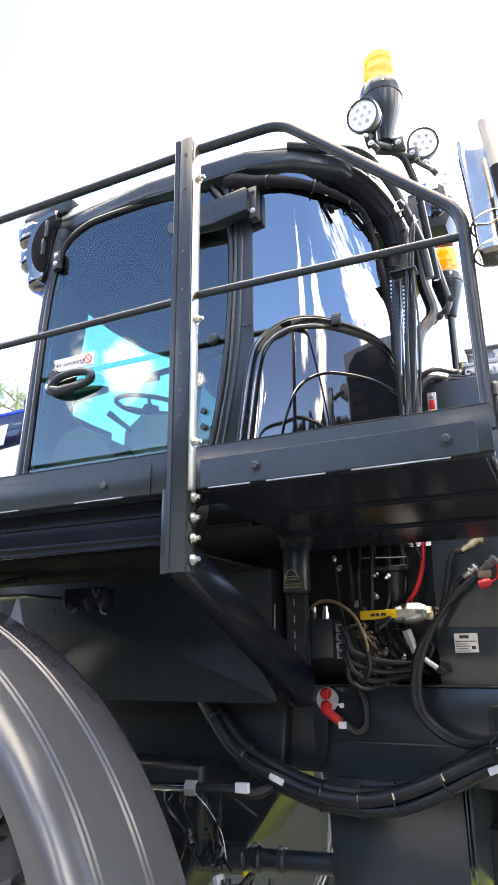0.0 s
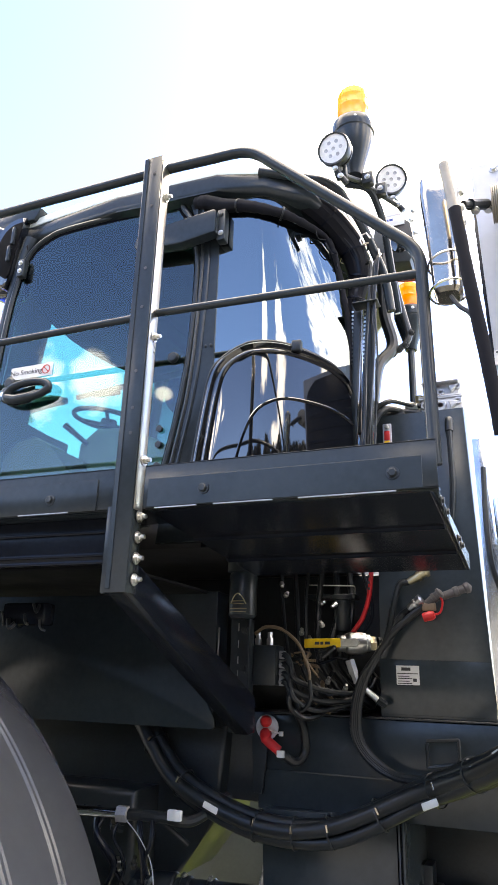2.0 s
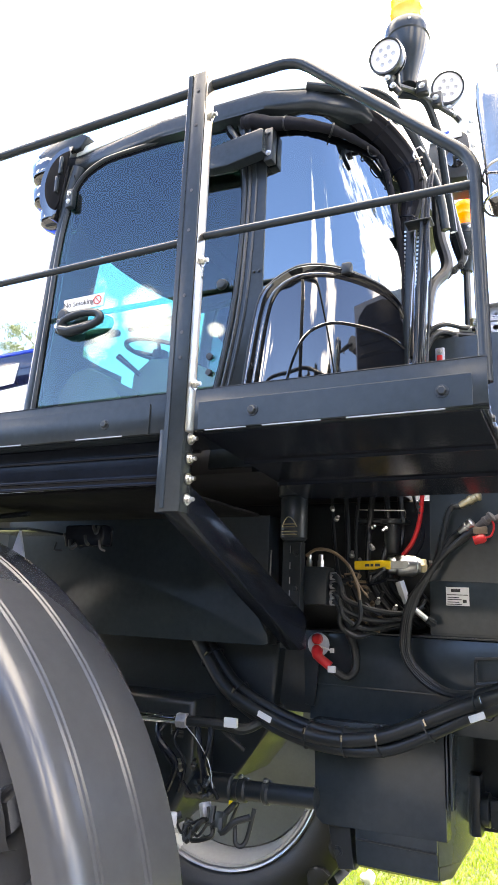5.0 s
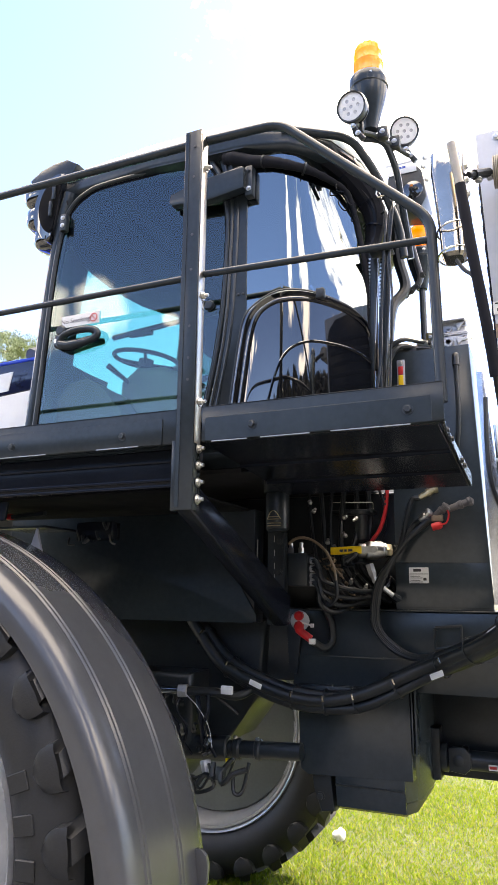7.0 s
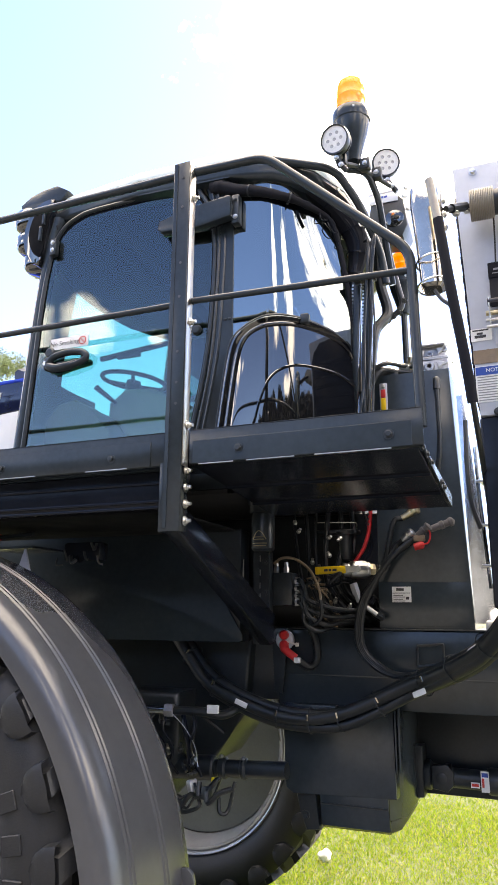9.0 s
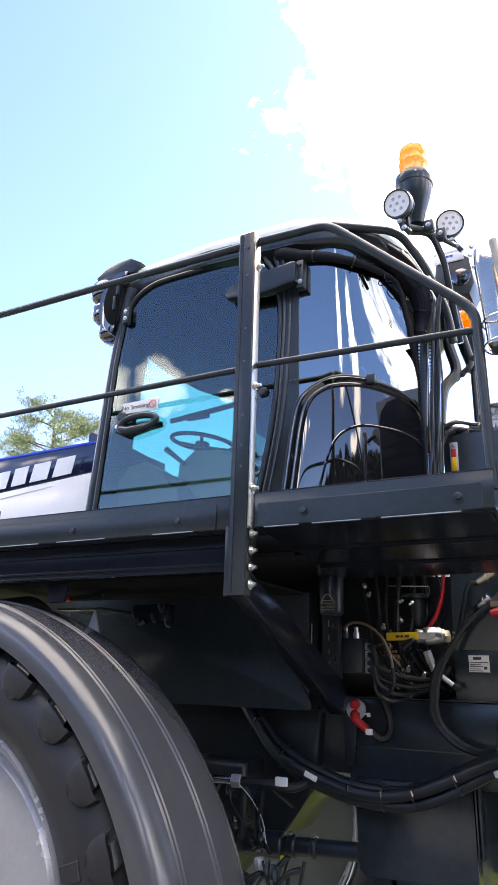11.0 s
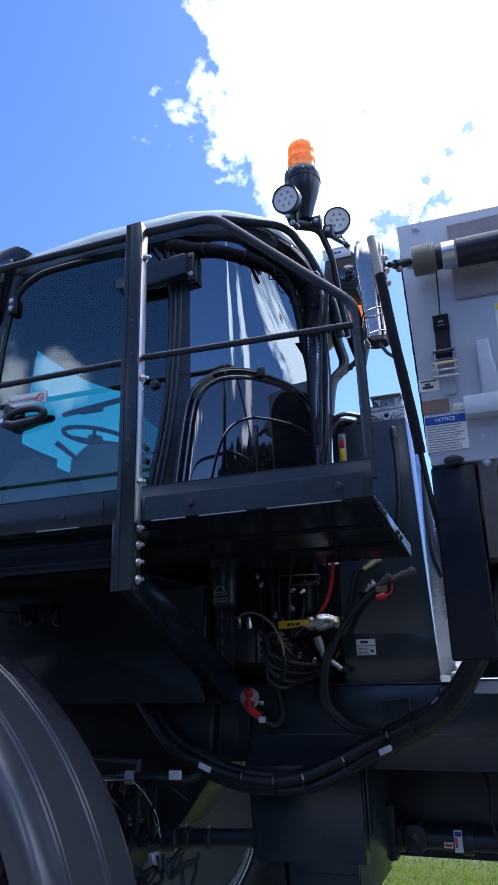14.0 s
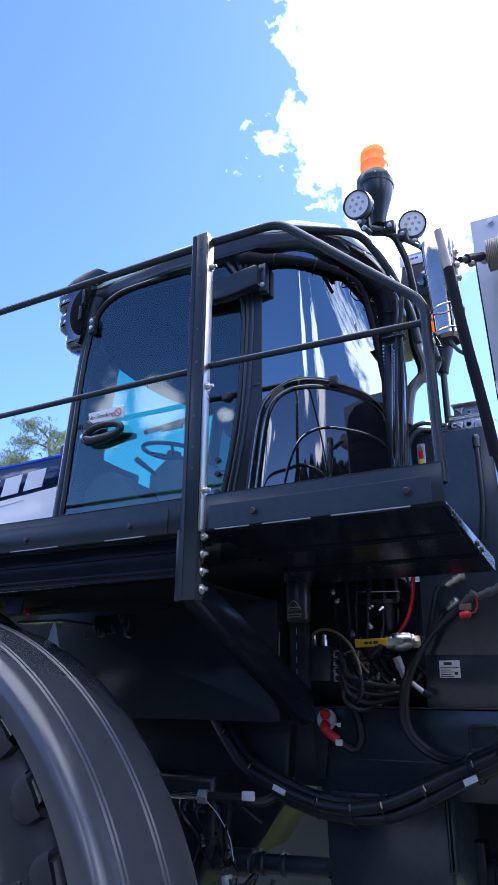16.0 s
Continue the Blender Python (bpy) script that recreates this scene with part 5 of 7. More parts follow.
def rear_gear():
    th = thing("lamp_rack", (0.25, 2.75, 2.5), "black tubular lamp rack behind the cab with cables", "rack")
    bm = B()
    tube(bm, rounded([(-0.15, 2.44, 4.06), (0.16, 2.55, 4.0), (0.25, 2.68, 3.86), (0.33, 2.78, 3.62), (0.345, 2.80, 3.46)], 0.08), 0.02, 12)
    part("rack_tube", bm, "paint", th)
    bm = B()
    tube(bm, rounded([(0.20, 2.60, 4.02), (0.30, 2.66, 4.02), (0.33, 2.78, 3.92), (0.36, 2.9, 3.5)], 0.05), 0.017, 10)
    part("rack_tube", bm, "paint", th)
    bm = B()
    tube(bm, [(0.21, 2.5, 3.985), (0.26, 2.6, 4.02), (0.40, 2.8, 3.995)], 0.012, 10)
    part("cross_bar", bm, "frame", th)
    for p in ((0.21, 2.5, 4.0), (0.30, 2.62, 4.03), (0.34, 2.7, 4.02)):
        bm = B()
        box(bm, (p[0] - 0.025, p[1] - 0.02, p[2] - 0.03), (p[0] + 0.025, p[1] + 0.02, p[2] + 0.03), 0.006)
        cl = part("clamp", bm, "frame", th)
        bolt(cl, (p[0], p[1] - 0.02, p[2]), (0, -1, 0), 0.009)
    # leaning uprights with slotted edges
    for poly in ([(0.135, 2.5), (0.172, 2.5), (0.228, 3.5), (0.185, 3.5)], [(0.198, 2.5), (0.238, 2.5), (0.288, 3.5), (0.238, 3.5)]):
        bm = B()
        prism(bm, poly, "y", 2.74, 2.78, 0.004)
        up = part("slotted_upright", bm, "paint", th)
        for k in range(14):
            z = 3.20 + 0.019 * k
            f = (z - 2.5)
            x = poly[0][0] + (poly[3][0] - poly[0][0]) * f
            bm = B()
            box(bm, (x + 0.003, 2.7365, z), (x + 0.011, 2.7405, z + 0.009), 0.0)
            part("slot", bm, "zinc", up)
    hb = thing("cable_bundle", (0.2, 2.7, 3.3), "thick black cable bundle hanging round the cab corner", "hose")
    bm = B()
    path = spline([(-0.14, 2.57, 4.03), (-0.04, 2.59, 4.0), (0.031, 2.63, 3.972), (0.089, 2.69, 3.93), (0.142, 2.765, 3.87), (0.184, 2.81, 3.793), (0.206, 2.82, 3.70), (0.195, 2.82, 3.61), (0.184, 2.81, 3.538), (0.177, 2.805, 3.44), (0.18, 2.80, 3.32), (0.172, 2.80, 3.1), (0.165, 2.80, 2.9)], 8)
    rnd = random.Random(17)
    for k in range(9):
        a, ph = 2 * math.pi * k / 8, rnd.uniform(0, 6)
        ro = 0.0 if k == 8 else 0.04
        pts = []
        for i, p in enumerate(path):
            w2 = ro * (0.55 + 0.6 * math.sin(math.pi * min(1, i / 58)))
            tw = a + 0.4 * math.sin(i * 0.09 + ph)
            pts.append(p + Vector((w2 * math.cos(tw), w2 * math.sin(tw), 0.3 * w2 * math.cos(tw))))
        bm = B()
        tube(bm, pts, ([0.058 - 0.0011 * max(0, i - 44) for i in range(len(pts))] if k == 8 else rnd.choice((0.012, 0.016, 0.02))), 10)
        part("cable", bm, "web" if k % 3 else "under", hb)
    for i in (24, 40, 52, 64):
        p, q = path[i], path[min(i + 1, len(path) - 1)]
        bm = B()
        r = 0.05 + 0.022 * math.sin(math.pi * min(1, i / 58))
        lathe(bm, [(r, -0.004), (r + 0.004, -0.004), (r + 0.004, 0.004), (r, 0.004), (r, -0.004)], along(p, q - p), 16)
        part("cable_tie", bm, "under", hb)
    # roof-edge grab tube
    g = thing("roof_conduit", (-0.2, 2.42, 3.95), "black wavy conduit under the cab roof edge", "cable")
    bm = B()
    path = spline([(-0.46, 2.475, 4.0), (-0.405, 2.46, 3.98), (-0.32, 2.46, 3.94), (-0.245, 2.46, 3.92), (-0.17, 2.463, 3.893), (-0.10, 2.482, 3.87), (-0.034, 2.525, 3.855), (0.035, 2.60, 3.835), (0.085, 2.665, 3.815), (0.112, 2.695, 3.77), (0.135, 2.71, 3.66), (0.155, 2.715, 3.53), (0.172, 2.73, 3.36), (0.165, 2.735, 3.1)], 10)
    tube(bm, path, [max(0.013, 0.037 - 0.0003 * min(i, 80) - 0.0006 * max(0, i - 80)) + 0.004 * noise.noise((i * 0.37, 0, 0)) for i in range(len(path))], 10)
    part("conduit", bm, "web", g, smooth=60)
    for k in (1, 4):
        p = path[20 + 9 * k]
        bm = B()
        lathe(bm, [(0.027, -0.004), (0.031, -0.004), (0.031, 0.004), (0.027, 0.004), (0.027, -0.004)], along(p, path[21 + 9 * k] - p), 14)
        part("cable_tie", bm, "frame", g)
    # loose wires down the back
    lw = thing("wire_loom", (0.3, 2.72, 2.9), "bundle of thin black wires tied behind the cab", "cable")
    rnd = random.Random(5)
    for k in range(5):
        bm = B()
        x0 = 0.24 + 0.02 * k
        pts = [(x0 + rnd.uniform(-.01, .03), 2.70 + rnd.uniform(0, .05), 3.80 - rnd.uniform(0, .15))]
        for z in (3.65, 3.45, 3.2, 2.95, 2.75, 2.52):
            pts.append((0.275 + 0.011 * k - 0.06 * (3.65 - z) + rnd.uniform(-.01, .01), 2.68 + rnd.uniform(0, .03), z))
        tube(bm, spline(pts, 5), rnd.choice((0.004, 0.005, 0.007)), 6)
        part("wire", bm, "hose", lw)
    for z in (3.45,):
        bm = B()
        box(bm, (0.205 - 0.05 * (3.5 - z), 2.665, z), (0.315 - 0.05 * (3.5 - z), 2.735, z + 0.006), 0.002)
        part("cable_tie", bm, "frame", lw)
    bm = B()
    tube(bm, [(0.285 + 0.022 * math.cos(a), 2.585, 3.70 + 0.03 * math.sin(a)) for a in (0.0, 1.3, 2.2, 3.3, 4.1, 5.5)], 0.0035, 6)
    part("foil_tag", bm, "steel", lw)
    for k in (3, 5, 8):
        x, y, z = (0.02 + 0.014 * k, 2.575 + 0.016 * k, 3.835 - 0.028 * max(0, k - 3))
        dx = rnd.uniform(0.005, 0.03)
        bm = B()
        tube(bm, spline([(x, y, z), (x + dx * 0.4, y - 0.012, z - rnd.uniform(0.02, 0.05)), (x + dx, y + 0.01, z - rnd.uniform(0.0, 0.06)), (x + dx + 0.02, y + 0.04, z - 0.04)], 6), 0.003, 6)
        part("loose_wire", bm, "under", lw)
    # horn box and its arm
    sp = thing("horn_box", (0.32, 3.1, 3.9), "black angular horn box behind the cab", "horn")
    bm = B()
    prism(bm, [(0.215, 3.96), (0.24, 4.13), (0.36, 4.14), (0.415, 4.08), (0.43, 3.92), (0.40, 3.86), (0.26, 3.88)], "y", 3.05, 3.25, 0.01)
    part("box", bm, "frame", sp)
    bm = B()
    lathe(bm, [(0, 0.012), (0.02, 0.012), (0.05, 0.004), (0.055, -0.002), (0, -0.002)], along((0.36, 3.05, 3.97), (0, -1, 0)), 20)
    part("mouth", bm, "gloss", sp)
    bm = B()
    box(bm, (0.22, 3.052, 4.138), (0.37, 3.2, 4.152), 0.003)
    part("top_plate", bm, "bin", sp)
    bm = B()
    box(bm, (0.225, 3.044, 4.075), (0.385, 3.0485, 4.132), 0.0015)
    strip = part("pale_strip", bm, "pale", sp)
    bars(strip, [(0.045, 0.062, 0.03, 0.012), (0.066, 0.083, 0.03, 0.012), (0.087, 0.104, 0.03, 0.012)], (0.225, 3.044, 4.075), (1, 0, 0), (0, 0, 1), "blue")
    for p in ((0.42, 3.06, 4.1), (0.435, 3.06, 4.02), (0.43, 3.06, 4.15)):
        bolt(sp, p, (0.3, -1, 0), 0.012)
    bm = B()
    tube(bm, rounded([(0.29, 3.1, 3.95), (0.33, 3.1, 3.7), (0.38, 3.1, 3.46), (0.24, 3.08, 3.36)], 0.05), 0.016, 10)
    part("bent_arm", bm, "frame", sp)
    bm = B()
    tube(bm, spline([(0.27, 3.02, 3.9), (0.27, 3.05, 3.6), (0.3, 3.05, 3.42), (0.24, 3.0, 3.3), (0.22, 2.95, 3.1)]), 0.028, 10)
    part("rubber_boot", bm, "hose", sp)
    for k, z in enumerate((3.40, 3.42, 3.44, 3.5)):
        bolt(sp, (0.30 + 0.03 * k, 3.06, z - 0.02), (0, -1, -0.3), 0.011, "frame")


rear_gear()


# ---- hood ----
def hood():
    th = thing("engine_hood", (-3.0, 3.2, 2.4), "navy and white engine hood with a bright blue edge", "hood")
    F = 2.9
    bm = B()
    prism(bm, [(-4.2, 2.92), (-1.96, 3.085), (-1.96, 3.275), (-4.2, 3.24)], "y", F, 3.56, 0.012)
    part("upper_hood", bm, "hoodblue", th)
    bm = B()
    prism(bm, [(-4.2, 2.42), (-1.96, 2.42), (-1.96, 3.083), (-4.2, 2.918)], "y", F, 3.56, 0.008)
    low = part("side_panel", bm, "hoodwhite", th)
    bm = B()
    prism(bm, [(-4.2, 3.238), (-1.96, 3.273), (-1.96, 3.297), (-4.2, 3.262)], "y", F + 0.004, 3.555, 0.006)
    part("top_stripe", bm, "hoodstripe", th)
    for x0, w in ((-2.90, 0.20), (-2.68, 0.15), (-2.51, 0.18), (-2.31, 0.19)):
        zb = 3.083 + (x0 + 1.96) * 0.073 + 0.022
        bm = B()
        prism(bm, [(x0, zb), (x0 + w * 0.86, zb + 0.012), (x0 + w, zb + 0.135), (x0 + w * 0.16, zb + 0.125)], "y", F - 0.004, F + 0.004, 0.0)
        part("white_mark", bm, "hoodwhite", th)
    bm = B()
    prism(bm, [(-2.95, 2.96), (-2.3, 3.02), (-2.75, 2.975)], "y", F - 0.003, F + 0.002)
    part("grey_flash", bm, "bin", low)
    bm = B()
    box(bm, (-2.8, F - 0.006, 2.84), (-2.74, F + 0.002, 2.89), 0.003)
    part("latch_recess", bm, "ink", low)


hood()


# ---- tank, valve block ----
def tank_panel():
    th = thing("hydraulic_tank", (0.45, 3.1, 1.8), "black sheet-steel hydraulic tank with a white plate label", "tank")
    bm = B()
    prism(bm, [(0.21, 1.80), (0.64, 1.80), (0.60, 3.045), (0.225, 3.045)], "y", 2.968, 3.5, 0.008)
    part("tank_body", bm, "panel", th)
    bm = B()
    prism(bm, [(0.212, 1.815), (0.638, 1.815), (0.632, 2.012), (0.214, 2.018)], "y", 2.9645, 2.970, 0.0025)
    part("lower_cover", bm, "panel", th)
    bm = B()
    box(bm, (0.277, 2.9612, 1.923), (0.365, 2.9648, 1.994), 0.0005, 1)
    lab = part("plate_label", bm, "label", th, "white printed plate label")
    bars(lab, [(0.02, 0.055, 0.052, 0.012), (0.004, 0.084, 0.04, 0.003), (0.006, 0.05, 0.03, 0.003), (0.006, 0.06, 0.022, 0.003), (0.064, 0.078, 0.012, 0.012), (0.006, 0.05, 0.012, 0.003), (0.004, 0.06, 0.004, 0.003)], (0.277, 2.9612, 1.923), (1, 0, 0), (0, 0, 1))
    bm = B()
    tube(bm, rounded([(0.54, 2.975, 2.985), (0.54, 2.94, 2.985), (0.54, 2.935, 2.93)], 0.02), 0.017, 12)
    tube(bm, spline([(0.54, 2.935, 2.93), (0.54, 2.93, 2.7), (0.525, 2.93, 2.55), (0.50, 2.95, 2.45)]), 0.0115, 10)
    part("drain_hose", bm, "hose", th)
    # sight gauge
    bm = B()
    box(bm, (0.258, 2.955, 2.85), (0.296, 2.9665, 3.0), 0.004)
    gz = part("sight_gauge", bm, "bin", th, "sight gauge with red and yellow fluid")
    for z0, z1, m in ((2.85, 2.92, "yellow"), (2.922, 2.965, "red")):
        bm = B()
        box(bm, (0.265, 2.949, z0), (0.289, 2.9555, z1), 0.003)
        part("fluid", bm, m, gz)
    bolt(gz, (0.277, 2.955, 2.983), (0, -1, 0), 0.010)
    # bright edge strip and pipes along the back edge
    bm = B()
    prism(bm, [(0.64, 1.83), (0.735, 1.83), (0.71, 2.25), (0.682, 2.52), (0.655, 2.9), (0.625, 2.9)], "y", 2.975, 2.985, 0.002)
    part("edge_strip", bm, "bare", th, "bare bright steel edge strip")
    bm = B()
    tube(bm, spline([(0.70, 2.9, 2.62), (0.705, 2.9, 2.4), (0.715, 2.9, 2.2), (0.725, 2.9, 1.98)]), 0.0115, 10)
    part("thin_pipe", bm, "chrome", th)
    for z in (2.45, 2.25, 2.07):
        bm = B()
        box(bm, (0.69, 2.885, z), (0.735, 2.98, z + 0.014), 0.003)
        part("pipe_clip", bm, "zinc", th)
    bm = B()
    tube(bm, spline([(0.665, 2.9, 2.75), (0.66, 2.88, 2.5), (0.67, 2.87, 2.35), (0.70, 2.88, 2.24)]), 0.011, 8)
    part("black_cable", bm, "hose", th)
    bm = B()
    box(bm, (0.69, 2.85, 1.80), (0.76, 2.93, 1.845), 0.012, 3)
    part("white_cap", bm, "litter", th)

    mf = thing("valve_manifold", (0.52, 3.2, 3.0), "cast aluminium hydraulic manifold on the tank top", "manifold")
    bm = B()
    box(bm, (0.41, 3.05, 2.998), (0.60, 3.4, 3.085), 0.012, 3)
    body = part("lower_casting", bm, "alu", mf)
    bm = B()
    box(bm, (0.425, 3.08, 3.088), (0.585, 3.38, 3.165), 0.012, 3)
    part("upper_casting", bm, "alu", mf)
    for k, (z, w) in enumerate(((3.0, 0.105), (3.083, 0.1), (3.09, 0.095), (3.16, 0.085))):
        bm = B()
        prism(bm, [(0.505 - w, 3.045), (0.505 + w * 0.9, 3.045), (0.505 + w * 0.9, 3.41), (0.505 - w, 3.41)], "z", z - 0.004, z + 0.006, 0.003, 1)
        part("casting_flange", bm, "alu", body)
    for z, w in ((3.03, 0.05), (3.115, 0.042)):
        for sg in (-1, 1):
            bm = B()
            prism(bm, [(0.505 + sg * 0.03, z + 0.03), (0.505 + sg * (0.03 + w), z + 0.03), (0.505 + sg * 0.04, z - 0.005)], "y", 3.035 if z < 3.08 else 3.06, 3.085, 0.003, 1)
            part("casting_web", bm, "alu", body)
    bm = B()
    lathe(bm, [(0, 0), (0.028, 0), (0.03, 0.01), (0.03, 0.12), (0.024, 0.13), (0, 0.13)], along((0.345, 3.03, 3.008), (-1, -0.1, 0)), 18)
    part("relief_valve", bm, "hose", mf)
    for x, z, r in ((0.5, 3.045, 0.024), (0.5, 3.12, 0.014), (0.575, 3.06, 0.016), (0.575, 3.14, 0.014), (0.43, 3.05, 0.014)):
        bm = B()
        lathe(bm, [(r * 0.5, 0.012), (r, 0.012), (r * 1.15, 0), (0, 0)], along((x, 3.05 if z < 3.085 else 3.08, z), (0, -1, 0)), 18)
        part("port_boss", bm, "alu", body)
    for x in (0.435, 0.575):
        for y in (3.1, 3.36):
            bolt(mf, (x, y, 3.165), (0, 0, 1), 0.012)
    bm = B()
    lathe(bm, [(0, 0), (0.02, 0), (0.02, 0.05), (0.03, 0.05), (0.03, 0.075), (0, 0.08)], Matrix.Translation((0.40, 3.12, 3.0)), 16)
    lathe(bm, [(0, 0.08), (0.018, 0.08), (0.02, 0.13), (0, 0.135)], Matrix.Translation((0.40, 3.12, 3.0)), 12)
    part("breather_cap", bm, "brass", mf)
    bm = B()
    tube(bm, spline([(0.41, 3.06, 3.06), (0.36, 3.02, 3.06), (0.30, 2.94, 3.05), (0.235, 2.92, 3.01), (0.185, 2.91, 2.92), (0.175, 2.9, 2.7), (0.18, 2.9, 2.5)]), 0.012, 8)
    part("fitting_hose", bm, "hose", mf)
    bm = B()
    tube(bm, spline([(0.41, 3.06, 3.025), (0.34, 3.03, 3.03), (0.28, 2.95, 3.02), (0.235, 2.92, 2.96), (0.215, 2.91, 2.85), (0.212, 2.91, 2.5)]), 0.016, 10)
    part("return_hose", bm, "hose", mf)
    for x in (0.385, 0.36):
        bm = B()
        lathe(bm, [(0, -0.015), (0.017, -0.015), (0.017, 0.015), (0, 0.015)], along((x, 3.05, 3.055), (-1, 0, 0)), 6)
        part("hose_nut", bm, "zinc", mf)
    mf.location.z += 0.047


tank_panel()


# ---- hydraulics below the platform ----
def hydraulics():
    flt = thing("oil_filter", (-0.34, 2.8, 2.2), "black spin-on oil filter with a faint printed mark", "filter")
    bm = B()
    lathe(bm, [(0, 0), (0.045, 0.004), (0.055, 0.015), (0.056, 0.17), (0.05, 0.18), (0.065, 0.185), (0.065, 0.24), (0, 0.245)], Matrix.Translation((-0.278, 2.72, 2.15)), 28)
    can = part("canister", bm, "frame", flt)
    bm = B()
    box(bm, (-0.35, 2.69, 2.375), (-0.21, 2.78, 2.45), 0.01)
    part("filter_head", bm, "frame", flt)
    for k, (w, z) in enumerate(((0.064, 2.175), (0.068, 2.187), (0.05, 2.205), (0.054, 2.216))):
        a0 = math.asin(min(0.99, w / 2 / 0.0565))
        bm = B()
        tube(bm, [(-0.278 + 0.0568 * math.sin(a), 2.72 - 0.0568 * math.cos(a), z) for a in (a0 * (i / 4 - 1) for i in range(9))], 0.0022, 5)
        part("printed_line", bm, "brass", can)
    bm = B()
    tube(bm, [(-0.278 + 0.0568 * math.sin(a), 2.72 - 0.0568 * math.cos(a), 2.205 + 0.04 * math.cos(a * 2.6)) for a in (0.6 * (i / 4 - 1) for i in range(9))], 0.0022, 5)
    part("printed_arc", bm, "brass", can)

    vb = thing("valve_block", (-0.2, 2.8, 1.95), "black hydraulic valve block with brass-coloured fittings", "valve")
    bm = B()
    box(bm, (-0.262, 2.76, 1.905), (-0.15, 2.86, 2.055), 0.006)
    part("block", bm, "frame", vb)
    for x, z in ((-0.24, 2.055), (-0.19, 2.055)):
        bm = B()
        lathe(bm, [(0, 0), (0.014, 0), (0.014, 0.025), (0.01, 0.03), (0.01, 0.05), (0, 0.052)], Matrix.Translation((x, 2.8, z)), 6)
        part("top_fitting", bm, "zinc", vb)
    rnd = random.Random(3)
    for k, z in enumerate((1.92, 1.95, 1.985, 2.02)):
        bm = B()
        tube(bm, rounded([(-0.15, 2.8, z), (-0.115, 2.79, z), (-0.10, 2.79, z - 0.035)], 0.02), 0.012, 10)
        f = part("elbow_fitting", bm, "frame", vb)
        bm = B()
        lathe(bm, [(0, -0.01), (0.018, -0.01), (0.018, 0.01), (0, 0.01)], along((-0.135, 2.8, z), (1, 0, 0)), 6)
        part("nut", bm, "alu", f)
        bm = B()
        tube(bm, spline([(-0.10, 2.79, z - 0.03), (-0.09 + rnd.uniform(-.02, .03), 2.79, z - 0.09), (-0.05 + 0.03 * k, 2.85, z - 0.13), (0.03 + 0.04 * k, 2.95, z - 0.10 - 0.01 * k), (0.16, 3.1, z - 0.08)]), 0.011, 8)
        part("small_hose", bm, "hose", vb)
    bm = B()
    tube(bm, spline([(-0.25, 2.79, 2.10), (-0.20, 2.78, 2.125), (-0.13, 2.77, 2.115), (-0.06, 2.77, 2.06), (-0.02, 2.77, 1.97), (-0.015, 2.77, 1.91)]), 0.0065, 8)
    part("tan_tube", bm, "tan", vb, "tan nylon tube")
    bm = B()
    tube(bm, spline([(-0.015, 2.77, 1.93), (-0.012, 2.77, 1.86), (-0.05, 2.78, 1.82), (-0.09, 2.8, 1.86)]), 0.0085, 8)
    part("braided_tube", bm, "hose", vb)
    for k in range(7):
        bm = B()
        y0 = 2.85 + 0.04 * k
        tube(bm, spline([(-0.2 + 0.05 * k, y0 + 0.1, 2.4), (-0.18 + 0.05 * k + rnd.uniform(-.04, .04), y0 + .05, 2.2), (-0.12 + 0.03 * k, y0, 2.0), (-0.05 + 0.05 * k, y0 + .05, 1.84), (0.12, 3.2, 1.80 + 0.03 * k)]), rnd.choice((0.008, 0.011, 0.014)), 8)
        part("feed_hose", bm, "hose", vb)
    for x, z, y in ((-0.09, 2.115, 2.9), (-0.07, 2.09, 2.95), (-0.16, 2.30, 2.85), (-0.14, 2.26, 2.85), (0.02, 2.23, 3.0), (-0.03, 2.24, 3.0), (0.09, 1.905, 2.9), (0.02, 1.93, 2.9), (-0.02, 2.15, 2.95)):
        bm = B()
        lathe(bm, [(0, -0.012), (0.011, -0.012), (0.011, 0.0), (0.007, 0.004), (0.007, 0.016), (0, 0.018)], along((x, y, z), (rnd.uniform(-1, 1), -0.6, rnd.uniform(-.5, 1))), 6)
        part("small_fitting", bm, "zinc", vb)
    for k in range(16):
        p = Vector((rnd.uniform(-0.15, 0.06), rnd.uniform(2.80, 2.92), rnd.uniform(1.84, 2.06)))
        pts = [p]
        for q in range(3):
            pts.append(pts[-1] + Vector((rnd.uniform(-0.035, 0.06), rnd.uniform(-0.02, 0.03), rnd.uniform(-0.06, 0.02))))
        bm = B()
        tube(bm, spline(pts, 5), rnd.choice((0.004, 0.006, 0.008, 0.010)), 7)
        part("jumper_hose", bm, rnd.choice(("hose", "hose", "under", "tan")), vb)
    bm = B()
    lathe(bm, [(0, 0), (0.03, 0.004), (0.034, 0.015), (0.036, 0.13), (0.05, 0.132), (0.052, 0.15), (0.03, 0.155), (0, 0.155)], Matrix.Translation((0.039, 3.06, 2.125)), 24)
    box(bm, (-0.11, 3.04, 2.262), (0.10, 3.14, 2.283), 0.006, 2)
    part("dark_canister", bm, "frame", vb)
    bm = B()
    tube(bm, rounded([(-0.118, 3.05, 2.323), (0.099, 3.05, 2.315), (0.098, 3.05, 2.283)], 0.01), 0.0025, 6)
    part("thin_bracket", bm, "zinc", vb)

    bv = thing("ball_valve", (0.14, 2.94, 2.07), "plated ball valve with a yellow vinyl lever", "valve")
    a, b = Vector((-0.063, 2.85, 2.067)), Vector((0.199, 2.97, 2.076))
    d = (b - a).normalized()
    m = along(b - d * 0.155, d)
    bm = B()
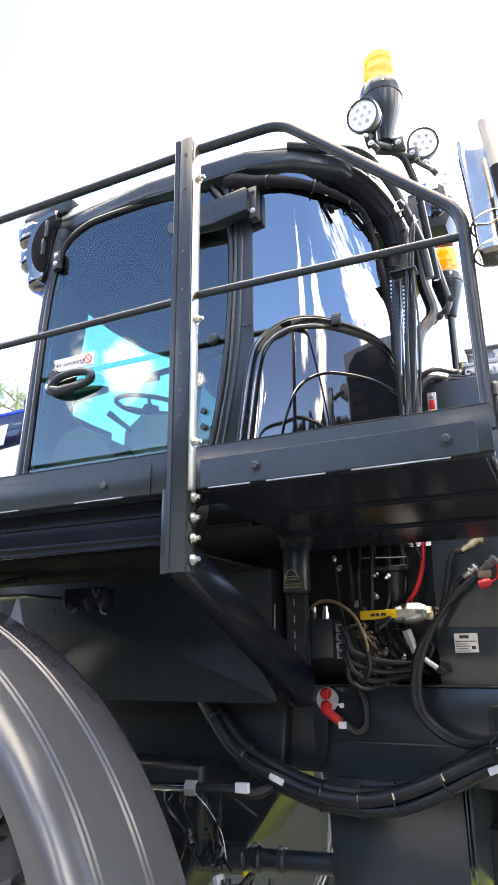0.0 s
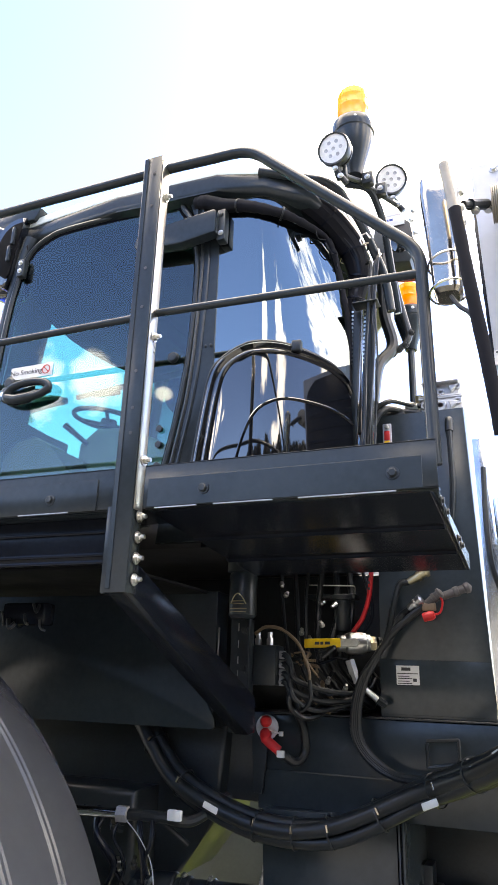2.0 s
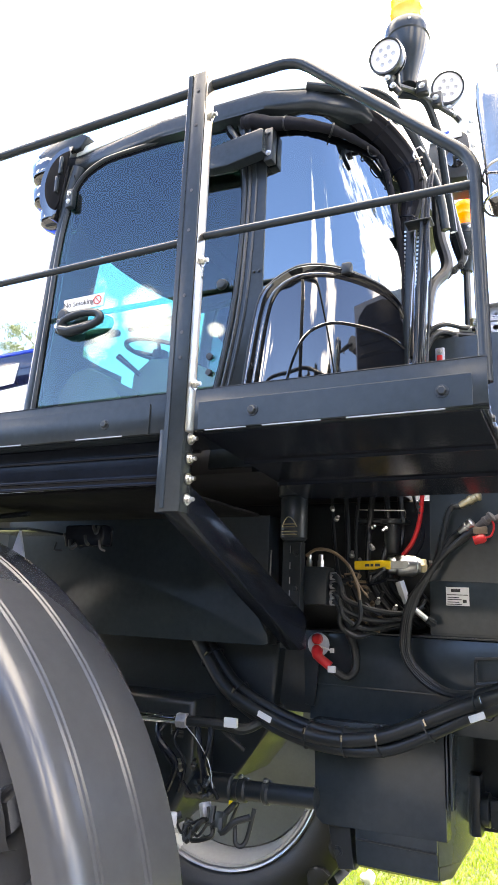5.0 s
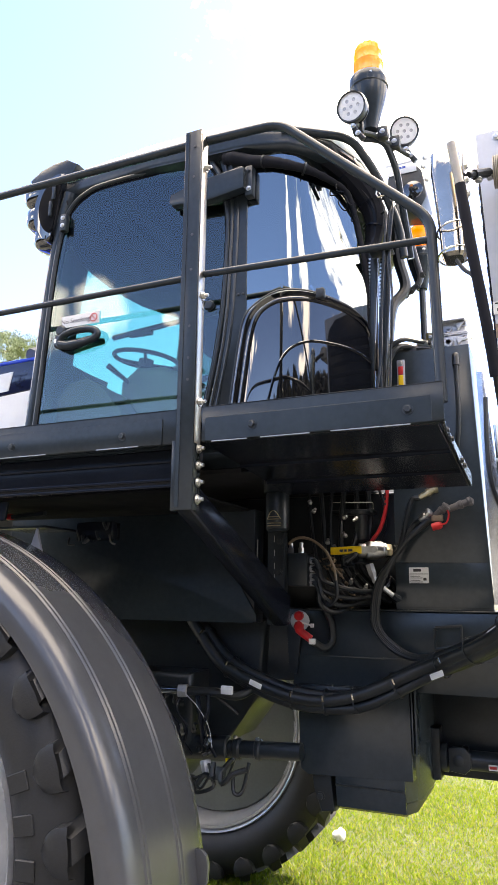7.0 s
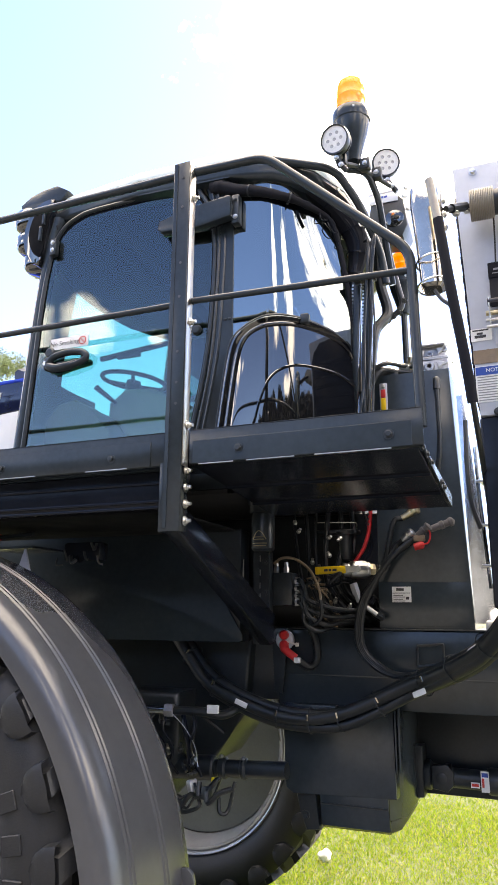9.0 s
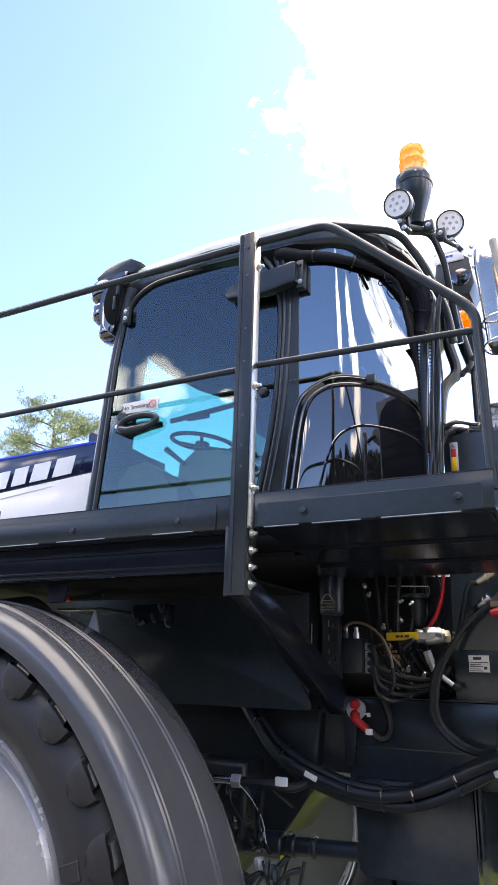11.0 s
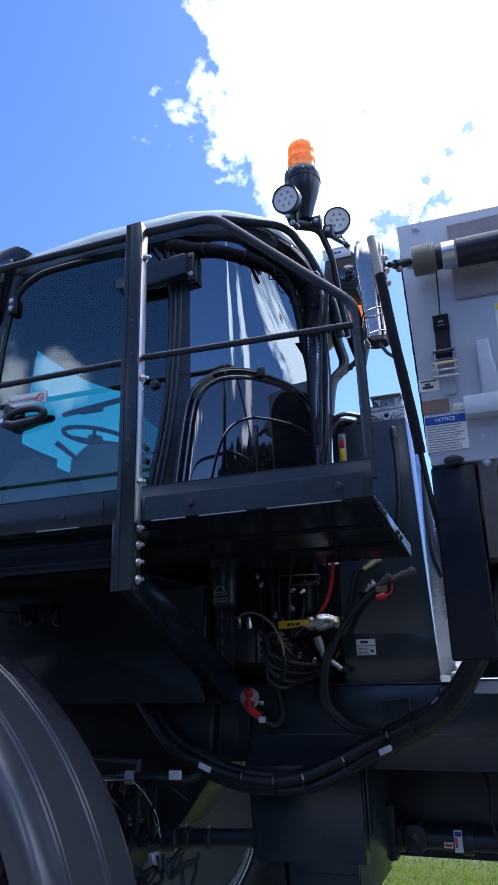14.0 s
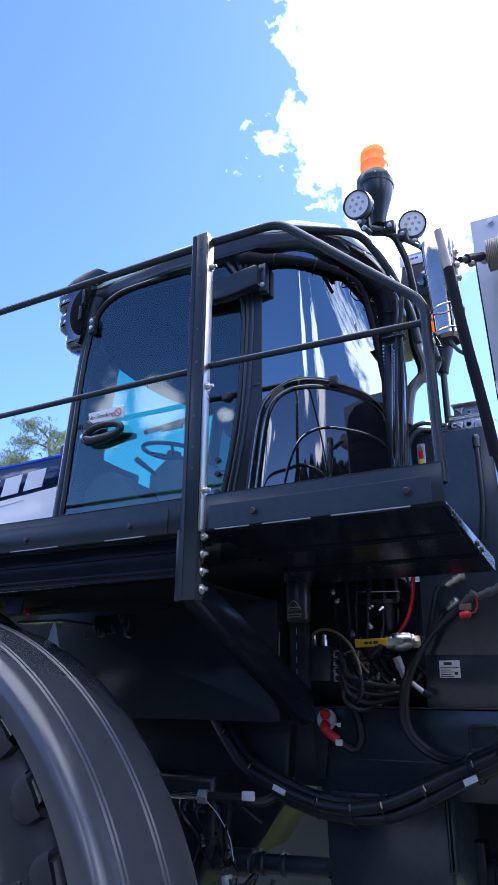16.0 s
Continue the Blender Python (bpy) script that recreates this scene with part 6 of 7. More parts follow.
    lathe(bm, [(0, 0.0), (0.031, 0.0), (0.033, 0.006), (0.033, 0.03), (0.036, 0.032), (0.041, 0.038), (0.043, 0.055), (0.043, 0.098), (0.040, 0.112), (0.034, 0.116), (0.033, 0.128), (0, 0.128)], m, 28)
    body = part("body", bm, "zinc", bv)
    bm = B()
    lathe(bm, [(0, 0.127), (0.03, 0.127), (0.03, 0.15), (0.026, 0.155), (0, 0.155)], m, 6)
    part("end_nut", bm, "brass", body)
    bm = B()
    lathe(bm, [(0, 0), (0.012, 0), (0.012, 0.02), (0.016, 0.02), (0.016, 0.03), (0, 0.03)], along(b - d * 0.068 + Vector((0, -0.04, 0.0)), (0, -1, 0)), 10)
    part("stem", bm, "zinc", body)
    bm = B()
    c = b - d * 0.068 + Vector((0, -0.062, 0.0))
    e = a
    u = (e - c).normalized()
    for t0, t1, hw, th_ in ((0.0, 0.5, 0.016, 0.003),):
        box(bm, (0, -th_, -hw), ((e - c).length * 0.5, th_, hw), 0.002, 1, Matrix.Translation(c) @ u.to_track_quat("X", "Z").to_matrix().to_4x4())
    part("lever_steel", bm, "zinc", bv)
    bm = B()
    box(bm, ((e - c).length * 0.28, -0.006, -0.018), ((e - c).length, 0.006, 0.018), 0.005, 3, Matrix.Translation(c) @ u.to_track_quat("X", "Z").to_matrix().to_4x4())
    grip = part("lever_grip", bm, "yellow", bv, "yellow vinyl lever grip")
    p0 = c + u * (e - c).length * 0.78 + Vector((0, -0.0066, -0.006))
    bars(grip, [(0.0, 0.018, 0.0, 0.011), (0.022, 0.034, 0.0, 0.011), (0.04, 0.06, 0.0, 0.011)], p0, -u, (0, 0, 1))
    bm = B()
    lathe(bm, [(0, 0), (0.02, 0), (0.02, 0.05), (0.014, 0.06), (0.014, 0.09), (0, 0.09)], along((0.10, 2.93, 2.01), (0.3, 0.1, -1)), 6)
    part("lower_port", bm, "alu", bv)
    bm = B()
    tube(bm, spline([b + d * 0.01, b + d * 0.08, (0.26, 3.06, 2.07), (0.27, 3.2, 2.05)]), 0.024, 10)
    part("pipe_stub", bm, "hose", bv)

    rh = thing("red_hose", (0.12, 3.05, 2.2), "red split-loom hose behind the ball valve", "hose")
    bm = B()
    tube(bm, spline([(0.186, 3.02, 2.46), (0.181, 3.0, 2.36), (0.169, 3.0, 2.265), (0.141, 3.0, 2.18), (0.102, 3.0, 2.124), (0.06, 3.02, 2.07)]), 0.0098, 10)
    hose = part("hose", bm, "red", rh)
    for z in (2.40, 2.375, 2.345, 2.32, 2.295):
        bm = B()
        box(bm, (0.168, 2.986, z - 0.005), (0.176, 2.9915, z + 0.005), 0.001, 1)
        part("slit", bm, "ink", hose)

    pp = thing("steel_pipe_stub", (0.19, 2.9, 1.88), "short bright steel pipe stub beside the tank", "pipe")
    bm = B()
    tube(bm, [(0.16, 2.9, 1.907), (0.215, 2.9, 1.865)], 0.012, 12)
    part("stub", bm, "zinc", pp)
    bm = B()
    tube(bm, [(0.212, 2.9, 1.868), (0.235, 2.93, 1.85)], 0.015, 6)
    part("stub_nut", bm, "frame", pp)

    pl = thing("battery_disconnect", (-0.24, 2.94, 1.7), "red rubber capped battery terminal with white tags", "terminal")
    bm = B()
    lathe(bm, [(0, 0), (0.045, 0), (0.048, 0.012), (0.04, 0.022), (0, 0.024)], along((-0.245, 2.945, 1.745), (0, -1, 0)), 22)
    part("plate", bm, "pale", pl)
    for x, z in ((-0.243, 1.768), (-0.243, 1.722)):
        bm = B()
        lathe(bm, [(0, 0), (0.022, 0), (0.022, 0.02), (0.014, 0.03), (0, 0.032)], along((x, 2.925, z), (0, -1, 0)), 16)
        part("red_boot", bm, "red", pl)
    bm = B()
    tube(bm, spline([(-0.241, 2.90, 1.722), (-0.228, 2.89, 1.700), (-0.20, 2.89, 1.680), (-0.178, 2.895, 1.664)]), [0.022] * 8 + [0.019] * 17, 12)
    part("cable_boot", bm, "red", pl)
    bm = B()
    box(bm, (-0.182, 2.872, 1.642), (-0.150, 2.888, 1.668), 0.003)
    part("paper_tag", bm, "label", pl)
    bm = B()
    tube(bm, [(-0.235, 2.915, 1.74), (-0.18, 2.91, 1.725)], 0.004, 6)
    box(bm, (-0.185, 2.905, 1.716), (-0.168, 2.915, 1.734), 0.002)
    part("white_strap", bm, "label", pl)
    bm = B()
    tube(bm, spline([(-0.17, 2.895, 1.655), (-0.12, 2.92, 1.625), (-0.09, 2.95, 1.66), (-0.095, 2.95, 1.74), (-0.12, 2.95, 1.8)]), 0.017, 10)
    part("battery_cable", bm, "hose", pl)


hydraulics()


def hose_bundle():
    th = thing("hose_bundle", (0.1, 2.8, 1.4), "sagging bundle of fat black hydraulic hoses with white tags", "hose")
    core = spline([(-0.95, 2.93, 1.95), (-0.80, 2.88, 1.78), (-0.70, 2.85, 1.665), (-0.57, 2.82, 1.545), (-0.38, 2.80, 1.462), (-0.2, 2.80, 1.412), (-0.03, 2.80, 1.408), (0.13, 2.80, 1.445), (0.38, 2.78, 1.565), (0.55, 2.68, 1.645), (0.72, 2.5, 1.755), (0.86, 2.36, 1.95), (0.97, 2.28, 2.2), (1.15, 2.32, 2.5)], 7)
    n = len(core)
    rnd = random.Random(11)
    for k in range(5):
        a = 2 * math.pi * k / 5 + 0.4
        ph = rnd.uniform(0, 6)
        pts = []
        for i, p in enumerate(core):
            tw = a + 0.35 * math.sin(i * 0.11 + ph)
            pts.append(p + Vector((0.006 * math.cos(tw), 0.030 * math.cos(tw), 0.030 * math.sin(tw) + 0.003 * math.sin(i * 0.3 + ph))))
        bm = B()
        tube(bm, pts, 0.0235 if k % 2 else 0.0275, 12)
        part("hose", bm, "hose", th)
    for i in (14, 22, 34, 40, 46, 52, 58, 64, 70, 78):
        p, q = core[i], core[i + 1]
        bm = B()
        lathe(bm, [(0.054, -0.003), (0.057, -0.003), (0.057, 0.003), (0.054, 0.003), (0.054, -0.003)], along(p, q - p), 20)
        tie = part("cable_tie", bm, "frame", th)
        bm = B()
        box(bm, (-0.004, -0.010, -0.012), (0.004, 0.002, 0.012), 0.001, 1, Matrix.Translation(p + Vector((0, -0.052, 0.02))) @ (q - p).to_track_quat("X", "Z").to_matrix().to_4x4())
        part("tie_head", bm, "cover", tie)
    for i, dz in ((26, 0.0), (56, -0.03), (66, 0.03)):
        p, q = core[i], core[i + 3]
        m = Matrix.Translation((p + q) / 2 + Vector((0, -0.058, dz))) @ (q - p).to_track_quat("X", "Z").to_matrix().to_4x4()
        bm = B()
        box(bm, (-0.032, -0.003, -0.012), (0.032, 0.004, 0.012), 0.003, 2, m)
        part("paper_tag", bm, "label", th)
    # couplers and their lines
    cp = thing("coupler_lines", (0.4, 2.9, 2.2), "hydraulic quick couplers on black lines with red dust cap", "coupler")
    ends = (((0.345, 2.93, 2.31), (0.43, 2.93, 2.355)), ((0.345, 2.92, 2.205), (0.40, 2.90, 2.245)), ((0.415, 2.91, 2.222), (0.475, 2.90, 2.27)), ((0.47, 2.92, 2.25), (0.585, 2.93, 2.29)))
    for k, (a, b) in enumerate(ends):
        a, b = Vector(a), Vector(b)
        m = along(a, b - a)
        L = (b - a).length
        bm = B()
        lathe(bm, [(0, 0), (0.014, 0), (0.016, L * 0.15), (0.016, L * 0.4), (0.02, L * 0.42), (0.02, L * 0.55), (0.016, L * 0.57), (0.016, L * 0.75), (0.021, L * 0.78), (0.021, L * 0.9), (0.012, L * 0.95), (0, L)], m, 12)
        part("coupler", bm, ("brass", "zinc", "brown", "brown")[k], cp)
        bm = B()
        o = 0.007 * k
        tube(bm, spline([a, a - (b - a).normalized() * 0.05, (0.25 + o, 2.90, 2.08 + o), (0.155 + o, 2.885, 1.94), (0.122 + o, 2.885, 1.81), (0.135 + o, 2.885, 1.71), (0.21 + o, 2.885, 1.63 + o * 0.4), (0.31, 2.87, 1.60 + o * 0.4), (0.42, 2.84, 1.615 + o * 0.4), (0.55, 2.73, 1.69)]), 0.0125, 8)
        part("line", bm, "hose", cp)
    bm = B()
    box(bm, (0.398, 2.895, 2.195), (0.45, 2.91, 2.225), 0.004, 2, None)
    part("tan_sleeve", bm, "tan", cp)
    bm = B()
    lathe(bm, [(0, 0), (0.017, 0), (0.018, 0.035), (0.012, 0.045), (0, 0.045)], along((0.40, 2.90, 2.17), (1, 0, 0.25)), 14)
    tube(bm, spline([(0.44, 2.9, 2.18), (0.465, 2.9, 2.19), (0.475, 2.9, 2.225), (0.468, 2.9, 2.25)]), 0.004, 6)
    part("dust_cap", bm, "red", cp, "red rubber dust cap")


hose_bundle()


def axle_gear():
    th = thing("steering_gear", (-1.1, 2.7, 1.2), "cluttered steering knuckle with chrome rod and hoses", "axle")
    bm = B()
    prism(bm, [(-1.75, 1.745), (-0.42, 1.745), (-0.45, 1.40), (-0.53, 1.29), (-0.62, 1.17), (-1.75, 1.17)], "y", 2.93, 3.3, 0.02, 3)
    part("knuckle_housing", bm, "frame", th)
    bm = B()
    prism(bm, [(-1.7, 1.5), (-0.72, 1.5), (-0.72, 1.2), (-0.8, 1.05), (-0.9, 0.95), (-1.7, 0.9)], "y", 2.75, 3.1, 0.03, 3)
    part("king_pin_casting", bm, "frame", th)
    a, b = Vector((-0.98, 2.60, 1.435)), Vector((-0.56, 2.68, 1.43))
    d = (b - a).normalized()
    bm = B()
    tube(bm, [a, a + d * 0.25], 0.018, 14)
    part("chrome_rod", bm, "chrome", th)
    bm = B()
    lathe(bm, [(0, 0), (0.03, 0), (0.03, 0.04), (0.022, 0.045), (0, 0.05)], along(a + d * 0.25, d), 6)
    part("gland_nut", bm, "alu", th)
    bm = B()
    tube(bm, spline([a + d * 0.28, b, b + Vector((0.1, 0.05, -0.01)), b + Vector((0.18, 0.2, 0.06))]), 0.021, 10)
    part("line", bm, "hose", th)
    bm = B()
    box(bm, (-0.51, 2.62, 1.432), (-0.455, 2.64, 1.468), 0.004)
    part("paper_tag", bm, "label", th)
    rnd = random.Random(21)
    for k in range(6):
        x0 = -0.9 + 0.06 * k
        bm = B()
        tube(bm, spline([(x0, 2.68, 1.44), (x0 + rnd.uniform(-.05, .05), 2.63, 1.36), (x0 + rnd.uniform(-.08, .1), 2.66, 1.27), (x0 + rnd.uniform(-.05, .12), 2.72, 1.15)]), rnd.choice((0.006, 0.009, 0.012)), 8)
        part("jumper_hose", bm, "under", th)
    for k in range(14):
        p = Vector((rnd.uniform(-0.92, -0.58), 2.66 + rnd.uniform(-0.02, 0.04), rnd.uniform(1.0, 1.4)))
        bm = B()
        lathe(bm, [(0, -0.02), (0.014, -0.02), (0.014, 0.0), (0.009, 0.004), (0.009, 0.028), (0, 0.03)], along(p, (rnd.uniform(-1, 1), -0.5, rnd.uniform(-1, 1))), 6)
        part("fitting", bm, rnd.choice(("zinc", "frame", "frame", "frame", "frame")), th)
    for k in range(12):
        p = Vector((-0.72 + 0.022 * k + rnd.uniform(-.02, .02), 2.64 + rnd.uniform(-.03, .03), 1.10 + rnd.uniform(-.05, .06)))
        bm = B()
        if k % 3 == 0:
            box(bm, (-0.022, -0.015, -0.028), (0.022, 0.015, 0.028), 0.006, 2, along(p, (rnd.uniform(-.6, .6), 0.2, 1)))
            part("clamp_block", bm, rnd.choice(("frame", "alu")), th)
        else:
            tube(bm, spline([p, p + Vector((rnd.uniform(0, .05), -.02, -rnd.uniform(.02, .06))), p + Vector((rnd.uniform(.04, .1), 0, rnd.uniform(-.06, .03))), p + Vector((rnd.uniform(.06, .12), 0.03, rnd.uniform(0, .07)))], 5), rnd.choice((0.006, 0.009, 0.012)), 8)
            part("lower_hose", bm, "hose", th)
    bm = B()
    tube(bm, spline([(-0.68, 2.62, 1.42), (-0.62, 2.62, 1.37), (-0.575, 2.64, 1.29), (-0.565, 2.66, 1.2)]), 0.002, 6)
    part("white_wire", bm, "bin", th)
    bm = B()
    tube(bm, spline([(-0.62, 2.7, 1.44), (-0.55, 2.72, 1.39), (-0.48, 2.75, 1.335)]), 0.010, 8)
    part("dark_tube", bm, "hose", th)
    # small parts under the front walkway
    uw = thing("walkway_latch", (-1.3, 2.1, 2.2), "black latch parts with a red cap below walkway", "latch")
    bm = B()
    tube(bm, [(-1.30, 2.1, 2.19), (-1.12, 2.1, 2.2)], 0.011, 10)
    part("tube", bm, "frame", uw)
    bm = B()
    lathe(bm, [(0, 0), (0.014, 0), (0.016, 0.022), (0.011, 0.032), (0, 0.032)], along((-1.30, 2.1, 2.19), (-1, 0, 0)), 12)
    part("red_cap", bm, "red", uw)
    bm = B()
    box(bm, (-1.36, 2.08, 2.135), (-1.1, 2.3, 2.145), 0.002)
    part("ledge", bm, "paint", uw)
    bm = B()
    prism(bm, [(-1.2, 2.02), (-1.12, 2.02), (-1.16, 2.14)], "y", 2.1, 2.112, 0.002)
    part("gusset", bm, "bin", uw)
    rnd = random.Random(31)
    for k in range(7):
        bm = B()
        x, z = -1.06 + 0.035 * k, 2.13 + rnd.uniform(-0.03, 0.035)
        tube(bm, spline([(x, 2.2, z), (x + rnd.uniform(0, .03), 2.19, z - 0.03), (x + rnd.uniform(.01, .06), 2.2, z - rnd.uniform(-.01, .05))], 4), rnd.choice((0.004, 0.006, 0.009)), 7)
        part("latch_rod", bm, rnd.choice(("frame", "under", "under", "zinc")), uw)
    bm = B()
    box(bm, (-1.05, 2.23, 2.09), (-0.86, 2.3, 2.17), 0.01)
    part("latch_body", bm, "under", uw)


axle_gear()


# ---- hopper at the rear ----
def hopper():
    th = thing("hopper", (1.6, 3.0, 1.9), "grey painted steel hopper with straps and labels", "hopper")
    Y = 2.05
    bm = B()
    prism(bm, [(0.776, 2.528), (2.9, 2.528), (2.9, 3.45), (0.745, 3.505)], "y", Y, 2.62, 0.006)
    wall = part("hopper_wall", bm, "bin", th)
    # unseen dark panel, added only to be mirrored in the rear corner glass
    bm = B()
    prism(bm, [(Y + 0.02, 2.58), (2.60, 2.58), (2.60, 3.30), (2.52, 3.42), (2.38, 3.475), (2.2, 3.475), (Y + 0.06, 3.42), (Y + 0.02, 3.34)], "x", 0.0, 0.012, 0.003)
    lean = Matrix.Translation((0.768, 0, 2.55)) @ Matrix.Rotation(radians(-1.8), 4, "Y") @ Matrix.Translation((0, 0, -2.55))
    bmesh.ops.transform(bm, matrix=lean, verts=bm.verts)
    panel = part("mirrored_end_panel", bm, "under", th, "unseen black ribbed end panel added for its reflection")
    for k in range(9):
        bm = box(B(), (-0.003, Y + 0.05, 2.66 + 0.08 * k), (0.002, 2.58, 2.685 + 0.08 * k), 0.001, 1, lean)
        part("rib", bm, "under", panel)
    bolt(wall, (0.815, Y, 3.475), (0, -1, 0), 0.010)
    bm = B()
    box(bm, (0.772, Y + 0.006, 1.885), (0.918, 2.7, 2.525), 0.01, 3)
    part("lower_box", bm, "under", th, "matte black lower box")
    bm = B()
    box(bm, (0.79, 2.74, 1.82), (2.7, 2.77, 2.6), 0.004)
    part("back_panel", bm, "frame", th)
    bm = B()
    prism(bm, [(0.853 + 0.033 * math.cos(a), 2.536 + 0.017 * math.sin(a)) for a in (2 * math.pi * k / 20 for k in range(20))], "y", Y - 0.018, Y - 0.0005, 0.004)
    part("bump_stop", bm, "hose", th)
    # flap and roll
    bm = B()
    nx, nz = 26, 6
    g = [[bm.verts.new((0.93 + 2.0 * i / nx, Y - 0.012 - 0.008 * noise.noise((i * 0.5, k * 0.6, 1.0)), 3.45 - 0.315 * k / nz - 0.012 * i / nx)) for i in range(nx + 1)] for k in range(nz + 1)]
    for a, b in zip(g, g[1:]):
        for i in range(nx):
            bm.faces.new((a[i], a[i + 1], b[i + 1], b[i]))
    part("mesh_flap", bm, "mesh", th, "brown woven mesh flap", smooth=60)
    # labels
    bm = B()
    box(bm, (0.770, Y - 0.003, 2.575), (0.910, Y + 0.001, 2.704), 0.0)
    nt = part("notice_label", bm, "label", wall, "white notice label with a blue header")
    bm = B()
    box(bm, (0.772, Y - 0.0045, 2.672), (0.908, Y - 0.0031, 2.702), 0.0)
    part("header_band", bm, "blue", nt)
    words(nt, "NOTICE", Matrix.Translation((0.840, Y - 0.0058, 2.687)) @ FACING, 0.019, "label")
    rnd = random.Random(9)
    bars(nt, [(0.006, 0.105 + rnd.uniform(0, 0.028), 0.005 + 0.0092 * k, 0.0032) for k in range(10)], (0.770, Y - 0.003, 2.575), (1, 0, 0), (0, 0, 1), "grey")
    bm = B()
    box(bm, (1.055, Y - 0.003, 2.995), (1.30, Y + 0.001, 3.095), 0.0)
    wl = part("warning_label", bm, "label", wall, "white warning label with a yellow header")
    bm = B()
    box(bm, (1.057, Y - 0.0045, 3.07), (1.298, Y - 0.0031, 3.093), 0.0)
    part("header_band", bm, "ylab", wl)
    bars(wl, [(0.01, 0.22 - 0.02 * (k % 2), 0.008 + 0.013 * k, 0.0045) for k in range(5)] + [(0.04, 0.16, 0.082, 0.008)], (1.055, Y - 0.0046, 2.995), (1, 0, 0), (0, 0, 1), "grey")
    bm = B()
    box(bm, (0.768, Y - 0.003, 2.715), (0.86, Y + 0.001, 2.765), 0.0)
    part("tan_tape", bm, "tan", wall, "tan tape patch")
    bm = B()
    box(bm, (0.875, Y - 0.003, 2.715), (0.912, Y + 0.001, 2.742), 0.0)
    sm = part("small_label", bm, "label", wall)
    bars(sm, [(0.003, 0.013, 0.006, 0.012), (0.017, 0.034, 0.008, 0.004)], (0.875, Y - 0.003, 2.715), (1, 0, 0), (0, 0, 1), "ylab")
    bm = B()
    box(bm, (0.765, Y - 0.003, 2.80), (0.835, Y + 0.001, 2.845), 0.0)
    st = part("stay_clear_sticker", bm, "label", wall)
    bars(st, [(0.012, 0.05, 0.010, 0.010), (0.02, 0.04, 0.022, 0.008), (0.006, 0.06, 0.036, 0.005)], (0.765, Y - 0.003, 2.80), (1, 0, 0), (0, 0, 1), "ink")
    # ratchet strap
    rs = thing("ratchet_strap", (0.86, Y, 2.95), "black webbing ratchet strap with a zinc ratchet", "strap")
    bm = B()
    box(bm, (0.84, Y - 0.018, 3.025), (0.895, Y - 0.004, 3.085), 0.003)
    hook = part("strap_hook", bm, "web", rs)
    bars(hook, [(0.018, 0.036, 0.028, 0.007), (0.014, 0.04, 0.015, 0.003)], (0.84, Y - 0.018, 3.025), (1, 0, 0), (0, 0, 1), "grey")
    bm = B()
    tube(bm, spline([(0.868, Y - 0.02, 3.08), (0.872, Y - 0.03, 3.16), (0.875, Y - 0.05, 3.25)]), 0.003, 6)
    part("cord", bm, "hose", rs)
    bm = B()
    prism(bm, [(Y - 0.010, 3.045), (Y - 0.022, 2.99), (Y - 0.046, 2.94), (Y - 0.053, 2.915), (Y - 0.045, 2.90), (Y - 0.03, 2.93), (Y - 0.01, 2.97), (Y - 0.002, 3.045)], "x", 0.842, 0.893, 0.0)
    part("webbing", bm, "web", rs)
    for x in (0.833, 0.896):
        bm = B()
        prism(bm, [(Y - 0.05, 2.94), (Y - 0.015, 2.945), (Y - 0.01, 2.84), (Y - 0.03, 2.825), (Y - 0.05, 2.87)], "x", x, x + 0.004, 0.001, 1)
        part("cheek_plate", bm, "zinc", rs)
    bm = B()
    tube(bm, [(0.83, Y - 0.035, 2.925), (0.902, Y - 0.035, 2.925)], 0.016, 12)
    part("spool", bm, "tarp", rs)
    for z, r, m in ((2.885, 0.009, "brass"), (2.86, 0.005, "zinc"), (2.835, 0.006, "zinc")):
        bm = B()
        tube(bm, [(0.822, Y - 0.035, z), (0.908, Y - 0.035, z)], r, 10)
        part("cross_pin", bm, m, rs)
    bm = B()
    box(bm, (0.845, Y - 0.008, 2.775), (0.89, Y - 0.001, 2.835), 0.002)
    part("anchor_plate", bm, "bin", rs)
    # tarp roll
    tr = thing("tarp_roll", (1.0, 1.98, 3.27), "rolled black vinyl tarp with a coil spring end", "tarp")
    z, y = 3.285, 1.975
    slope = Vector((1, 0, -0.012)).normalized()
    bm = B()
    tube(bm, [Vector((0.955, y, z)), Vector((0.955, y, z)) + slope * 2], [0.052, 0.056], 24)
    part("rolled_tarp", bm, "tarp", tr)
    bm = B()
    prof = [(0, 0)]
    for k in range(14):
        h = 0.0058 * k
        prof += [(0.0515, h), (0.056, h + 0.0015), (0.056, h + 0.0043), (0.0515, h + 0.0058)]
    prof += [(0, 0.082)]
    lathe(bm, prof, along((0.80, y, z + 0.002), slope), 28)
    part("coil_spring", bm, "coil", tr, "tan wound coil spring drum")
    bm = B()
    lathe(bm, [(0, 0), (0.045, 0), (0.045, 0.02), (0, 0.02)], along((0.882, y, z), slope), 24)
    part("end_cap", bm, "frame", tr)
    bm = B()
    lathe(bm, [(0, 0), (0.05, 0), (0.05, 0.045), (0, 0.045)], along((0.905, y, z), slope), 28)
    part("silver_band", bm, "zinc", tr)
    bm = B()
    tube(bm, [(0.725, 1.86, 3.225), (0.80, y, z)], 0.011, 10)
    tube(bm, [(0.742, 1.885, 3.238), (0.785, 1.95, 3.275)], 0.017, 10)
    part("drive_shaft", bm, "frame", tr)
    for p in ((0.755, 1.90, 3.225), (0.79, 1.955, 3.26)):
        bolt(tr, p, (0, -0.4, -1), 0.009)
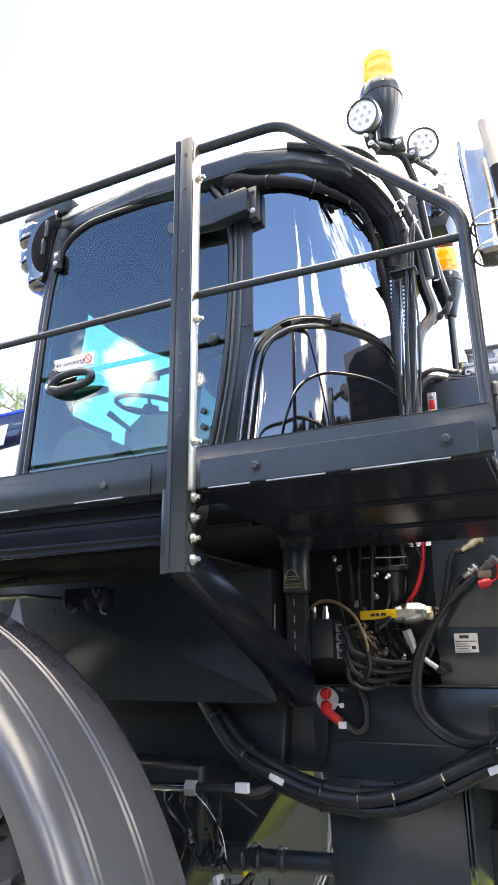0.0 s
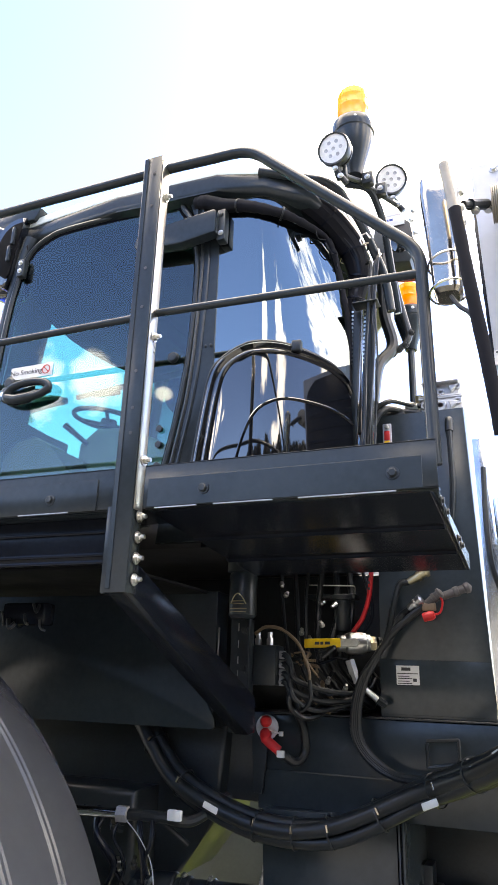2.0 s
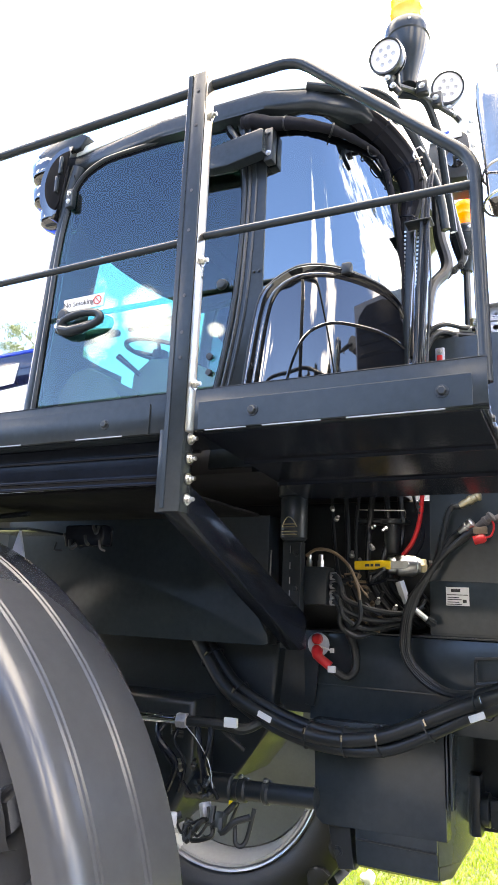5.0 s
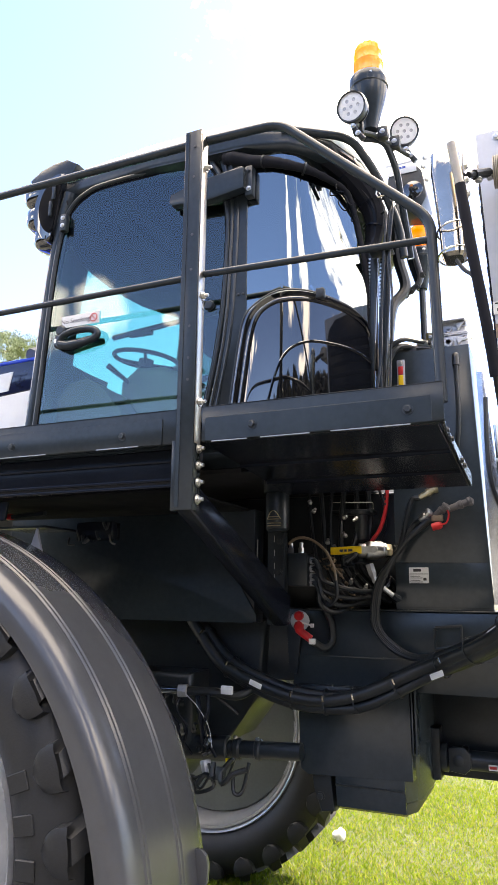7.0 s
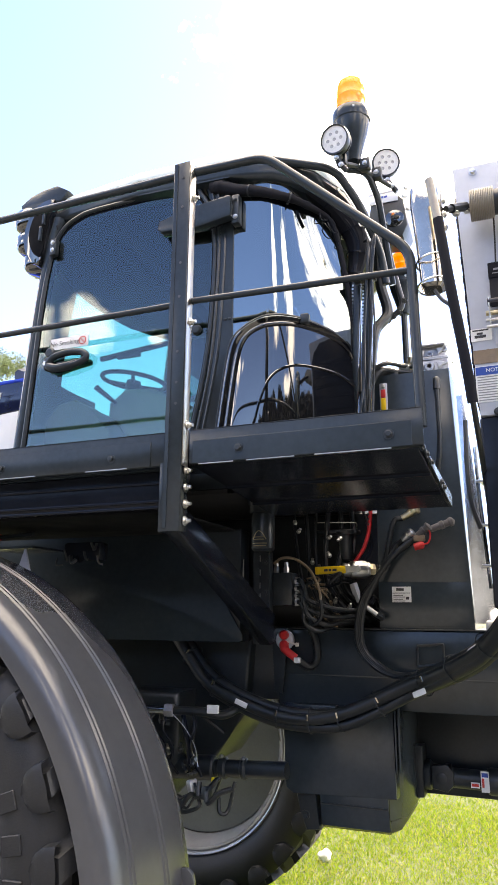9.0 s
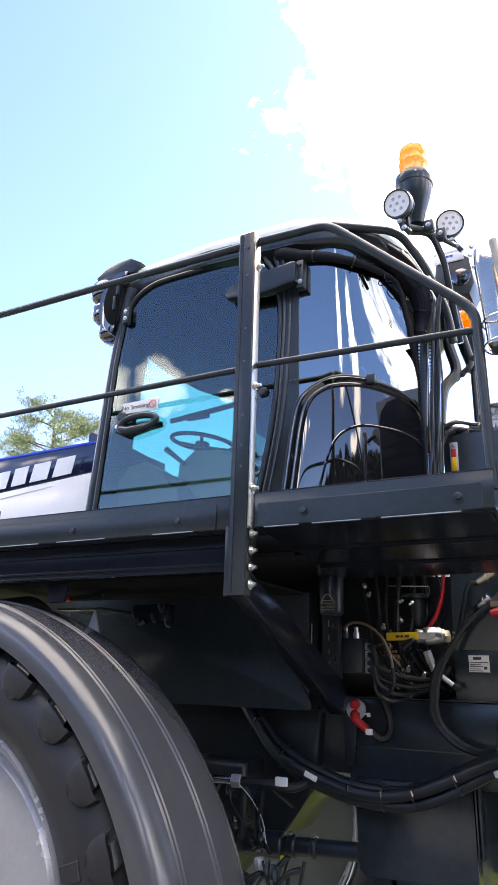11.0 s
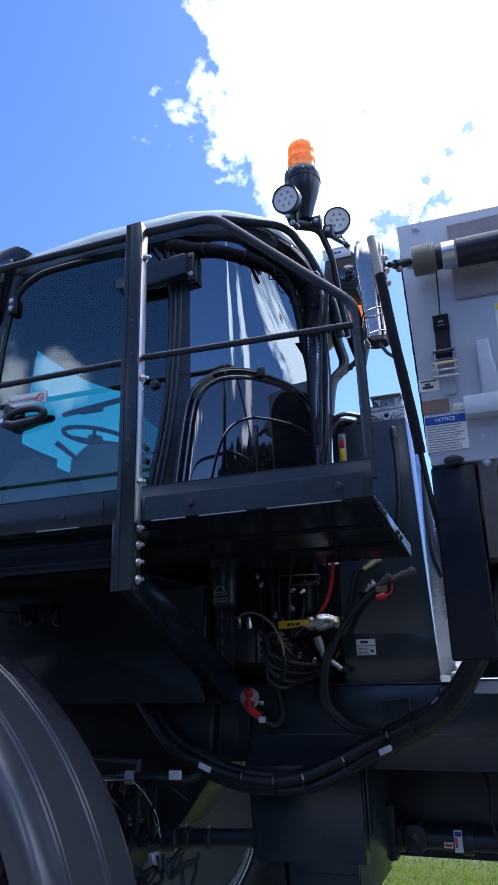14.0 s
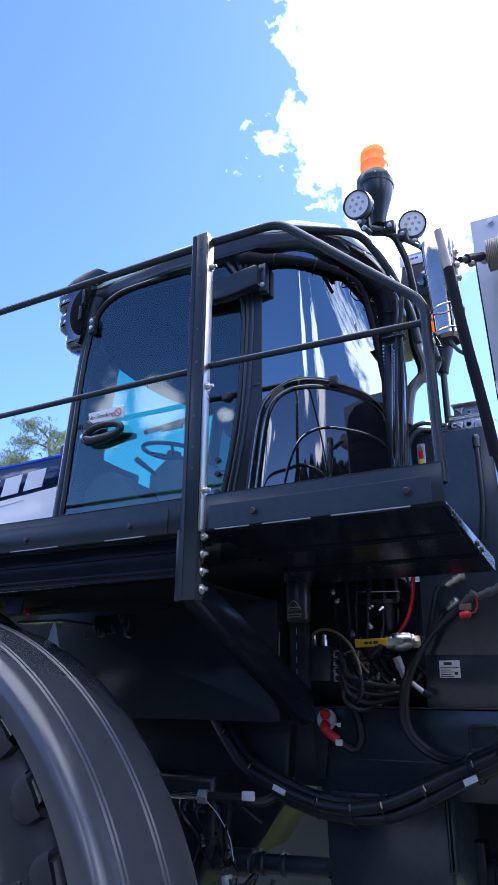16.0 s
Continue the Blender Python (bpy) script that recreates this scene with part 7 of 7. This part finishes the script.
    # tarp motor can and swing arm
    mc = thing("tarp_motor", (0.68, 1.82, 2.9), "dull steel motor cover clamped to a padded arm", "motor")
    bm = B()
    rows = []
    for z2, cx2, cy2, hw in ((2.905, 0.672, 1.81, 0.028), (2.915, 0.672, 1.81, 0.037), (3.02, 0.67, 1.815, 0.041), (3.15, 0.666, 1.83, 0.048), (3.22, 0.664, 1.84, 0.053), (3.285, 0.664, 1.845, 0.053), (3.292, 0.664, 1.845, 0.049)):
        ring = []
        for k in range(24):
            a = 2 * math.pi * k / 24
            c, s = math.cos(a), math.sin(a)
            ex = 0.55
            ring.append(bm.verts.new((cx2 + hw * math.copysign(abs(c) ** ex, c), cy2 + hw * 1.25 * math.copysign(abs(s) ** ex, s), z2)))
        rows.append(ring)
    for a, b in zip(rows, rows[1:]):
        for k in range(24):
            bm.faces.new((a[k], a[(k + 1) % 24], b[(k + 1) % 24], b[k]))
    bm.faces.new(rows[0][::-1])
    bm.faces.new(rows[-1])
    part("cover", bm, "cover", mc, "dull tan-grey steel cover")
    for p in ((0.722, 1.80, 3.22), (0.722, 1.80, 3.17), (0.722, 1.80, 3.12)):
        bolt(mc, p, (1, -0.4, 0), 0.009)
    bm = B()
    tube(bm, [(0.692, 1.70, 3.245), (0.712, 1.705, 3.08)], 0.014, 14)
    part("arm_rod", bm, "coil", mc)
    bm = B()
    path = spline([(0.711, 1.705, 3.10), (0.722, 1.71, 2.98), (0.735, 1.72, 2.85), (0.752, 1.745, 2.7), (0.764, 1.77, 2.58), (0.770, 1.79, 2.50)], 8)
    tube(bm, path, [0.0168 + 0.0015 * noise.noise((i * 0.6, 3, 0)) for i in range(len(path))], 12)
    part("foam_sleeve", bm, "web", mc)
    bm = B()
    tube(bm, spline([(0.770, 1.79, 2.51), (0.775, 1.9, 2.40), (0.772, 2.1, 2.33), (0.765, 2.4, 2.25), (0.75, 2.75, 2.1), (0.74, 2.88, 1.95)]), 0.009, 8)
    part("motor_cable", bm, "hose", mc)
    for z2 in (3.0, 2.915):
        bm = B()
        tube(bm, [(0.676 + 0.052 * math.cos(a), 1.80 + 0.064 * math.sin(a), z2 + 0.006 * math.cos(a)) for a in (2 * math.pi * k / 28 for k in range(29))], 0.0032, 6, False)
        part("clamp_ring", bm, "chrome", mc)
    bm = B()
    tube(bm, spline([(0.68, 1.78, 2.89), (0.70, 1.77, 2.85), (0.725, 1.76, 2.82), (0.735, 1.755, 2.78)]), 0.006, 6)
    part("motor_lead", bm, "hose", mc)
    # side bracket
    sb = thing("hopper_bracket", (1.2, 1.95, 2.0), "pale grey steel bracket arm bolted on the hopper", "bracket")
    bm = B()
    box(bm, (0.91, 1.985, 2.672), (2.6, 2.045, 2.742), 0.006)
    part("arm", bm, "pale", sb)
    bm = B()
    prism(bm, [(0.975, 2.735), (1.04, 2.735), (1.02, 2.95), (0.975, 2.945)], "y", 2.0, 2.045, 0.01, 3)
    part("fin", bm, "bin", sb)
    bm = B()
    prism(bm, [(0.925, 2.2), (0.98, 2.2), (0.99, 2.67), (0.93, 2.67)], "y", 2.06, 2.2, 0.004)
    leg = part("leg", bm, "brown", sb, "weathered brown steel leg")
    for z2 in (2.52, 2.61):
        bolt(leg, (0.958, 2.06, z2), (0, -1, 0), 0.010)
    bm = B()
    prism(bm, [(0.985, 2.66), (1.03, 2.66), (1.075, 2.25), (1.06, 2.02), (1.02, 2.15), (1.0, 2.4)], "y", 2.2, 2.24, 0.004)
    part("pale_plate", bm, "pale", sb)
    bm = B()
    prism(bm, [(1.0, 2.67), (1.3, 2.67), (1.3, 1.9), (1.02, 2.0), (1.035, 2.25)], "y", 2.4, 2.42, 0.004)
    part("back_plate", bm, "brown", sb)
    bm = B()
    tube(bm, spline([(0.955, 2.3, 2.28), (0.98, 2.25, 2.2), (0.985, 2.24, 2.1), (1.02, 2.2, 2.0)]), 0.02, 10)
    part("hook_hose", bm, "hose", sb)
    bm = B()
    box(bm, (0.80, 2.5, 1.77), (1.6, 3.3, 1.815), 0.006)
    part("rear_deck", bm, "pale", sb)
    bm = B()
    prism(bm, [(0.98, 1.815), (1.3, 1.815), (1.3, 2.05), (1.0, 2.0)], "y", 2.55, 2.58, 0.006)
    part("deck_upstand", bm, "bin", sb)


hopper()


# ---- lawn and trees ----
def grass():
    rnd = random.Random(4)
    vs, fs = [], []
    for k in range(230000):
        y = 3.6 + 9.0 * rnd.random() ** 1.4
        x = rnd.uniform(-2.8, 3.2)
        h = rnd.uniform(0.014, 0.042)
        a = rnd.uniform(0, 6.28)
        w = rnd.uniform(0.0018, 0.0034) * (1 + y * 0.1)
        lx, ly = rnd.uniform(-.03, .03), rnd.uniform(-.03, .03)
        i = len(vs)
        c, s = math.cos(a) * w, math.sin(a) * w
        z = 0.05 * math.exp(-(x * x + y * y) / 900) * noise.noise((x * 0.4, y * 0.4, 0.0)) - 0.012
        vs += [(x - c, y - s, z), (x + c, y + s, z), (x + lx * 0.5 + c * 0.7, y + ly * 0.5 + s * 0.7, z + h * 0.6), (x + lx, y + ly, z + h)]
        fs += [(i, i + 1, i + 2), (i, i + 2, i + 3)]
    me = bpy.data.meshes.new("grass")
    me.from_pydata(vs, [], fs)
    m = bpy.data.materials.new("grass_blade")
    m.use_nodes = True
    n = Nodes(m.node_tree)
    isl = n.add("ShaderNodeNewGeometry").outputs["Random Per Island"]
    col = n.ramp(isl, [(0.0, (0.11, 0.19, 0.018)), (0.5, (0.19, 0.28, 0.030)), (0.82, (0.26, 0.30, 0.045)), (1.0, (0.33, 0.31, 0.10))])
    p = n.add("ShaderNodeBsdfDiffuse", Color=col)
    q = n.add("ShaderNodeBsdfTranslucent", Color=col)
    n.add("ShaderNodeOutputMaterial", Surface=n.add("ShaderNodeMixShader", i0=0.55, i1=p, i2=q))
    me.materials.append(m)
    tagged(new("grass", me), "short sunlit green grass blades with dry straw", "grass", kind="stuff")
    bm = B()
    bmesh.ops.create_icosphere(bm, subdivisions=3, radius=0.05, matrix=Matrix.Translation((-0.80, 5.45, 0.035)))
    for v in bm.verts:
        v.co += Vector((0, 0, 0)) + 0.022 * Vector(noise.noise_vector(v.co * 22))
    single("crumpled_paper", bm, "litter", "crumpled white paper lying on the grass", "litter")


grass()


def pine(name, at, height, crown_r, seed, label):
    rnd = random.Random(seed)
    th = thing(name, at, label, "tree", "pines behind the field")
    x0, y0, _ = at
    bm = B()
    tube(bm, [(x0 + 0.15 * math.sin(k), y0, height * k / 10) for k in range(11)], [0.24 * (1 - k / 11) + 0.02 for k in range(11)], 10)
    tips = []
    for k in range(34):
        z = height * (0.45 + 0.52 * k / 34)
        a = rnd.uniform(0, 6.28)
        r = crown_r * (0.45 + 0.75 * math.sin(math.pi * min(1, (k + 6) / 42)) * rnd.uniform(0.5, 1.1))
        tip = Vector((x0 + r * math.cos(a), y0 + r * math.sin(a), z + r * rnd.uniform(0.1, 0.5)))
        mid = Vector((x0 + r * 0.5 * math.cos(a + 0.15), y0 + r * 0.5 * math.sin(a + 0.15), z + r * 0.1))
        tube(bm, spline([(x0, y0, z - 0.2), mid, tip], 4), [0.05 - 0.005 * j for j in range(9)], 5)
        tips += [tip, mid.lerp(tip, 0.6), mid.lerp(tip, 0.3)]
    part("trunk", bm, "bark", th)
    vs, fs = [], []
    for t in tips:
        for c in range(15):
            q = t + Vector((rnd.gauss(0, .34), rnd.gauss(0, .34), rnd.gauss(0, .17)))
            for j in range(24):
                d = Vector((rnd.gauss(0, 1), rnd.gauss(0, 1), rnd.gauss(0.3, 1))).normalized()
                L = rnd.uniform(0.09, 0.19)
                sd = d.orthogonal().normalized() * 0.022
                p = q + Vector((rnd.gauss(0, .11), rnd.gauss(0, .11), rnd.gauss(0, .07)))
                i = len(vs)
                vs += [p - sd, p + sd, p + d * L]
                fs.append((i, i + 1, i + 2))
    me = bpy.data.meshes.new("needle_clumps")
    me.from_pydata([v[:] for v in vs], [], fs)
    me.materials.append(M["needles"])
    ob = new("needle_clumps", me)
    ob.parent = th
    ob.matrix_parent_inverse = world_of(th).inverted()
    tagged(ob, kind="stuff")


pine("pine_tree", (-24.7, 25.0, 0.0), 15.5, 2.6, 2, "tall green pine with an open ragged crown")


# ---- woods on the other side of the field, mirrored in the glass ----
def far_woods():
    rnd = random.Random(8)
    vs, fs = [], []
    for k in range(60000):
        a = radians(rnd.uniform(-168, -12))
        r = rnd.uniform(46, 54)
        top = 17.5 + 3.2 * noise.noise((a * 9, 0, 0)) + 1.6 * abs(noise.noise((a * 24, 1, 0)))
        top *= 0.70 + 0.30 / (1 + math.exp(-(math.degrees(a) + 108) * 0.35))
        z = top * (1 - rnd.random() ** 1.6)
        c = Vector((r * math.cos(a), r * math.sin(a), z))
        u = Vector((rnd.gauss(0, 1), rnd.gauss(0, 1), rnd.gauss(0, 1))).normalized() * rnd.uniform(0.3, 0.7)
        v = u.orthogonal().normalized() * rnd.uniform(0.25, 0.5)
        i = len(vs)
        vs += [(c - u)[:], (c + v)[:], (c + u)[:], (c - v)[:]]
        fs.append((i, i + 1, i + 2, i + 3))
    me = bpy.data.meshes.new("far_woods")
    me.from_pydata(vs, [], fs)
    me.materials.append(M["woods"])
    tagged(new("far_woods", me), "dark green mixed woods at the far edge of the field", "woods", kind="stuff")


far_woods()
